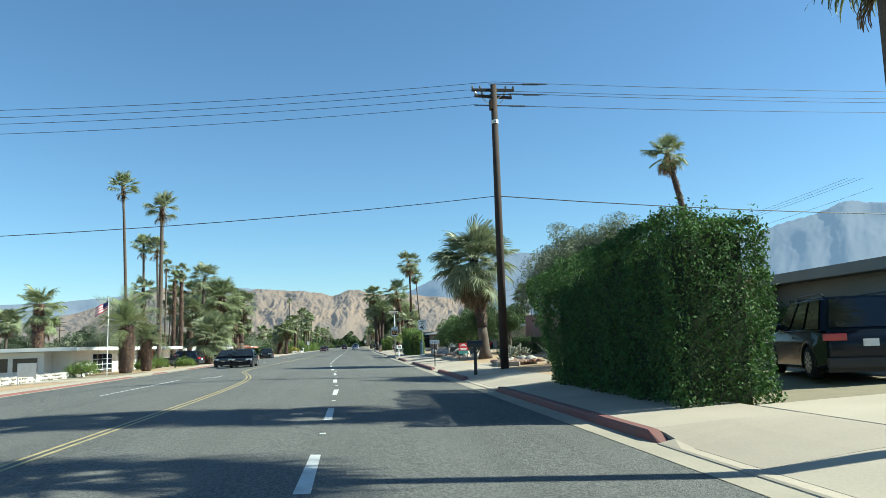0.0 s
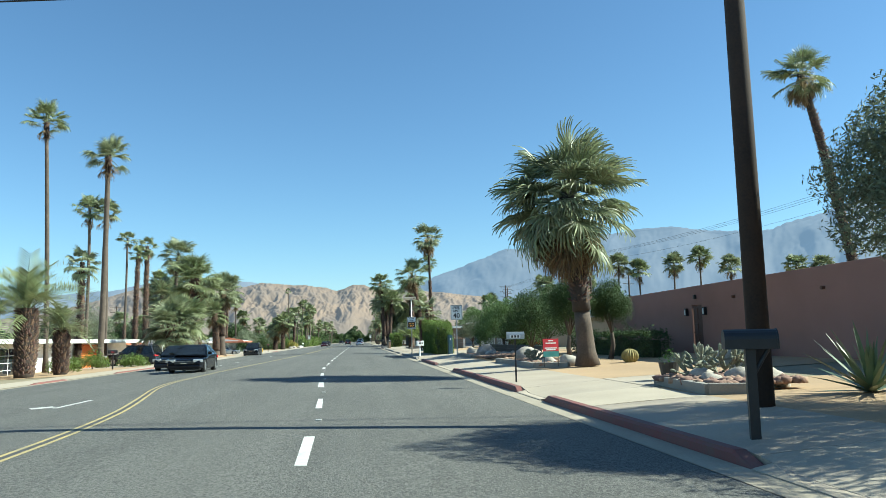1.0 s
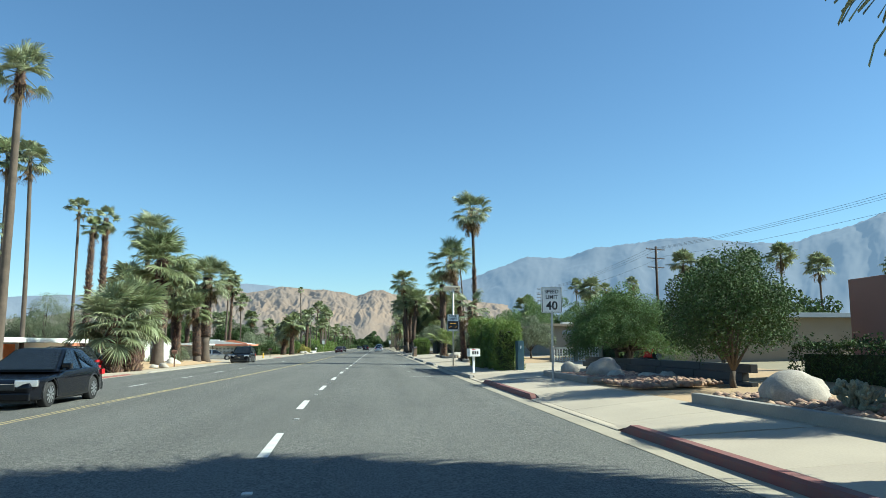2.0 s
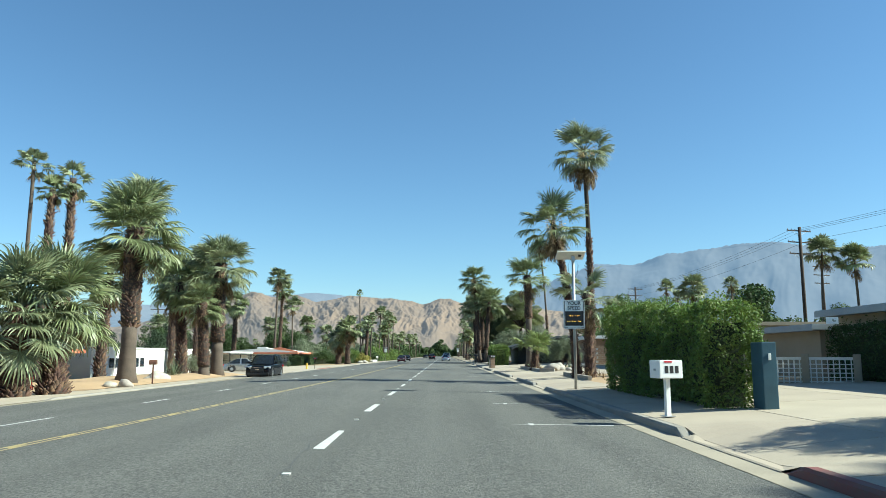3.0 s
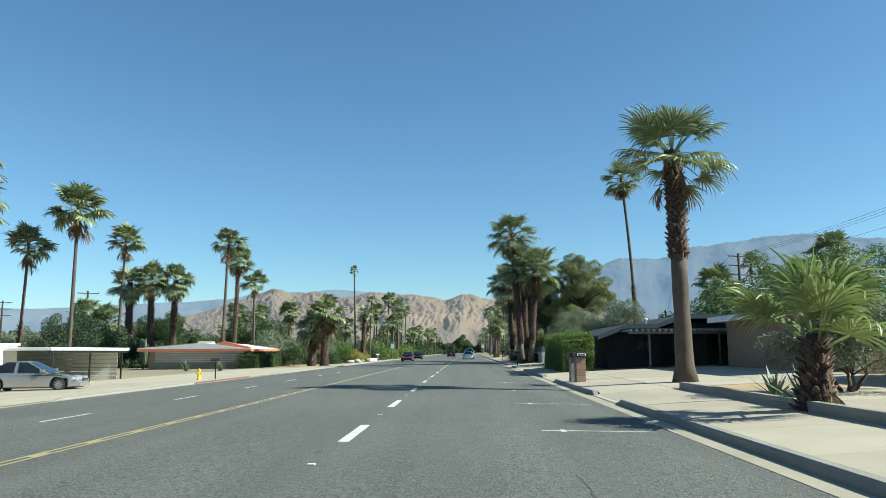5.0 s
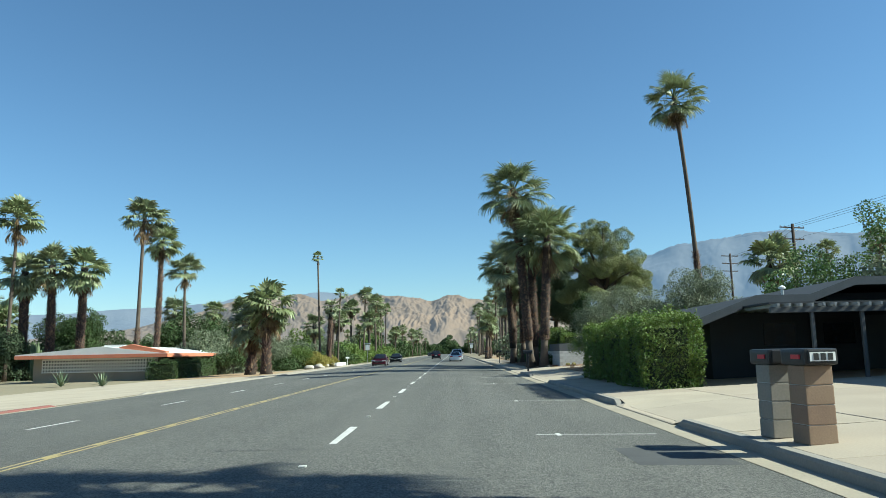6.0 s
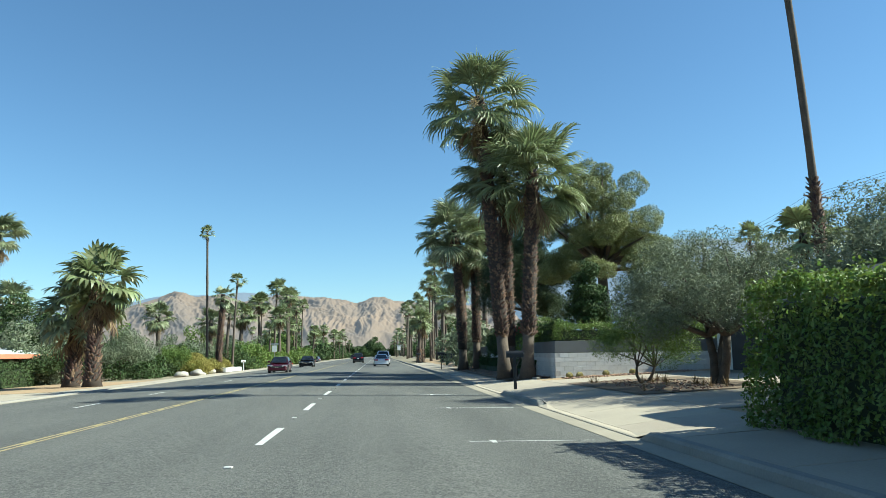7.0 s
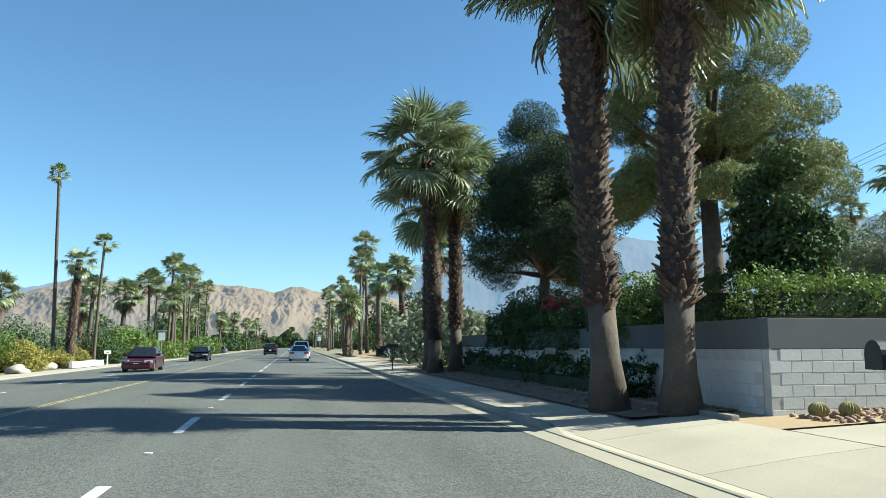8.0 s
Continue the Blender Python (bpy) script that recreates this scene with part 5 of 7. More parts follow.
# ---- vehicles ----
def wheel_parts(parent, x, y, r, side, w=0.23):
    t = part("wheel", tube([(-w / 2, 0, 0), (-w / 2 + 0.03, 0, 0), (w / 2 - 0.03, 0, 0), (w / 2, 0, 0)], [r * 0.92, r, r, r * 0.92], 24), RUBBER, parent, "black rubber tyre", True, pose(x, y, r))
    o = side * (w / 2 + 0.004)
    part("rim", tube([(o - side * 0.03, 0, 0), (o, 0, 0)], [r * 0.68, r * 0.66], 20), BLACK, t)
    bm = bmesh.new()
    for k in range(10):
        a = k * math.tau / 10
        d, n = Vector((0, math.cos(a), math.sin(a))), Vector((0, -math.sin(a), math.cos(a)))
        p = [Vector((o + side * 0.012, 0, 0)) + d * r * 0.1 - n * 0.02, Vector((o + side * 0.012, 0, 0)) + d * r * 0.1 + n * 0.02, Vector((o + side * 0.006, 0, 0)) + d * r * 0.64 + n * 0.025, Vector((o + side * 0.006, 0, 0)) + d * r * 0.64 - n * 0.025]
        bm.faces.new([bm.verts.new(q) for q in p])
    part("spokes", bm, STEEL, t)


def rounded(ob):
    """Even highlights over bevelled sheet metal."""
    ob.modifiers.new("even_normals", 'WEIGHTED_NORMAL').keep_sharp = False
    return ob


def car(x, y, rz, label, body, L=4.6, W=1.85, H=1.45, style="sedan", z=None, category="car"):
    """A car that points along +y: shaped body, cabin, glass, lamps, wheels."""
    t = thing("suv" if style == "suv" else "pickup_truck" if style == "pickup" else "car", label, category, (x, y, (ground_z(x) if z is None else z)), rz)
    r = 0.36 if style != "sedan" else 0.32
    fy, ry = L * 0.305, -L * 0.295
    belt = H * (0.60 if style != "sedan" else 0.62)
    hood = belt * (0.97 if style == "suv" else 0.93 if style == "pickup" else 0.86)
    gnd = r * 0.62

    def arch(c):
        return [(c + (r + 0.07) * math.cos(radians(a)), r + (r + 0.07) * math.sin(radians(a)) * 0.98) for a in range(200, -21, -22)]
    tail = belt * (1.0 if style != "pickup" else 0.98)
    low = [(-L / 2 + 0.05, gnd + 0.06)] + [(p[0], max(p[1], gnd)) for p in arch(ry)] + [(p[0], max(p[1], gnd)) for p in arch(fy)] + [(L / 2 - 0.04, gnd + 0.04), (L / 2, gnd + 0.3), (L / 2 - 0.03, hood * 0.78), (L / 2 - 0.16, hood * 0.92),
           (L * 0.2, hood + 0.03), (L * 0.12, belt), (-L * 0.36, tail), (-L / 2 + 0.06, tail * 0.97), (-L / 2, tail * 0.75), (-L / 2 - 0.01, gnd + 0.3)]
    bm = prism(low, -W / 2, W / 2, 'x')
    for co, no in (((0, 0, belt * 0.7), (0, 0, 1)), ((0, L * 0.36, 0), (0, 1, 0)), ((0, -L * 0.36, 0), (0, 1, 0)), ((0, L * 0.43, 0), (0, 1, 0)), ((0, -L * 0.43, 0), (0, 1, 0))):
        bmesh.ops.bisect_plane(bm, geom=bm.verts[:] + bm.edges[:] + bm.faces[:], plane_co=co, plane_no=no)
    for v in bm.verts:
        q = abs(v.co.y) / (L / 2)
        v.co.x *= 1 - 0.13 * max(0, q - 0.72) / 0.28 - 0.05 * max(0, v.co.z - belt * 0.7) / (belt * 0.3)
    edges = [e for e in bm.edges if abs(e.verts[0].co.x - e.verts[1].co.x) < 0.12 and e.calc_face_angle(0) > 0.6]
    bmesh.ops.bevel(bm, geom=edges, offset=0.075, segments=3, profile=0.6, affect='EDGES')
    rounded(part("body", bm, body, t, smooth=True))
    # cabin
    if style == "sedan":
        c0, c1, r0, r1 = L * 0.21, -L * 0.42, -L * 0.01, -L * 0.2
    elif style == "pickup":
        c0, c1, r0, r1 = L * 0.17, -L * 0.13, L * 0.06, -L * 0.11
    else:
        c0, c1, r0, r1 = L * 0.22, -L * 0.475, L * 0.05, -L * 0.40
    wb, wt = W * 0.47, W * (0.33 if style == "sedan" else 0.37)
    base, top = belt - 0.04, H
    corners = [(-wb, c1, base), (wb, c1, base), (wb, c0, base), (-wb, c0, base), (-wt, r1, top - 0.03), (wt, r1, top - 0.03), (wt, r0, top - 0.02), (-wt, r0, top - 0.02)]
    bm = bmesh.new()
    vs = [bm.verts.new(c) for c in corners]
    mid = [bm.verts.new((s * (wt - 0.01), (r0 + r1) / 2, top)) for s in (-1, 1)]
    for f in ((0, 1, 5, 4), (1, 2, 6, 5), (2, 3, 7, 6), (3, 0, 4, 7)):
        bm.faces.new([vs[i] for i in f])
    bm.faces.new((vs[4], vs[5], mid[1], mid[0]))
    bm.faces.new((mid[0], mid[1], vs[6], vs[7]))
    bm.faces.new((vs[5], vs[6], mid[1]))
    bm.faces.new((vs[7], vs[4], mid[0]))
    bmesh.ops.recalc_face_normals(bm, faces=bm.faces)
    bmesh.ops.bevel(bm, geom=[e for e in bm.edges if e.calc_face_angle(0) > 0.5], offset=0.06, segments=3, affect='EDGES')
    rounded(part("cabin", bm, body, t, smooth=True))

    def pane(name, a, b, c, d, s=0.84, out=0.03, parent=t):
        q = [Vector(corners[i]) if isinstance(i, int) else Vector(i) for i in (a, b, c, d)]
        mid_ = sum(q, Vector()) / 4
        n = (q[1] - q[0]).cross(q[3] - q[0]).normalized()
        if n.dot(mid_ - Vector((0, (c0 + c1) / 2, base))) < 0:
            n = -n
        bm_ = bmesh.new()
        f_ = bm_.faces.new([bm_.verts.new(mid_ + (p - mid_) * s + n * out) for p in q])
        bmesh.ops.solidify(bm_, geom=[f_], thickness=0.008)
        return part(name, bm_, CAR_GLASS, parent)
    pane("windscreen", 2, 3, 7, 6, 0.9)
    pane("rear_window", 0, 1, 5, 4, 0.84)
    for s, (a, b, c, d) in ((1, (1, 2, 6, 5)), (-1, (0, 3, 7, 4))):
        A, B, C, D = (Vector(corners[i]) for i in (a, b, c, d))
        n = 3 if style == "suv" else 2 if style == "sedan" else 1
        for k in range(n):
            u0, u1 = k / n + 0.012, (k + 1) / n - 0.012
            pane("side_window", tuple(A.lerp(B, u0)), tuple(A.lerp(B, u1)), tuple(D.lerp(C, u1)), tuple(D.lerp(C, u0)), 0.88)
        part("door_handle", box(s * (W / 2 - 0.03) - 0.02, -0.35, belt * 0.82, s * (W / 2 - 0.03) + 0.025, -0.15, belt * 0.82 + 0.035, 0.008), body, t)
        m = part("mirror", box(-0.11, -0.09, 0, 0.11, 0.09, 0.15, 0.04), body, t, m=pose(s * (W / 2 + 0.06), c0 - 0.28, belt + 0.02))
        part("head_lamp", box(-0.24, -0.2, -0.075, 0.24, 0.07, 0.085, 0.03), LAMP_CLEAR, t, m=pose(s * (W * 0.37), L / 2 - 0.12, hood * 0.80, 0, 0, s * -16))
        part("tail_lamp", box(-0.22, -0.05, -0.07, 0.22, 0.12, 0.08, 0.02), TAIL, t, m=pose(s * (W * 0.35), -L / 2 + 0.03, tail * 0.84, 0, 0, s * 10))
        for yy in (fy, ry):
            wheel_parts(t, s * (W / 2 - 0.13), yy, r, s)
            part("wheel_arch_trim", tube([(s * (W / 2 - 0.015), yy + (r + 0.075) * math.cos(radians(a)), r + (r + 0.075) * math.sin(radians(a))) for a in range(-10, 191, 20)], [0.022] * 11, 6), BLACK, t)
    part("grille", box(-W * 0.26, L / 2 - 0.035, gnd + 0.26, W * 0.26, L / 2 + 0.012, hood * 0.78, 0.02), BLACK, t)
    part("grille_trim", box(-W * 0.27, L / 2 + 0.0, hood * 0.785, W * 0.27, L / 2 + 0.016, hood * 0.805, 0.004), CHROME, t)
    part("badge", box(-0.15, L / 2 + 0.012, hood * 0.62, 0.15, L / 2 + 0.024, hood * 0.68, 0.004), CHROME, t)
    part("front_bumper", box(-W * 0.44, L / 2 - 0.1, gnd + 0.02, W * 0.44, L / 2 + 0.025, gnd + 0.2, 0.03), BLACK if style != "sedan" else body, t)
    part("rear_bumper", box(-W * 0.44, -L / 2 - 0.035, gnd + 0.05, W * 0.44, -L / 2 + 0.1, gnd + 0.26, 0.03), BLACK if style == "suv" else body, t)
    part("number_plate", box(-0.15, -L / 2 - 0.03, tail * 0.66, 0.15, -L / 2 - 0.012, tail * 0.66 + 0.15, 0.004), SIGN_WHITE, t)
    part("underbody", box(-W * 0.4, -L * 0.45, gnd - 0.05, W * 0.4, L * 0.45, gnd + 0.3), BLACK, t)
    if style == "suv":
        for s in (-1, 1):
            part("roof_rail", tube([(s * (wt - 0.06), r1 + 0.1, top - 0.02), (s * (wt - 0.06), r1 + 0.25, top + 0.05), (s * (wt - 0.06), r0 - 0.35, top + 0.05), (s * (wt - 0.06), r0 - 0.2, top - 0.02)], [0.022] * 4, 6), BLACK, t)
    if style == "pickup":
        part("bed_cover", box(-W * 0.42, -L * 0.48, belt - 0.02, W * 0.42, -L * 0.15, belt + 0.012, 0.006), BLACK, t)
    return t


NAVY = paint("navy_paint", (0.008, 0.012, 0.02), gloss=0.16)
BLACK_CAR = paint("black_paint", (0.004, 0.005, 0.008), gloss=0.18)
WHITE_CAR = paint("white_car_paint", (0.74, 0.75, 0.76), 0.0)
SILVER = paint("silver_paint", (0.42, 0.43, 0.44), 0.7)
RED_CAR = paint("red_car_paint", (0.50, 0.02, 0.03), 0.2)
MAROON = paint("maroon_paint", (0.055, 0.008, 0.017))
GREY_BLUE = paint("slate_paint", (0.022, 0.027, 0.036), 0.2)
car(11.6, 13.4, -17, "dark blue suv parked on the driveway", NAVY, 4.85, 1.9, 1.78, "suv", ground_z(11.6) + 0.03)
car(-13.0, 115.0, 180, "black suv parked at the kerb", BLACK_CAR, 4.7, 1.86, 1.68, "suv", -0.3)
car(-20.6, 138.2, -78, "silver sedan parked under trees in the driveway", SILVER, 4.7, 1.8, 1.42, "sedan")
car(-19.8, 91.6, 78, "red hatchback parked in the driveway", RED_CAR, 4.2, 1.78, 1.45, "sedan")
car(-19.4, 86.6, 78, "dark grey suv parked in the driveway", GREY_BLUE, 4.8, 1.9, 1.75, "suv")
car(-8.4, 59.0, 180, "black sedan in the oncoming lane", BLACK_CAR, 4.6, 1.82, 1.43, "sedan")
car(-10.7, 65.2, 180, "dark blue sedan in the outer oncoming lane", NAVY, 4.5, 1.8, 1.45, "sedan")
car(-8.4, 214.0, 180, "maroon sedan in the oncoming lane", MAROON, 4.5, 1.72, 1.40, "sedan")
car(-8.9, 245.0, 180, "black sedan in the oncoming lane", BLACK_CAR, 4.6, 1.8, 1.43, "sedan")
car(0.7, 240.0, 0, "white sedan ahead in the lane", WHITE_CAR, 4.8, 1.86, 1.46, "sedan")
car(1.0, 254.0, 0, "white suv ahead in the lane", WHITE_CAR, 5.0, 2.0, 1.95, "suv")
car(-3.2, 280.0, 0, "dark blue suv ahead in the next lane", NAVY, 4.7, 1.9, 1.7, "suv")
car(17.5, 79.5, 80, "red car parked beside the house", RED_CAR, 4.4, 1.8, 1.5, "sedan")
car(11.5, 236.0, 75, "dark pickup truck parked by the house", GREY_BLUE, 5.6, 2.0, 1.9, "pickup", category="truck")
car(11.0, 243.0, 75, "black suv parked by the house", BLACK_CAR, 4.8, 2.0, 1.85, "suv")
for x, y, rz, b in ((-18, 330, 80, WHITE_CAR), (-17, 342, 80, SILVER), (-8.8, 420, 180, BLACK_CAR), (-9, 455, 180, NAVY)):
    car(x, y, rz, "small distant car down the street", b, 4.6, 1.85, 1.5, "suv")

# ---- buildings and garden walls of the right-hand side ----
def window(parent, x0, z0, x1, z1, y, n=2, frame=None, d=0.05):
    """A framed window on a wall that faces -y, with panes."""
    w = part("window", box(x0, y - d, z0, x1, y - 0.002, z1), frame or SIGN_WHITE, parent)
    for k in range(n):
        a, b = x0 + (x1 - x0) * k / n + 0.04, x0 + (x1 - x0) * (k + 1) / n - 0.04
        part("pane", box(a, y - d - 0.012, z0 + 0.05, b, y - d - 0.002, z1 - 0.05), GLASS, w)
    return w


# pink garden wall with a door: it runs along the street at x = 15.5
gz = 0.45
t = thing("garden_wall", "pink stucco garden wall with a wooden door", "wall", (15.5, 0, gz))
part("wall_panel", box(0, 24, -0.3, 0.28, 48.95, 3.08, 0.03), PINK_STUCCO, t)
part("wall_panel", box(0, 49.95, -0.3, 0.28, 61.2, 3.08, 0.03), PINK_STUCCO, t)
part("lintel", box(0.002, 48.95, 2.22, 0.278, 49.95, 3.08), PINK_STUCCO, t)
part("wall_panel", box(0.3, 60.95, -0.3, 16, 61.2, 3.1, 0.03), PINK_STUCCO, t)
d = part("door", box(0.08, 48.97, 0.02, 0.16, 49.93, 2.2, 0.01), WOOD_DOOR, t, "dark red-brown wooden door")
for z in (0.15, 0.85, 1.55):
    for yy in (49.05, 49.5):
        part("door_panel", box(0.055, yy, z, 0.078, yy + 0.36, z + 0.55, 0.01), WOOD_DOOR, d)
part("door_knob", cyl(0, 0, 0, 0.06, 0.03, 10), CHROME, d, m=pose(0.08, 49.85, 1.0, 0, -90, 0))
for yy in (48.55, 50.35):
    l = part("wall_lamp", box(-0.14, yy - 0.09, 1.75, -0.002, yy + 0.09, 2.1, 0.02), BLACK, t)
    part("lamp_glass", box(-0.155, yy - 0.06, 1.8, -0.141, yy + 0.06, 2.05), SIGN_WHITE, l)
part("wall_lamp", box(-0.1, 49.38, 2.5, -0.002, 49.55, 2.68, 0.02), BLACK, t)
for yy, z in ((40.2, 2.35), (46, 2.4)):
    part("drain_spout", tube([(-0.12, yy, z), (0, yy, z)], [0.06, 0.06], 8), WOOD_DOOR, t)
t = thing("house", "low flat-roofed house behind the pink wall", "house", (17, 0, 0.5))
part("wall", box(3, 28, 0, 14, 58, 2.7), PINK_STUCCO, t)
part("roof", box(2.5, 27.5, 2.7, 14.5, 58.5, 2.9, 0.02), WHITE_ROOF, t)

# garden beds with concrete edging
def bed_edge(pts, w=0.2, h=0.2, label="low grey concrete planter edging"):
    t = thing("bed_edging", label, "edging", (0, 0, 0), group="bed edgings", kind="")
    for (xa, ya), (xb, yb) in zip(pts, pts[1:]):
        L = math.hypot(xb - xa, yb - ya)
        rz = math.degrees(math.atan2(yb - ya, xb - xa))
        part("edging_block", box(-0.01, -w / 2, -0.12, L + 0.01, w / 2, h, 0.025), KERB, t, m=pose(xa, ya, (ground_z(xa) + ground_z(xb)) / 2 + 0.03, 0, 0, rz))
    return t


bed_edge([(7.65, 35.3), (7.35, 32.0), (8.2, 31.6)])
bed_edge([(7.3, 54.5), (7.25, 46.2), (8.3, 45.3)])
bed_edge([(7.7, 69.6), (7.35, 69.2), (7.3, 62.6), (8.1, 62.2)])
bed_edge([(7.4, 127), (7.3, 112.6), (8.2, 112.2)])
bed_edge([(7.5, 103.3), (7.3, 97.0), (7.3, 94.8)])
bed_edge([(7.3, 178.4), (7.3, 183)], 0.15, 0.08)
pebbles("river_rocks", 7.5, 9.4, 31.9, 35.2, 520, 0.13, "brown and grey river rocks in a garden bed", 1, 0.14)
pebbles("river_rocks", 7.45, 9.2, 46, 54.3, 420, 0.11, "reddish river rocks in a garden bed", 2, 0.12)
pebbles("river_rocks", 7.45, 9.8, 58.4, 68, 1100, 0.11, "reddish brown river rocks in a garden bed", 3, 0.1)
pebbles("river_rocks", 8.3, 14, 177.2, 178.5, 500, 0.05, "tan gravel at the foot of the wall", 4)
pebbles("river_rocks", 7.3, 8.2, 179.5, 192, 500, 0.05, "tan gravel and dry palm litter", 5)
strip("garden_bed", [6.0, 6.6, 7.2, 8.1], 179.5, 206, SOIL, 0.055, 10, "dark bare soil under the palms, littered with dry leaf bits", "ground")
pebbles("palm_litter", 6.1, 8.0, 179.7, 204, 420, 0.035, "brown dry palm litter on bare soil", 7, 0.06)
strip("garden_bed", [7.3, 8.4, 9.6, 11.6], 165.8, 173.6, SOIL, 0.055, 6, "brown bare soil bed with dry litter", "ground")
for k in range(14):
    q = np.random.default_rng(640 + k)
    rosette("dry_grass", q.uniform(7.7, 11.2), q.uniform(166.2, 173.2), "small tuft of dry straw-coloured grass", 22, 0.35, 0.018, FROND_DRY, 640 + k, category="grass")
pebbles("river_rocks", 8.0, 10.5, 166, 173.4, 300, 0.035, "brown garden stones and bark litter", 6, 0.06)
boulder(14.3, 43.8, 0.85, 0.7, 0.5, "pale rounded garden boulder", 0, 169)
boulder(8.6, 65.0, 0.66, 0.62, 0.52, "large pale rounded garden boulder", 1, 153)
boulder(8.6, 63.9, 0.3, 0.4, 0.25, "pale rounded garden boulder", 3, 138)
boulder(9.4, 62.8, 0.35, 0.3, 0.22, "pale rounded garden boulder", 4, 167)
boulder(9.9, 62.5, 0.3, 0.3, 0.25, "pale rounded garden boulder", 5, 6)
boulder(8.1, 68.2, 0.4, 0.35, 0.4, "pale rounded garden boulder", 2, 119)
boulder(8.4, 52.5, 0.6, 0.7, 0.5, "pale rounded garden boulder", 2, 130)
boulder(8.0, 47.0, 0.35, 0.3, 0.3, "pale rounded garden boulder", 3, 116)
boulder(8.6, 46.2, 0.4, 0.35, 0.35, "pale rounded garden boulder", 4, 138)
boulder(8.3, 34.3, 0.32, 0.35, 0.33, "pale rounded garden boulder", 5, 127)
boulder(8.8, 33.4, 0.35, 0.30, 0.30, "pale rounded garden boulder", 3, 145)
boulder(8.0, 33.2, 0.27, 0.27, 0.27, "pale rounded garden boulder", 4, 116)
boulder(9.0, 32.6, 0.34, 0.30, 0.30, "pale rounded garden boulder", 2, 153)
boulder(8.25, 113.6, 0.62, 0.5, 0.42, "pale rounded garden boulder", 0, 125)
boulder(8.9, 114.6, 0.5, 0.5, 0.4, "pale rounded garden boulder", 1, 149)
boulder(8.0, 114.6, 0.3, 0.3, 0.22, "pale rounded garden boulder", 3, 116)
boulder(9.5, 113.3, 0.3, 0.25, 0.18, "pale rounded garden boulder", 4, 171)
boulder(9.2, 98.2, 0.2, 0.2, 0.16, "pale rounded garden boulder", 5, 160)
boulder(10.3, 97.6, 0.18, 0.2, 0.15, "pale rounded garden boulder", 3, 21)
boulder(-15.9, 97.5, 0.4, 0.35, 0.3, "pale rounded garden boulder", 3, 131)
boulder(-16.5, 97.0, 0.35, 0.35, 0.25, "pale rounded garden boulder", 4, 109)
boulder(-17.6, 106, 0.8, 0.6, 0.5, "pale rounded garden boulder", 1, 68)
rosette("agave", 9.6, 30.3, "large spiky grey-green agave on bare soil", 46, 1.25, 0.12, AGAVE, 5, low=2)
rosette("agave", 12.4, 31.5, "spiky grey-green agave by the pink wall", 40, 1.1, 0.11, AGAVE, 6, low=2)
rosette("agave", 7.7, 119.0, "spiky blue-green agave in a garden bed", 34, 0.9, 0.1, AGAVE, 7)
rosette("agave", 8.0, 121.2, "spiky blue-green agave in a garden bed", 30, 0.8, 0.1, AGAVE, 8)
rosette("yucca", 9.6, 114.3, "small yucca beside the boulders", 26, 0.6, 0.05, AGAVE, 9)
for i, (x, y, s) in enumerate(((6.9, 205, 0.8), (7.8, 208, 1.0), (8.6, 211, 1.1), (7.4, 214, 0.9), (9.2, 217, 1.2), (7.2, 221, 1.0), (9.5, 224, 1.2), (8.0, 228, 1.1), (7.0, 202.2, 0.7))):
    rosette("desert_tuft", x, y, "grey-green spiky desert plant", 30, s, 0.07, AGAVE, 20 + i)


def cactus_barrel(x, y, r, label="round golden barrel cactus"):
    t = thing("barrel_cactus", label, "cactus", (x, y, ground_z(x) + 0.02), group="barrel cacti")
    bm = bmesh.new()
    bmesh.ops.create_uvsphere(bm, u_segments=40, v_segments=14, radius=r)
    for v in bm.verts:
        a = math.atan2(v.co.y, v.co.x)
        k = 1 + 0.07 * math.cos(a * 20)
        v.co = (v.co.x * k, v.co.y * k, v.co.z * 0.9 + r * 0.75)
    part("body", bm, CACTUS_GOLD, t)


cactus_barrel(11.0, 46.0, 0.32)
for x, y in ((9.0, 177.9), (10.2, 178.0), (11.4, 178.0), (8.6, 178.1)):
    cactus_barrel(x, y, 0.15)


def branching_cactus(x, y, h, n, label, seed, thick=0.1):
    r = np.random.default_rng(seed)
    t = thing("cactus", label, "cactus", (x, y, ground_z(x)))
    for k in range(n):
        a, q = r.uniform(0, 6.28), r.uniform(0.05, 0.4)
        hh = h * r.uniform(0.55, 1.0)
        part("arm", tube([(math.cos(a) * 0.1, math.sin(a) * 0.1, 0), (math.cos(a) * q, math.sin(a) * q, hh * 0.3), (math.cos(a) * q * 1.3, math.sin(a) * q * 1.3, hh), (math.cos(a) * q * 1.3, math.sin(a) * q * 1.3, hh + 0.05)], [0.5 * thick, thick, 0.85 * thick, 0.2 * thick], 8), CACTUS, t, smooth=True)


CHOLLA = mat("cholla_spines", (0.26, 0.26, 0.19), (0.15, 0.16, 0.11), 0.85, scale=30, fine=120, bump=0.6)


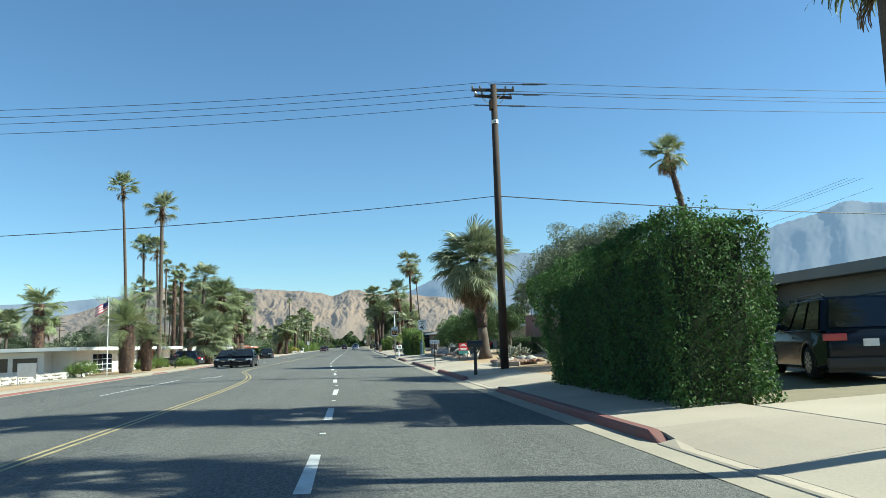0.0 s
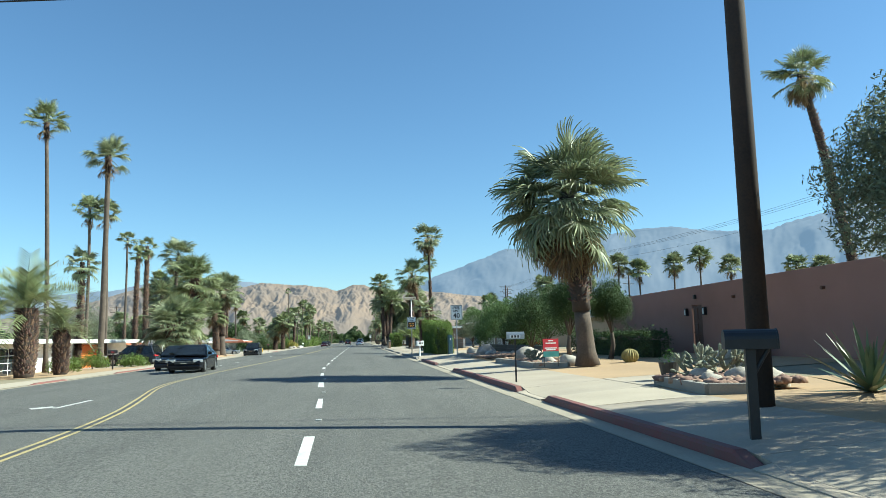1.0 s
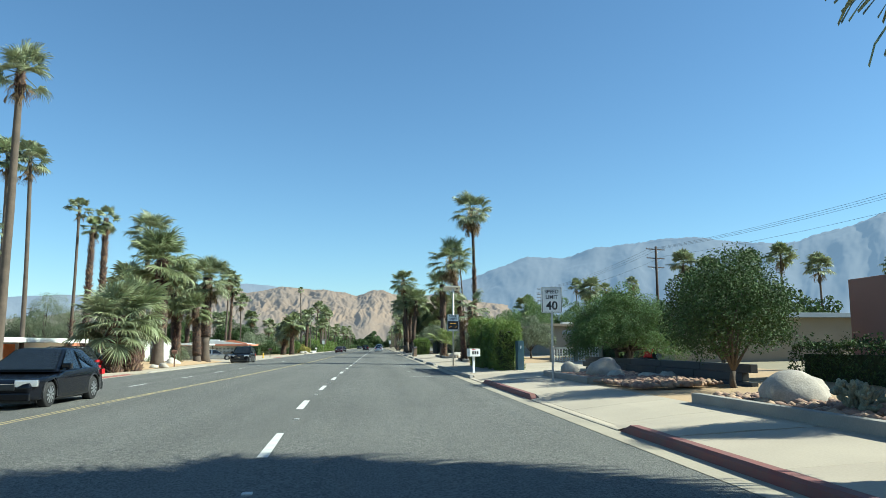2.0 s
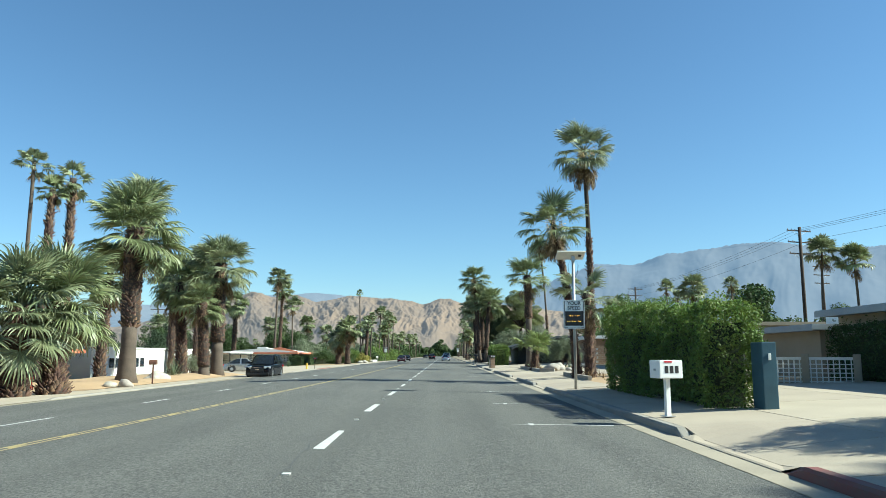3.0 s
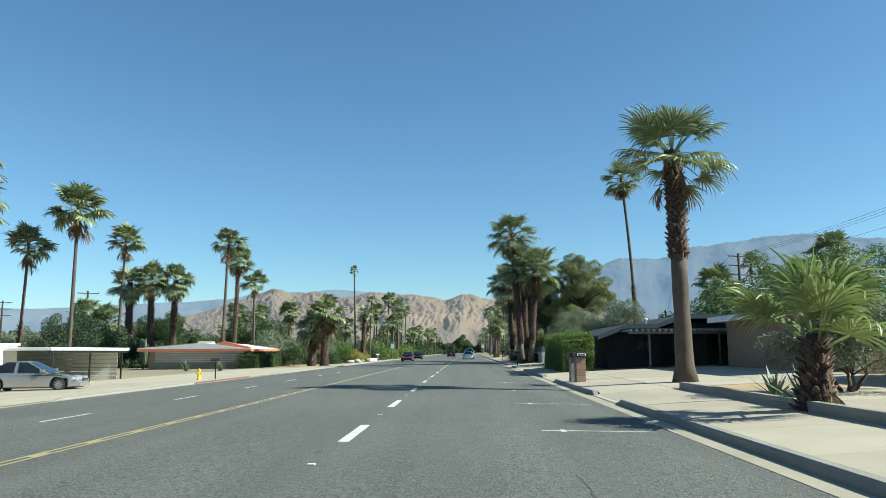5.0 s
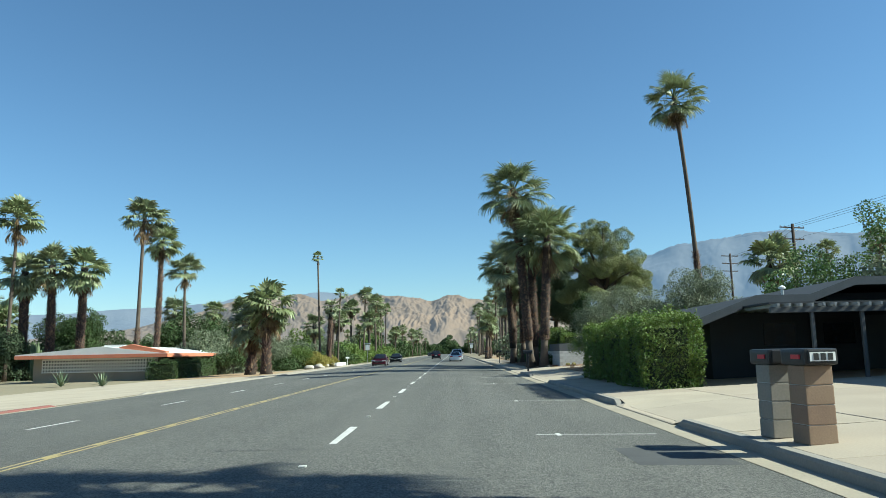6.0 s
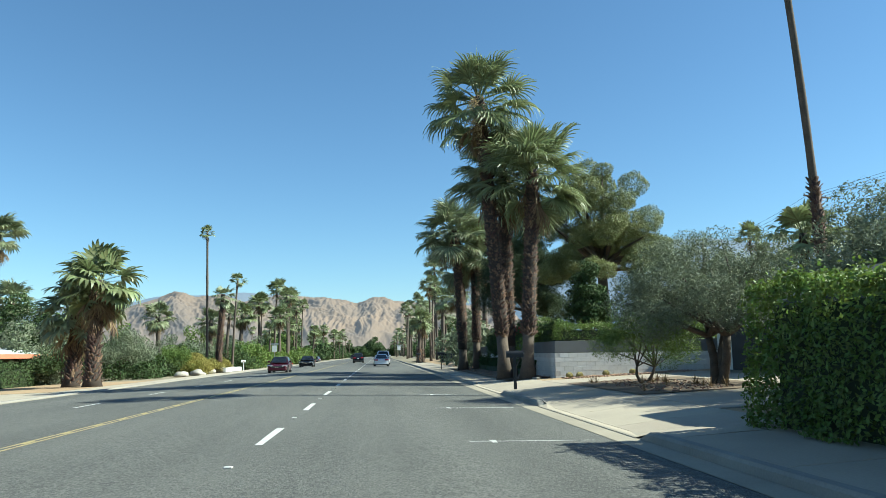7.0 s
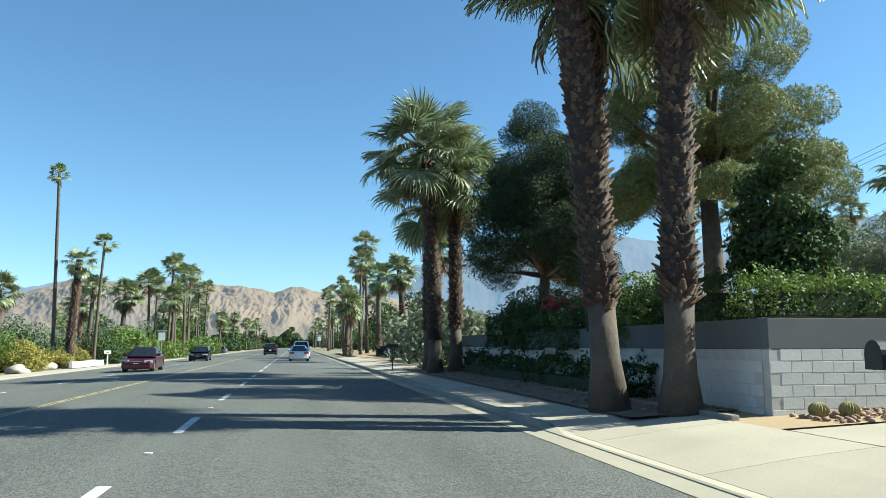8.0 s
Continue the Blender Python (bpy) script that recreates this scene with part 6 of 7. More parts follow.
def cholla(x, y, h, label, seed):
    """A bushy cholla: short jointed arms that fork again and again."""
    r = np.random.default_rng(seed)
    t = thing("cholla_cactus", label, "cactus", (x, y, ground_z(x)))
    tips = [(Vector((0, 0, 0)), Vector((0, 0, 1)))]
    for level in range(5):
        grown = []
        for p, d in tips:
            for k in range(3 if level in (1, 2) else 2):
                q = (d + Vector(r.normal(0, 0.55, 3)) + Vector((0, 0, 0.25))).normalized()
                e = p + q * h * r.uniform(0.2, 0.3)
                part("joint", tube([p, p.lerp(e, 0.3), p.lerp(e, 0.8), e], [0.018, 0.04, 0.038, 0.012], 6), CHOLLA, t)
                grown.append((e, q))
        tips = grown
    return t


cholla(8.7, 34.6, 0.95, "grey spiny cholla cactus among rocks", 3)
cholla(8.1, 50.2, 0.6, "small grey spiny cholla cactus among rocks", 5)
branching_cactus(-42.6, 200.5, 4.0, 22, "tall clump of green columnar cactus", 4)

t = thing("flower_pot", "black plastic pot with a small plant", "pot", (8.35, 36.2, ground_z(8.35) + 0.03))
part("pot", tube([(0, 0, 0), (0, 0, 0.42), (0, 0, 0.45)], [0.19, 0.26, 0.27], 16), BLACK, t)
part("plant", raw("sprig", *leaves(np.random.default_rng(4).normal(0, 0.12, (60, 3)) + np.array((0, 0, 0.55)), np.tile((0, 0, 1.0), (60, 1)), 0.1, RNG)), LEAF, t)

# shrubs and low walls beyond the beds
tree("round_shrub", 9.9, 58.0, 3.9, 1.4, "clipped round dark green shrub", LEAF_DARK, 51, 0.5, 0.08, 26, 700, 0.08, 0.5, 0.9, category="shrub", clump_r=0.75, low=0.22)
tree("round_shrub", 11.6, 50.0, 3.7, 0.6, "round topiary tree behind the palm", LEAF_DARK, 52, 1.2, 0.1, 26, 2200, 0.05, 0.5, 0.9, category="shrub", clump_r=0.62, low=0.5)
tree("round_shrub", 9.6, 49.4, 3.8, 0.6, "round topiary tree behind the palm", LEAF_DARK, 53, 1.2, 0.1, 22, 2200, 0.05, 0.5, 0.9, category="shrub", clump_r=0.62, low=0.5)
hedge("low_hedge", 12.6, 48, 13.6, 60, 1.1, "low dark hedge before the pink wall", LEAF_DARK, 300, 0.09, 61)
t = thing("timber_wall", "low dark timber retaining wall", "wall", (10.4, 66, 0.2))
for k in range(3):
    for j in range(5):
        part("timber", box(0.0, -8 + j * 3.2 + (k % 2) * 0.5, k * 0.24, 0.2, -4.85 + j * 3.2 + (k % 2) * 0.5, k * 0.24 + 0.23, 0.015), DARK_PAINT, t)
tree("shrub", 11.9, 62.4, 4.6, 1.9, "dark green shrub behind the timber wall", LEAF_DARK, 54, 0.6, 0.08, 36, 560, 0.12, 0.35, category="shrub", clump_r=0.8, low=0.2)
tree("shrub", 13.0, 99.0, 3.6, 1.8, "olive green shrub beside the driveway", LEAF_OLIVE, 55, 0.6, 0.08, 30, 560, 0.11, 0.4, category="shrub", clump_r=0.7, low=0.2)
# screen-block fence and beige house
t = thing("screen_fence", "white screen-block fence panels by the driveway", "fence", (11.7, 86.3, 0.2), -30)
for k in range(3):
    part("post", box(k * 1.6 - 0.12, -0.12, -0.2, k * 1.6 + 0.12, 0.12, 1.22, 0.02), BEIGE_STUCCO, t)
for k in range(2):
    x0 = k * 1.6 + 0.12
    for z in (0.05, 1.02):
        part("rail", box(x0, -0.06, z, x0 + 1.36, 0.06, z + 0.1), WHITE_STUCCO, t)
    for j in range(8):
        part("block", box(x0 + 0.02 + j * 0.18, -0.05, 0.15, x0 + 0.055 + j * 0.18, 0.05, 1.02), WHITE_STUCCO, t)
    for j in range(5):
        part("slat", box(x0, -0.04, 0.26 + j * 0.15, x0 + 1.36, 0.04, 0.29 + j * 0.15), WHITE_STUCCO, t)


def flat_house(name, x0, y0, x1, y1, z, h, label, wall_mat, roof_mat, over=0.6, roof_t=0.25):
    t = thing(name, label, "house", (x0, y0, z))
    part("wall", box(0, 0, -0.3, x1 - x0, y1 - y0, h, 0.02), wall_mat, t)
    part("roof", box(-over, -over, h + 0.002, x1 - x0 + over, y1 - y0 + over, h + roof_t, 0.02), roof_mat, t)
    part("fascia", box(-over - 0.03, -over - 0.03, h - 0.02, -over - 0.002, y1 - y0 + over, h + roof_t - 0.04), roof_mat, t)
    return t


SLATE = mat("slate_fascia", (0.30, 0.34, 0.38), (0.25, 0.28, 0.32), 0.7, scale=1, fine=20, bump=0.05)
t = flat_house("house", 15.9, 89.9, 27, 97.0, 0.4, 2.0, "beige ranch house with a flat roof", BEIGE_STUCCO, SLATE)
t = flat_house("house", 15.9, 76.5, 27, 88.4, 0.4, 2.5, "beige flat-roofed house with a slate fascia", BEIGE_STUCCO, SLATE)
part("garage_door", box(-0.04, 4, 0.05, -0.002, 9, 2.2, 0.01), DARK_PAINT, t)
hedge("low_hedge", 14.9, 83.2, 15.7, 87.6, 1.9, "dark green climbing shrub on the house wall", LEAF_DARK, 420, 0.09, 64)
u = thing("roof_unit", "pale metal air conditioning unit on the roof", "air conditioner", (18.6, 93.4, 2.65))
part("cabinet", box(0, 0, 0, 1.4, 1.2, 0.55, 0.03), WHITE_ROOF, u)
t = flat_house("house", 17.0, -8, 30, 27, 0.5, 2.7, "grey flat-roofed house with a carport", GREY_STUCCO, GREY_STUCCO, 0.9, 0.35)
for y in (2, 9, 18):
    part("window", box(-0.03, y, 1.0, -0.002, y + 2.2, 2.1), GLASS, t)
part("garage_door", box(-0.04, 12.2, 0.05, -0.002, 16.8, 2.3, 0.01), DARK_PAINT, t)
hedge("low_hedge", 15.6, 18, 16.8, 27, 1.7, "dark green shrubs against the house wall", LEAF_DARK, 300, 0.1, 63)
# garage house
t = flat_house("house", 16.4, 106, 27, 128.6, 0.5, 2.72, "grey-brown garage with a flat roof and wide door", GREY_STUCCO, BEIGE_STUCCO, 0.75, 0.22)
g = part("garage_door", box(-0.05, 14.6, 0.02, -0.002, 21.4, 2.35, 0.01), GREY_STUCCO, t)
for k in range(1, 4):
    part("door_groove", box(-0.062, 14.62, k * 0.58, -0.052, 21.38, k * 0.58 + 0.03), BEIGE_STUCCO, g)
for k in (1.5, 6.0):
    part("window", box(-0.04, k, 1.1, -0.002, k + 2.6, 2.2), GLASS, t)
t = thing("roof_unit", "pale metal air conditioning unit on the roof", "air conditioner", (22, 124, 3.45))
part("cabinet", box(0, 0, 0, 1.2, 1.2, 0.7, 0.03), WHITE_ROOF, t)
t = flat_house("house", 15.5, 134, 28, 146, 0.5, 2.5, "low house with a white flat roof", BLOCK_TAN, WHITE_ROOF, 0.8, 0.3)
for x, y in ((18, 137), (21, 140)):
    u = thing("roof_unit", "pale metal roof unit", "air conditioner", (x, y, 3.3))
    part("cabinet", box(0, 0, 0, 1.3, 1.2, 0.6, 0.03), WHITE_ROOF, u)
    part("pipe", cyl(1.8, 0.4, 0, 0.7, 0.06, 8), STEEL, u)

# charcoal house with low gables
t = thing("house", "charcoal-painted house with a low gabled roof", "house", (8.7, 149.0, 0.42))
TRIM = mat("trim_paint", (0.085, 0.09, 0.098), (0.065, 0.07, 0.076), 0.6, scale=2, fine=20, bump=0.05)
part("wall", box(0.75, 1.6, -0.3, 4.2, 11, 2.0), DARK_PAINT, t)
part("wall", prism([(4.2, -0.3), (4.2, 2.2), (5.5, 2.8), (16, 2.8), (16, -0.3)], 2.2, 12, 'y'), DARK_PAINT, t)
part("gable_wall", prism([(0.75, 2.0), (4.2, 2.0), (4.2, 2.32), (1.7, 2.32), (0.75, 1.98)], 1.62, 1.9, 'y'), DARK_PAINT, t)
for pts, y0, y1 in ((((-0.1, 1.72), (1.75, 2.42), (3.7, 2.42)), 0.0, 12.0), (((3.3, 2.28), (5.35, 3.02), (17, 3.02)), 0.5, 13.0)):
    part("roof", prism(list(pts) + [(x, z + 0.2) for x, z in reversed(pts)], y0, y1, 'y'), DARK_PAINT, t)
    part("fascia", prism([(x, z - 0.06) for x, z in pts] + [(x, z + 0.22) for x, z in reversed(pts)], y0 - 0.05, y0 - 0.003, 'y'), TRIM, t)
part("carport_beam", box(1.3, -2.2, 1.95, 16, -2.05, 2.12, 0.01), TRIM, t)
for k in range(26):
    part("rafter", box(1.4 + k * 0.34, -2.45, 2.125, 1.47 + k * 0.34, 2.1, 2.22), mat("rafter_paint", (0.30, 0.31, 0.31), (0.24, 0.25, 0.25), 0.7, scale=3), t)
part("carport_roof", box(1.3, -2.1, 2.222, 16, 2.1, 2.28), DARK_PAINT, t)
for x in (2.5, 4.0, 6.6):
    part("post", box(x, -2.18, -0.3, x + 0.1, -2.08, 1.95, 0.01), TRIM, t)
for x in (2.6, 5.0, 7.6):
    part("window", box(x, 1.57 if x < 4 else 2.17, 1.0, x + 1.1, 1.598 if x < 4 else 2.198, 1.75), GLASS, t)
part("door", box(6.4, 2.15, -0.05, 7.3, 2.198, 2.0), TRIM, t)
u = thing("roof_vent", "small white vent cap on the dark roof", "vent", (11.9, 150.2, 3.05))
part("pipe", cyl(0, 0, 0, 0.3, 0.05, 8), STEEL, u)
part("cap", tube([(0, 0, 0.3), (0, 0, 0.36), (0, 0, 0.42)], [0.12, 0.12, 0.02], 10), SIGN_WHITE, u)


# block walls: each block a piece over a mortar core
def block_wall(name, x, y, length, courses, label, material, axis='x', z=0.0, bl=0.4, bh=0.2, thick=0.2, limit=300):
    t = thing(name, label, "wall", (x, y, z), 0 if axis == 'x' else 90)
    me = mesh_of("block", box(-bl / 2 + 0.006, -thick / 2, -bh / 2 + 0.006, bl / 2 - 0.006, thick / 2, bh / 2 - 0.006, 0.008), material)
    part("mortar_core", box(0, -thick / 2 + 0.006, -0.2, length, thick / 2 - 0.006, courses * bh - 0.005), MORTAR, t)
    n = 0
    for c in range(courses):
        k = 0
        while k * bl < length and n < limit:
            xx = (k + (0.5 if c % 2 == 0 else 1.0)) * bl
            if xx + bl / 2 <= length + 0.21:
                part("block", me, material, t, m=pose(xx, RNG.uniform(-0.002, 0.002), (c + 0.5) * bh))
                n += 1
            k += 1
    return t


block_wall("block_wall", 8.12, 178.7, 7.6, 6, "white painted concrete block wall", BLOCK, 'x', 0.12)
block_wall("block_wall", 8.22, 178.82, 26, 6, "white painted concrete block wall in shade", BLOCK, 'y', 0.12)
t = thing("wall_coping", "grey stucco band on top of the block wall", "wall", (-0.12, -0.2, 1.325))
part("band", box(8.24, 178.8, 0, 16, 179.02, 0.52, 0.01), COPING, t)
part("band", box(8.24, 179.03, 0, 8.46, 205, 0.52, 0.01), COPING, t)
hedge("wall_hedge", 8.4, 178.85, 15.8, 180.2, 0.75, "clipped bright hedge on top of the wall", LEAF_BRIGHT, 420, 0.08, 71, base=1.9)
hedge("wall_hedge", 8.5, 181, 9.9, 196.5, 1.5, "clipped green hedge behind the wall", LEAF_DARK, 300, 0.09, 72, base=1.3)
hedge("wall_shrubs", 7.62, 182.5, 8.06, 199.5, 0.85, "dark grass-like shrubs along the foot of the wall", LEAF_DARK, 260, 0.12, 70, category="shrub", bulge=0.3)
hedge("wall_shrubs", 7.75, 187.0, 9.2, 196.0, 1.1, "dark green creeper spilling over the wall", LEAF_DARK, 420, 0.1, 69, base=1.25, category="shrub", bulge=0.4)
tree("bougainvillea", 9.0, 189.5, 3.0, 1.3, "green bougainvillea with magenta-red flowers", LEAF_RED, 73, 0.8, 0.05, 16, 160, 0.1, 0.6, category="shrub", clump_r=0.5, low=0.65)
tree("shrub", 9.2, 193, 3.2, 1.9, "dark green shrub spilling over the wall", LEAF_DARK, 74, 0.8, 0.06, 30, 560, 0.11, 0.45, category="shrub", clump_r=0.7, low=0.3)
tree("shrub", 9.0, 184.5, 3.0, 1.1, "bright yellow-green shrub between palms", LEAF_BRIGHT, 75, 0.8, 0.06, 20, 560, 0.12, 0.45, category="shrub", clump_r=0.55, low=0.3)
tree("magnolia", 10.6, 181.6, 5.6, 0.95, "glossy dark magnolia tree", LEAF_DARK, 76, 1.4, 0.12, 40, 700, 0.15, 0.45, category="tree", clump_r=0.5, low=0.3)
tree("shrub", 16.5, 184.5, 5.0, 2.6, "feathery grey-green tamarisk behind the wall", LEAF_OLIVE, 77, 1.0, 0.1, 44, 460, 0.16, 0.18, category="shrub", clump_r=0.9, low=0.25)
tree("tamarisk", 9.4, 171.1, 3.1, 1.8, "wispy green tamarisk bush", LEAF_BRIGHT, 78, 0.6, 0.05, 40, 520, 0.16, 0.1, category="shrub", clump_r=0.6, low=0.2, stems=3)
tree("olive_tree", 13.0, 163.0, 5.4, 2.6, "grey-green olive tree behind the hedge", LEAF_OLIVE, 79, 1.5, 0.12, 46, 520, 0.12, 0.3, category="tree", clump_r=0.8, low=0.25, stems=2)
t = thing("garage", "white stucco garage behind the olive tree", "garage", (15.4, 170.0, 0.2))
part("wall", box(0, 0, -0.3, 7, 8.2, 2.4, 0.02), WHITE_STUCCO, t)
part("roof", box(-0.3, -0.3, 2.402, 7.3, 8.5, 2.6, 0.02), WHITE_ROOF, t)
part("garage_door", box(-0.04, 2.0, 0.02, -0.002, 6.8, 2.1, 0.01), DARK_PAINT, t)
# planting by the garage
palm(7.5, 118.0, 1.6, "young fan palm with wide yellow-green leaves", 1.0, 0.24, (0.1, 0), 13, 4, (0, 0.9), True, seed=81, low=48, leaf=FROND_YOUNG)
tree("shrub", 10.4, 122.5, 3.0, 1.7, "grey-green oleander shrub by the driveway", LEAF_OLIVE, 82, 0.5, 0.05, 34, 620, 0.13, 0.25, category="shrub", clump_r=0.6, low=0.15, stems=4)
block_wall("block_wall", 11.6, 96.2, 8.0, 5, "tan concrete block garden wall", BLOCK_TAN, 'y', 0.35, limit=120)
block_wall("block_wall", 15.0, 131.0, 8.0, 9, "tan concrete block wall by the garage", BLOCK_TAN, 'x', 0.45, limit=180)
rosette("yucca", 13.5, 100.5, "yucca with stiff thin leaves", 50, 0.9, 0.04, AGAVE, 83, base=1.6, low=-20)
for i, (x, y) in enumerate(((8.3, 96.5), (8.8, 99.8), (9.8, 101), (7.9, 102), (10.8, 99), (7.8, 97.4), (8.4, 112.9), (9.3, 115.5), (10.4, 113.6), (8.1, 116))):
    rosette("dry_grass", x, y, "small tuft of dry straw-coloured grass", 26, 0.42, 0.02, FROND_DRY, 90 + i, category="grass")

# ---- across the street ----
t = thing("house", "white flat-roofed mid-century house with a glass garage door", "house", (-34, 64, -0.75))
part("wall", box(0, 0, 0, 10.5, 34, 2.4, 0.02), WHITE_STUCCO, t)
part("roof", box(-0.8, -2.6, 2.41, 11.9, 35, 2.72, 0.02), WHITE_ROOF, t)
g = part("garage_door", box(10.502, 5, 0.1, 10.56, 10.5, 2.1), SIGN_WHITE, t)
for r_ in range(4):
    for c_ in range(4):
        part("pane", box(10.562, 5.1 + c_ * 1.36, 0.16 + r_ * 0.49, 10.58, 6.36 + c_ * 1.36, 0.6 + r_ * 0.49), GLASS, g)
part("entry_wall", box(10.52, 20, 0, 10.6, 26, 2.3), ORANGE_DOOR, t)
part("wall", box(1, -1.8, 0, 9, -0.002, 2.38), WHITE_STUCCO, t)
for k in range(3):
    part("window", box(2 + k * 2.3, -1.84, 0.8, 3.9 + k * 2.3, -1.802, 1.9), GLASS, t)
t = thing("stone_wall", "low dry-stone garden wall", "wall", (-21.4, 44, -0.45))
SW = [mesh_of("stone", rock_mesh(60 + i, 1), ROCK, True) for i in range(3)]
for k in range(90):
    o = new("stone", SW[k % 3])
    o.parent = t
    o.matrix_basis = pose(RNG.uniform(-0.08, 0.08), (k % 45) * 0.36, 0.14 + (k // 45) * 0.24, 0, 0, RNG.uniform(0, 180)) @ Matrix.Diagonal((0.2, 0.21, 0.15, 1))
part("core", box(-0.12, -0.2, 0, 0.12, 16, 0.4), MORTAR, t)
part("pillar", box(-0.3, 15.6, 0, 0.3, 16.4, 0.95, 0.03), BLOCK, t)
t = thing("house", "white low house with orange trim and garage", "house", (-38, 104, -0.8))
part("wall", box(0, 0, 0, 10, 11, 2.3, 0.02), BEIGE_STUCCO, t)
part("roof", box(-0.8, -1, 2.31, 11, 12, 2.55, 0.02), WHITE_ROOF, t)
part("fascia", box(11.002, -1, 2.28, 11.05, 12, 2.6), ORANGE, t)
part("garage_door", box(10.002, 1, 0.05, 10.05, 5.5, 2.1), ORANGE_DOOR, t)
part("window", box(10.002, 7, 0.8, 10.04, 9.6, 1.9), GLASS, t)
t = thing("house", "white block house with small square windows", "house", (-34, 117, -0.7))
part("wall", box(0, 0, 0, 7, 14, 2.55, 0.02), WHITE_STUCCO, t)
part("wall", box(-0.6, 14.2, 0, 6.2, 31.5, 2.55, 0.02), WHITE_STUCCO, t)
part("parapet", box(-0.1, -0.1, 2.552, 7.1, 14.1, 2.7, 0.02), WHITE_STUCCO, t)
part("parapet", box(-0.7, 14.15, 2.552, 6.3, 31.6, 2.7, 0.02), WHITE_STUCCO, t)
for y, xx in ((3, 7), (4.2, 7), (8, 7), (9.2, 7), (18, 6.2), (19.2, 6.2), (26, 6.2), (27.2, 6.2)):
    w = part("window", box(xx + 0.002, y, 0.95, xx + 0.04, y + 1.0, 1.85), SIGN_WHITE, t)
    part("pane", box(xx + 0.042, y + 0.06, 1.01, xx + 0.055, y + 0.94, 1.79), GLASS, w)
t = thing("carport", "flat white carport on thin posts", "carport", (-36, 147, -0.65))
part("roof", box(0, 0, 2.2, 11.2, 10.5, 2.4, 0.02), WHITE_ROOF, t)
part("beam", box(11.0, 0.1, 2.05, 11.1, 10.4, 2.2), BLACK, t)
for k in range(3):
    part("post", box(10.9, 0.6 + k * 4.6, 0, 11.0, 0.7 + k * 4.6, 2.05), BLACK, t)
for k in range(7):
    part("siding", box(0.5, 9.9, 0.1 + k * 0.3, 10.6, 9.96, 0.36 + k * 0.3), WHITE_STUCCO, t)
t = thing("house", "low house with a white roof, coral trim and lattice wall", "house", (-38.8, 193.5, -0.7))
t.matrix_basis = t.matrix_basis @ Matrix.Diagonal((0.84, 1, 1, 1))
part("wall", box(0, 0, 0, 14, 15, 2.2, 0.02), BEIGE_STUCCO, t)
part("roof", prism([(-1, 2.32), (15.6, 2.32), (15.6, 2.5), (8.5, 3.25), (-1, 2.6)], -1.6, 17, 'y'), WHITE_ROOF, t)
part("fascia", box(-1, -1.68, 2.2, 15.7, -1.605, 2.52), ORANGE, t)
part("fascia", box(15.602, -1.66, 2.2, 15.68, 17, 2.52), ORANGE, t)
part("gable_trim", prism([(8.4, 2.56), (15.4, 2.56), (15.4, 2.7), (11.6, 3.4), (8.4, 2.75)], -1.5, -0.6, 'y'), ORANGE, t)
lat = part("lattice", box(1, -0.1, 0.9, 13.9, -0.005, 2.18), WHITE_STUCCO, t, "pale pierced lattice band")
# openings aren't cut: thin dark plates on the band paint in their shade
for k in range(40):
    for j in range(4):
        part("lattice_hole", box(1.15 + k * 0.32, -0.112, 1.0 + j * 0.29, 1.32 + k * 0.32, -0.102, 1.16 + j * 0.29), DARK_PAINT, lat)
part("chimney", box(5, 5, 2.6, 7, 6.5, 3.5, 0.02), WHITE_STUCCO, t)
part("window", box(14.002, 4, 0.8, 14.04, 8, 1.9), GLASS, t)
hedge("low_hedge", -27.2, 191.0, -24.6, 203, 1.6, "reddish green flowering hedge by the house", LEAF_DARK, 160, 0.14, 101)
# yards, shrubs, trees across the street
rosette("desert_tuft", -18.0, 109.8, "wide clump of straw-green grass leaves", 110, 1.5, 0.035, AGAVE, 102, category="grass", low=12)
rosette("desert_tuft", -20.6, 109.5, "wide clump of straw-green grass leaves", 70, 1.3, 0.04, AGAVE, 103, category="grass", low=12)
rosette("agave", -29, 180, "spiky pale agave in gravel", 40, 1.3, 0.09, AGAVE, 104)
rosette("agave", -24, 176, "spiky pale agave in gravel", 40, 1.1, 0.09, AGAVE, 105)
tree("palo_verde", -42.0, 138.0, 9.5, 5.0, "feathery pale green palo verde tree", LEAF_OLIVE, 106, 1.8, 0.14, 60, 300, 0.2, 0.12, stems=3, clump_r=1.1, low=0.2)
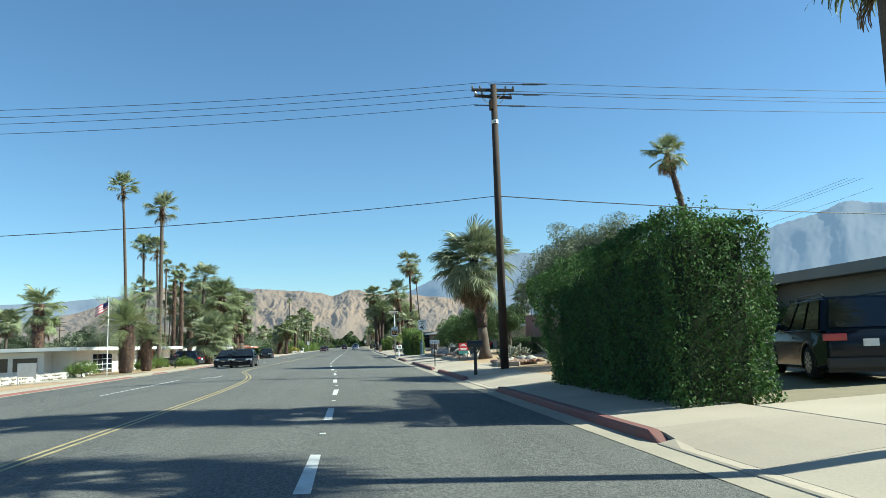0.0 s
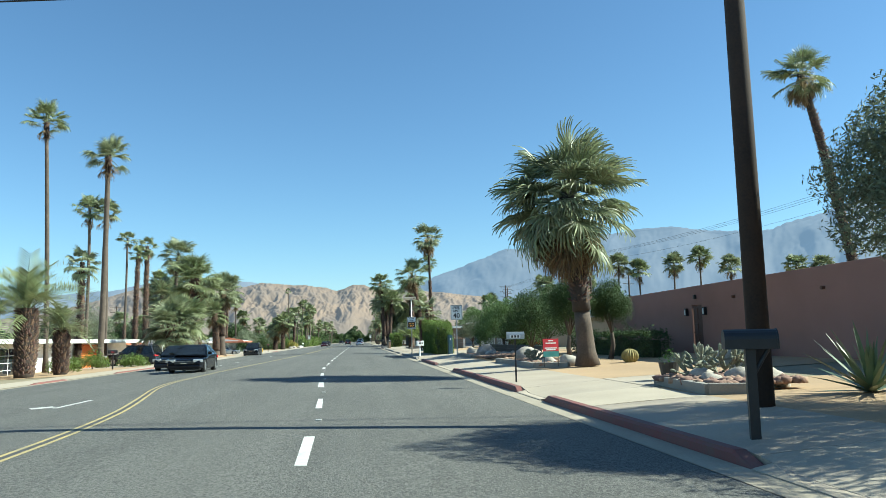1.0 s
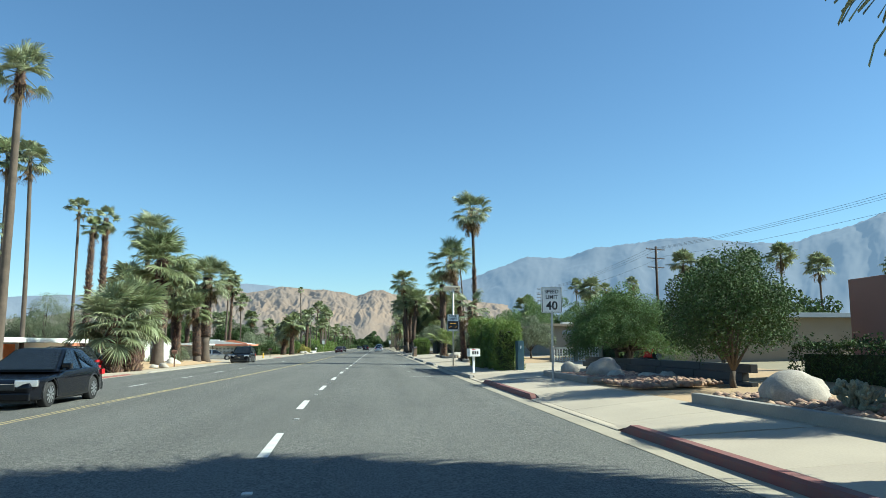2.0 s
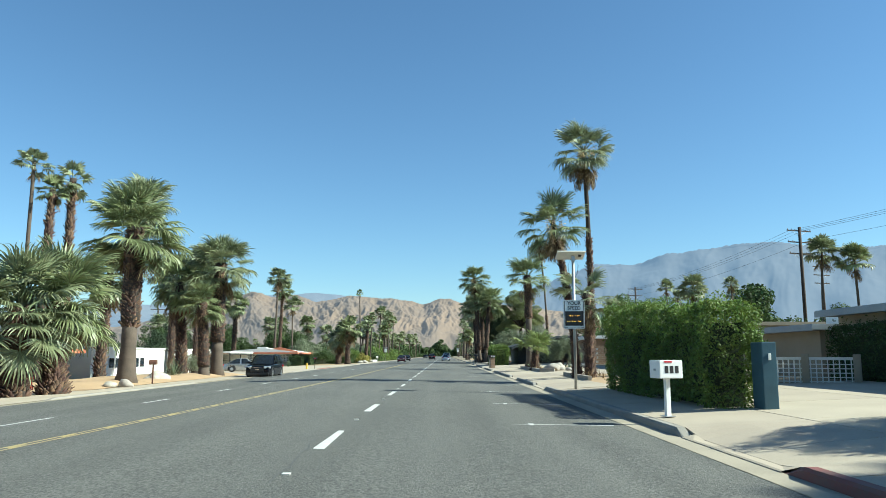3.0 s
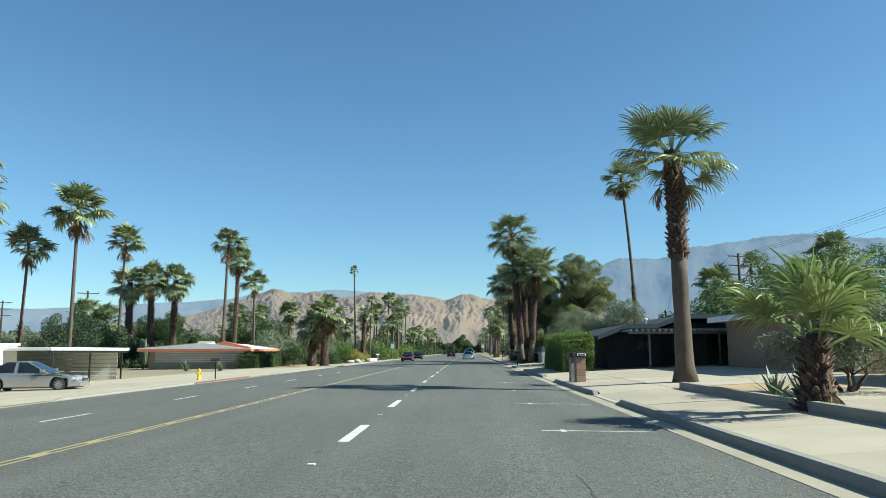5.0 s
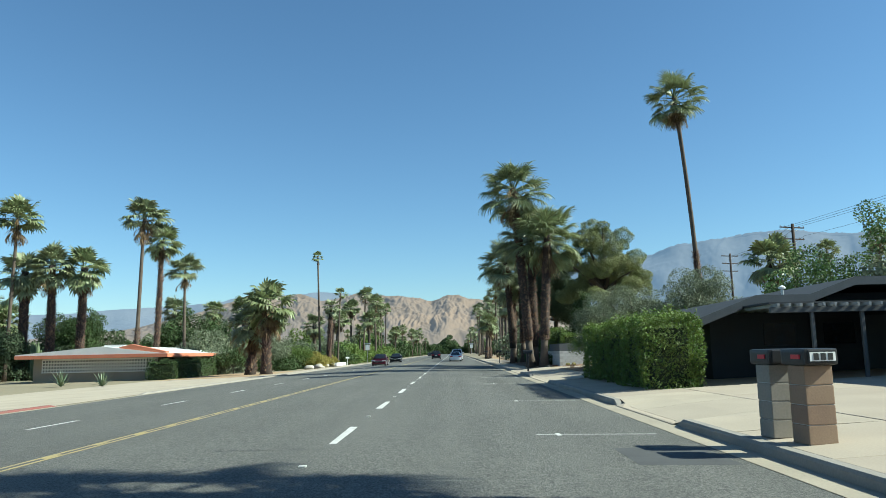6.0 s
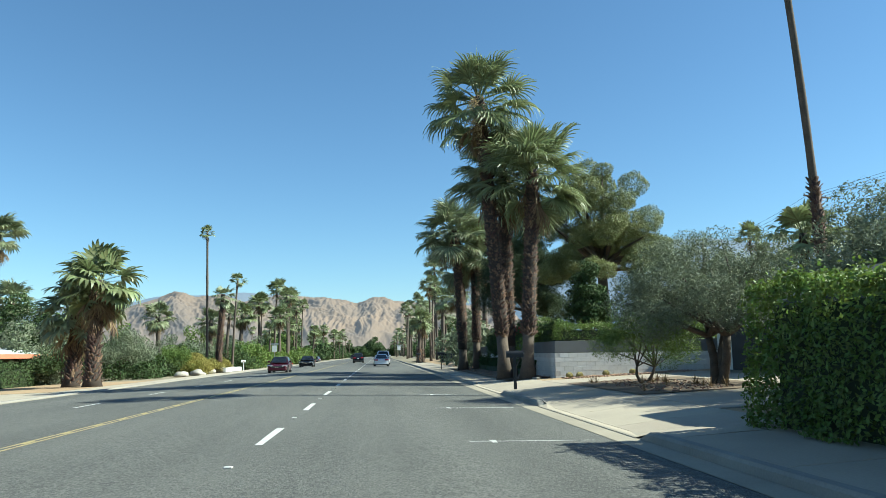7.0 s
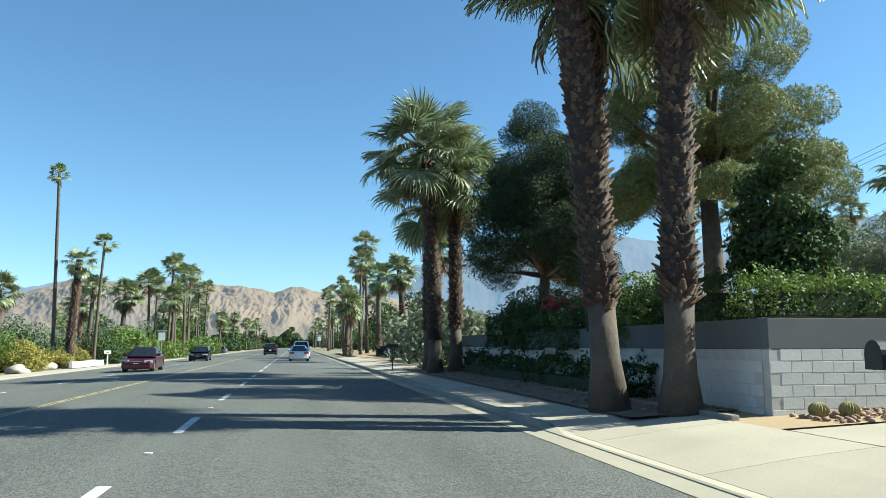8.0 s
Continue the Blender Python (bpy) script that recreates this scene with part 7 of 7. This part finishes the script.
for i, (x, y, h, s, lf, lab) in enumerate(((-20.5, 58, 1.3, 1.0, LEAF_BRIGHT, "bright green rounded garden shrub"), (-19.5, 71, 1.1, 0.9, LEAF_BRIGHT, "bright green rounded garden shrub"), (-20, 78, 1.3, 1.0, LEAF_BRIGHT, "bright green rounded garden shrub"),
                               (-21, 122, 1.9, 0.9, LEAF_OLIVE, "grey-green shrub by the white house"), (-17.8, 80.5, 1.0, 1.0, LEAF_BRIGHT, "low yellow-green shrub by the wall"),
                               (-23.5, 205, 3.2, 2.2, LEAF_DARK, "dark green leafy garden shrub"), (-21.5, 212, 4.5, 2.6, LEAF_OLIVE, "olive green street tree"), (-19.5, 222, 3.0, 2.0, LEAF_BRIGHT, "leafy green shrub by the street"),
                               (-17.9, 222.5, 2.0, 1.8, LEAF_YELLOW, "yellow flowering desert shrub"), (-18.3, 236, 1.8, 1.3, LEAF_YELLOW, "yellow flowering desert shrub"), (-17.5, 229, 1.4, 1.0, LEAF_YELLOW, "low yellow-green flowering desert shrub"))):
    tree("shrub", x, y, h, s, lab, lf, 110 + i, h * 0.25, 0.05, 22, 320, 0.11 if y < 130 else 0.16, 0.4, category="shrub", clump_r=0.5 if h < 2 else 0.8, low=0.2)
for x, y, w in ((-17.2, 226, 0), (-16.6, 229.5, 2), (-16.4, 233.5, 3), (-16.8, 237.6, 4), (-17, 214, 5), (-16.5, 218, 1)):
    boulder(x, y, 0.6, 0.7, 0.4, "tan landscape boulder by the kerb", w, x * 31)
t = thing("low_wall", "low pale block wall at the yard's edge", "wall", (-15.8, 226, -0.2))
part("wall_panel", box(0, 0, 0, 0.25, 9, 0.45, 0.02), BLOCK, t)
# palms, measured ones first
def street_palm(x, y, h, size, girth, dry, booted, seed):
    """A fan palm beside or behind the street; booted is the part of the trunk that keeps old leaf bases."""
    lab = "slim tall fan palm behind the houses" if abs(x) > 30 else "fan palm beside the street"
    size *= 0.78 if y > 225 else 1.0
    girth *= 0.72 if h > 11 and booted < 0.5 else 1.0
    fronds = 18 if dry <= 6 else 30 if y < 250 else 26
    lean = (np.random.default_rng(seed + 5).uniform(-0.5, 0.5), 0)
    palm(x, y, h, lab, size, girth, lean, fronds, dry, (0.05, booted) if booted else (0, 0), False, seed=seed, group="street palms", low=-40 if girth > 0.25 else -15)


street_palm(-31.5, 198.7, 16.7, 1.35, 0.3, 20, 0.3, 200)
street_palm(-31.9, 204.6, 15.0, 1.2, 0.28, 14, 0.9, 201)
street_palm(-30.0, 208.2, 12.2, 1.15, 0.24, 12, 0, 202)
street_palm(-48.2, 204.6, 18.2, 1.5, 0.28, 16, 0, 203)
street_palm(-44.3, 206.2, 12.8, 1.6, 0.46, 18, 0.9, 204)
street_palm(-41.6, 207.3, 12.6, 1.6, 0.46, 14, 0.9, 205)
street_palm(-47.7, 206.6, 12.2, 1.6, 0.5, 18, 0.9, 206)
street_palm(-17.0, 193.5, 6.6, 1.5, 0.42, 26, 0.95, 207)
street_palm(-19.0, 195.4, 5.0, 1.5, 0.42, 14, 0.95, 208)
street_palm(-19.2, 233.7, 16.5, 0.62, 0.22, 4, 0, 209)
street_palm(-18.0, 233.7, 9.0, 1.0, 0.34, 0, 0.8, 210)
street_palm(-17.5, 239.6, 11.4, 0.75, 0.2, 3, 0, 211)
street_palm(-19.0, 243, 7.4, 1.1, 0.22, 4, 0.3, 212)
street_palm(-20.5, 297.4, 15.6, 1.6, 0.3, 10, 0.2, 213)
street_palm(-19.2, 311.5, 15.2, 1.5, 0.28, 10, 0, 214)
street_palm(-18.6, 330.8, 14.4, 1.3, 0.26, 6, 0, 215)
street_palm(-18.8, 322, 13.2, 1.3, 0.26, 6, 0, 216)
street_palm(-22.5, 291, 12.4, 1.7, 0.32, 12, 0.3, 217)
street_palm(-40.9, 169.7, 12.4, 1.2, 0.22, 14, 0.4, 218)
street_palm(-35.6, 168.9, 15.6, 1.5, 0.26, 24, 0.0, 219)
street_palm(-25.9, 105.0, 14.2, 0.62, 0.2, 4, 0.3, 220)
street_palm(-24.8, 105.3, 12.5, 0.62, 0.26, 4, 0.96, 221)
street_palm(-24.0, 106.5, 13.4, 0.7, 0.28, 5, 0.96, 222)
street_palm(-24, 112, 8.0, 1.4, 0.34, 16, 0.8, 224)
street_palm(-20.5, 118.5, 7.6, 1.4, 0.4, 20, 0.9, 225)
street_palm(-25.4, 137.5, 11.6, 1.35, 0.34, 22, 0.95, 226)
street_palm(-25.0, 135.1, 9.4, 1.3, 0.28, 18, 0.6, 227)
street_palm(-27.2, 134.6, 10.2, 1.3, 0.3, 18, 0.9, 228)
street_palm(-26.2, 139.4, 10.0, 1.3, 0.36, 22, 0.95, 229)
street_palm(8.7, 264.8, 12.4, 1.3, 0.24, 16, 0, 230)
street_palm(6.5, 260, 6.8, 1.5, 0.34, 14, 0.3, 231)
street_palm(7.2, 263, 6.2, 1.4, 0.3, 12, 0.3, 232)
street_palm(9.5, 250, 9.0, 1.4, 0.3, 16, 0.4, 233)
street_palm(10.5, 238, 8.4, 1.4, 0.3, 16, 0.6, 234)
street_palm(12.5, 231, 9.6, 1.4, 0.3, 16, 0.5, 235)
street_palm(8.0, 345, 13, 1.3, 0.25, 6, 0, 236)
street_palm(62, 262, 19.5, 1.7, 0.3, 14, 0, 237)
street_palm(66, 266, 17, 1.6, 0.3, 14, 0, 238)
street_palm(71, 262, 18.5, 1.6, 0.3, 14, 0, 239)
street_palm(78, 258, 20, 1.6, 0.3, 12, 0, 240)
street_palm(80, 262, 17.5, 1.6, 0.3, 12, 0, 241)
street_palm(47, 198, 13.5, 1.7, 0.35, 14, 0.4, 242)
street_palm(33, 200, 9.5, 1.7, 0.4, 12, 0.6, 243)
street_palm(52, 160, 15, 1.4, 0.28, 14, 0, 244)
street_palm(56, 158, 13.6, 1.4, 0.28, 12, 0, 245)
street_palm(63, 158, 14.8, 1.4, 0.28, 12, 0, 246)
street_palm(67, 155, 15.8, 1.4, 0.28, 12, 0, 247)
street_palm(72, 152, 13.8, 1.4, 0.28, 12, 0, 248)
street_palm(84, 150, 13.6, 1.4, 0.28, 12, 0, 249)
street_palm(88, 148, 13.0, 1.4, 0.28, 12, 0, 250)
street_palm(-48, 120, 7.5, 1.5, 0.3, 10, 0.4, 251)
street_palm(-60, 135, 8.5, 1.5, 0.3, 10, 0.2, 252)
street_palm(-55, 95, 6.5, 1.5, 0.35, 10, 0.4, 253)
street_palm(-42, 80, 5.8, 1.4, 0.3, 8, 0.3, 254)
street_palm(-75, 170, 9, 1.5, 0.3, 10, 0, 255)
street_palm(-62, 222, 9, 1.6, 0.3, 12, 0.3, 256)
street_palm(-56, 216, 7.5, 1.6, 0.3, 12, 0.3, 257)
street_palm(-40, 232, 9, 1.7, 0.35, 14, 0.3, 258)
street_palm(-34, 246, 10, 1.7, 0.35, 14, 0.3, 259)
street_palm(-30, 252, 8, 1.7, 0.35, 14, 0.3, 260)
street_palm(-44, 262, 11, 1.7, 0.35, 14, 0.3, 261)
street_palm(-27, 270, 8, 1.8, 0.4, 16, 0.5, 262)
street_palm(-24, 280, 9.5, 1.8, 0.4, 16, 0.5, 263)
street_palm(-23.2, 83.7, 9.1, 0.85, 0.26, 5, 0.9, 302)
# farther palms lining the street, and woods behind the houses
r2 = np.random.default_rng(77)
for i in range(74):
    side = -1 if i % 2 else 1
    y = 275 + 440 * (i / 74) ** 1.15 + r2.uniform(-6, 6)
    x = (-14.5 - r2.uniform(2, 12) * (1 + (y - 275) / 500)) if side < 0 else (5.5 + r2.uniform(2, 11) * (1 + (y - 275) / 500))
    palm(x, y, r2.uniform(6, 15) * (1.0 if r2.uniform() < 0.8 else 1.2), "fan palm far down the street", r2.uniform(1.0, 1.4), 0.24, (r2.uniform(-0.6, 0.6), 0), 20, 8, (0, 0), False, seed=400 + i, group="far street palms")
for i in range(46):
    a = r2.uniform(-46, 44)
    d = r2.uniform(330, 620)
    x, y = d * math.sin(radians(a)), 90 + d * math.cos(radians(a))
    if -16 < x < 9:
        continue
    palm(x, y, r2.uniform(9, 19), "fan palm far behind the houses", r2.uniform(1.15, 1.6), 0.26, (r2.uniform(-0.6, 0.6), 0), 18, 8, (0, 0), False, seed=500 + i, group="far palms")


def wood(name, x0, y0, x1, y1, n, h, label, leaf, seed, size=0.34, rad=1.8, per=46):
    """A belt of garden trees seen from afar, as one mass of leafy clumps."""
    r = np.random.default_rng(seed)
    cs, rs = [], []
    for i in range(n):
        q = r.uniform()
        cx, cy = x0 + (x1 - x0) * q + r.normal(0, 1.2), y0 + (y1 - y0) * q + r.normal(0, 1.2)
        hh = h * r.uniform(0.55, 1.1) * (0.8 + 0.35 * math.sin(q * 17 + seed))
        z = ground_z(cx)
        for k in range(5):
            rr = rad * r.uniform(0.6, 1.15)
            cs.append((cx + r.normal(0, rad * 0.7), cy + r.normal(0, rad * 0.7), z + max(0.3 * rr, hh * (k + 0.6) / 5 - rr * 0.3)))
            rs.append(rr)
    P, N = blob_cloud(r, cs, rs, per * 1.7, 0.85, 0.45)
    P[:, 2] = np.maximum(P[:, 2], -1.2)
    v, f = leaves(P, N, size, r, 0.7, 0.6)
    ob = part(name, raw(name, v, f), leaf)
    return tagged(ob, label, "trees", kind="stuff")


wood("garden_trees", -21.5, 204, -20.5, 245, 14, 2.6, "dark green shrubs along the far kerb", LEAF_DARK, 300, 0.22, 1.5, 80)
wood("garden_trees", -28, 205, -24, 290, 40, 5.0, "green garden trees across the street", LEAF_OLIVE, 301, 0.22, 1.5, 80)
wood("garden_trees", -62, 212, -27, 226, 80, 7.4, "dense dark garden trees", LEAF_DARK, 302, 0.22, 1.6, 110)
wood("garden_trees", -70, 160, -44, 215, 70, 7.0, "dense dark garden trees", LEAF_NEEDLE, 303, 0.24, 1.7, 90)
wood("garden_trees", -48, 128, -42, 160, 20, 4.5, "olive green garden trees", LEAF_OLIVE, 304, 0.4, 1.5, 30)
wood("garden_trees", -95, 60, -50, 140, 60, 4.6, "olive green garden trees", LEAF_OLIVE, 305, 0.4, 1.5, 30)
wood("garden_trees", -46, 240, -24, 330, 50, 6.5, "bright green garden trees", LEAF_BRIGHT, 306, 0.4, 1.5, 30)
wood("garden_trees", -19, 250, -18, 330, 30, 3.6, "bright green hedges along the street", LEAF_BRIGHT, 307, 0.4, 1.5, 30)
wood("garden_trees", -26, 330, -24, 640, 70, 7, "dark green street trees far off", LEAF_DARK, 308, 0.8, 2.6, 14)
wood("garden_trees", 14, 260, 20, 640, 80, 7, "dark green street trees far off", LEAF_DARK, 309, 0.4, 1.5, 30)
wood("garden_trees", -9, 700, 4, 705, 26, 12, "dark trees closing the street", LEAF_DARK, 310, 0.8, 2.6, 14)
wood("garden_trees", -40, 690, -8, 700, 30, 9, "dark trees closing the street", LEAF_DARK, 311, 0.8, 2.6, 14)
wood("garden_trees", 4, 690, 60, 690, 40, 9, "dark trees closing the street", LEAF_DARK, 312, 0.8, 2.6, 14)
wood("garden_trees", 10, 204, 16, 250, 30, 4.2, "green garden trees by the houses", LEAF_OLIVE, 313, 0.4, 1.5, 30)
wood("garden_trees", 26, 200, 60, 190, 40, 6.0, "dense green garden trees", LEAF_DARK, 314, 0.4, 1.5, 30)
wood("garden_trees", 28, 130, 75, 175, 50, 6.2, "dense green garden trees", LEAF_DARK, 315, 0.4, 1.5, 30)
wood("garden_trees", 30, 96, 60, 128, 40, 5.6, "dense green garden trees", LEAF_DARK, 316, 0.4, 1.5, 30)
wood("garden_trees", 24, 66, 60, 92, 40, 5.0, "green garden trees behind the houses", LEAF_OLIVE, 317, 0.4, 1.5, 30)
wood("garden_trees", 34, 20, 70, 60, 40, 5.0, "green garden trees behind the houses", LEAF_OLIVE, 318, 0.4, 1.5, 30)
wood("garden_trees", 60, 200, 130, 320, 70, 8, "green trees far behind the houses", LEAF_DARK, 319, 0.4, 1.5, 30)
wood("garden_trees", -130, 200, -60, 330, 80, 7, "green trees far behind the houses", LEAF_OLIVE, 320, 0.4, 1.5, 30)
wood("garden_trees", -150, 330, -30, 420, 90, 8, "green trees far behind the houses", LEAF_OLIVE, 321, 0.8, 2.6, 14)
wood("garden_trees", 24, 420, 190, 400, 90, 8, "green trees far behind the houses", LEAF_OLIVE, 322, 0.8, 2.6, 14)
wood("garden_trees", 24, 150, 30, 176, 26, 5.0, "olive green trees behind the houses", LEAF_OLIVE, 323, 0.4, 1.5, 30)
wood("garden_trees", 70, 60, 150, 200, 60, 6, "green trees far behind the houses", LEAF_OLIVE, 324, 0.4, 1.5, 30)
wood("garden_trees", -40, 40, -60, 70, 24, 4.5, "olive green garden trees", LEAF_OLIVE, 325, 0.4, 1.5, 30)
wood("garden_trees", 24, 178, 37, 172, 26, 8.2, "dense green garden trees behind the garages", LEAF_WILLOW, 326, 0.2, 1.5, 110)
wood("garden_trees", 19, 149, 33, 146.5, 40, 6.0, "dense green garden trees behind the garages", LEAF_WILLOW, 327, 0.15, 1.2, 170)
t = flat_house("house", 13, 238, 24, 256, 0.5, 2.5, "low house with a pale roof beyond the palms", BEIGE_STUCCO, WHITE_ROOF)
for i, (x, y) in enumerate(((-60, 240), (-70, 290), (-36, 300), (26, 300), (30, 350), (-34, 370))):
    flat_house("house", x, y, x + 12, y + 10, ground_z(x), 2.6, "small pale house among distant trees", WHITE_STUCCO, WHITE_ROOF)
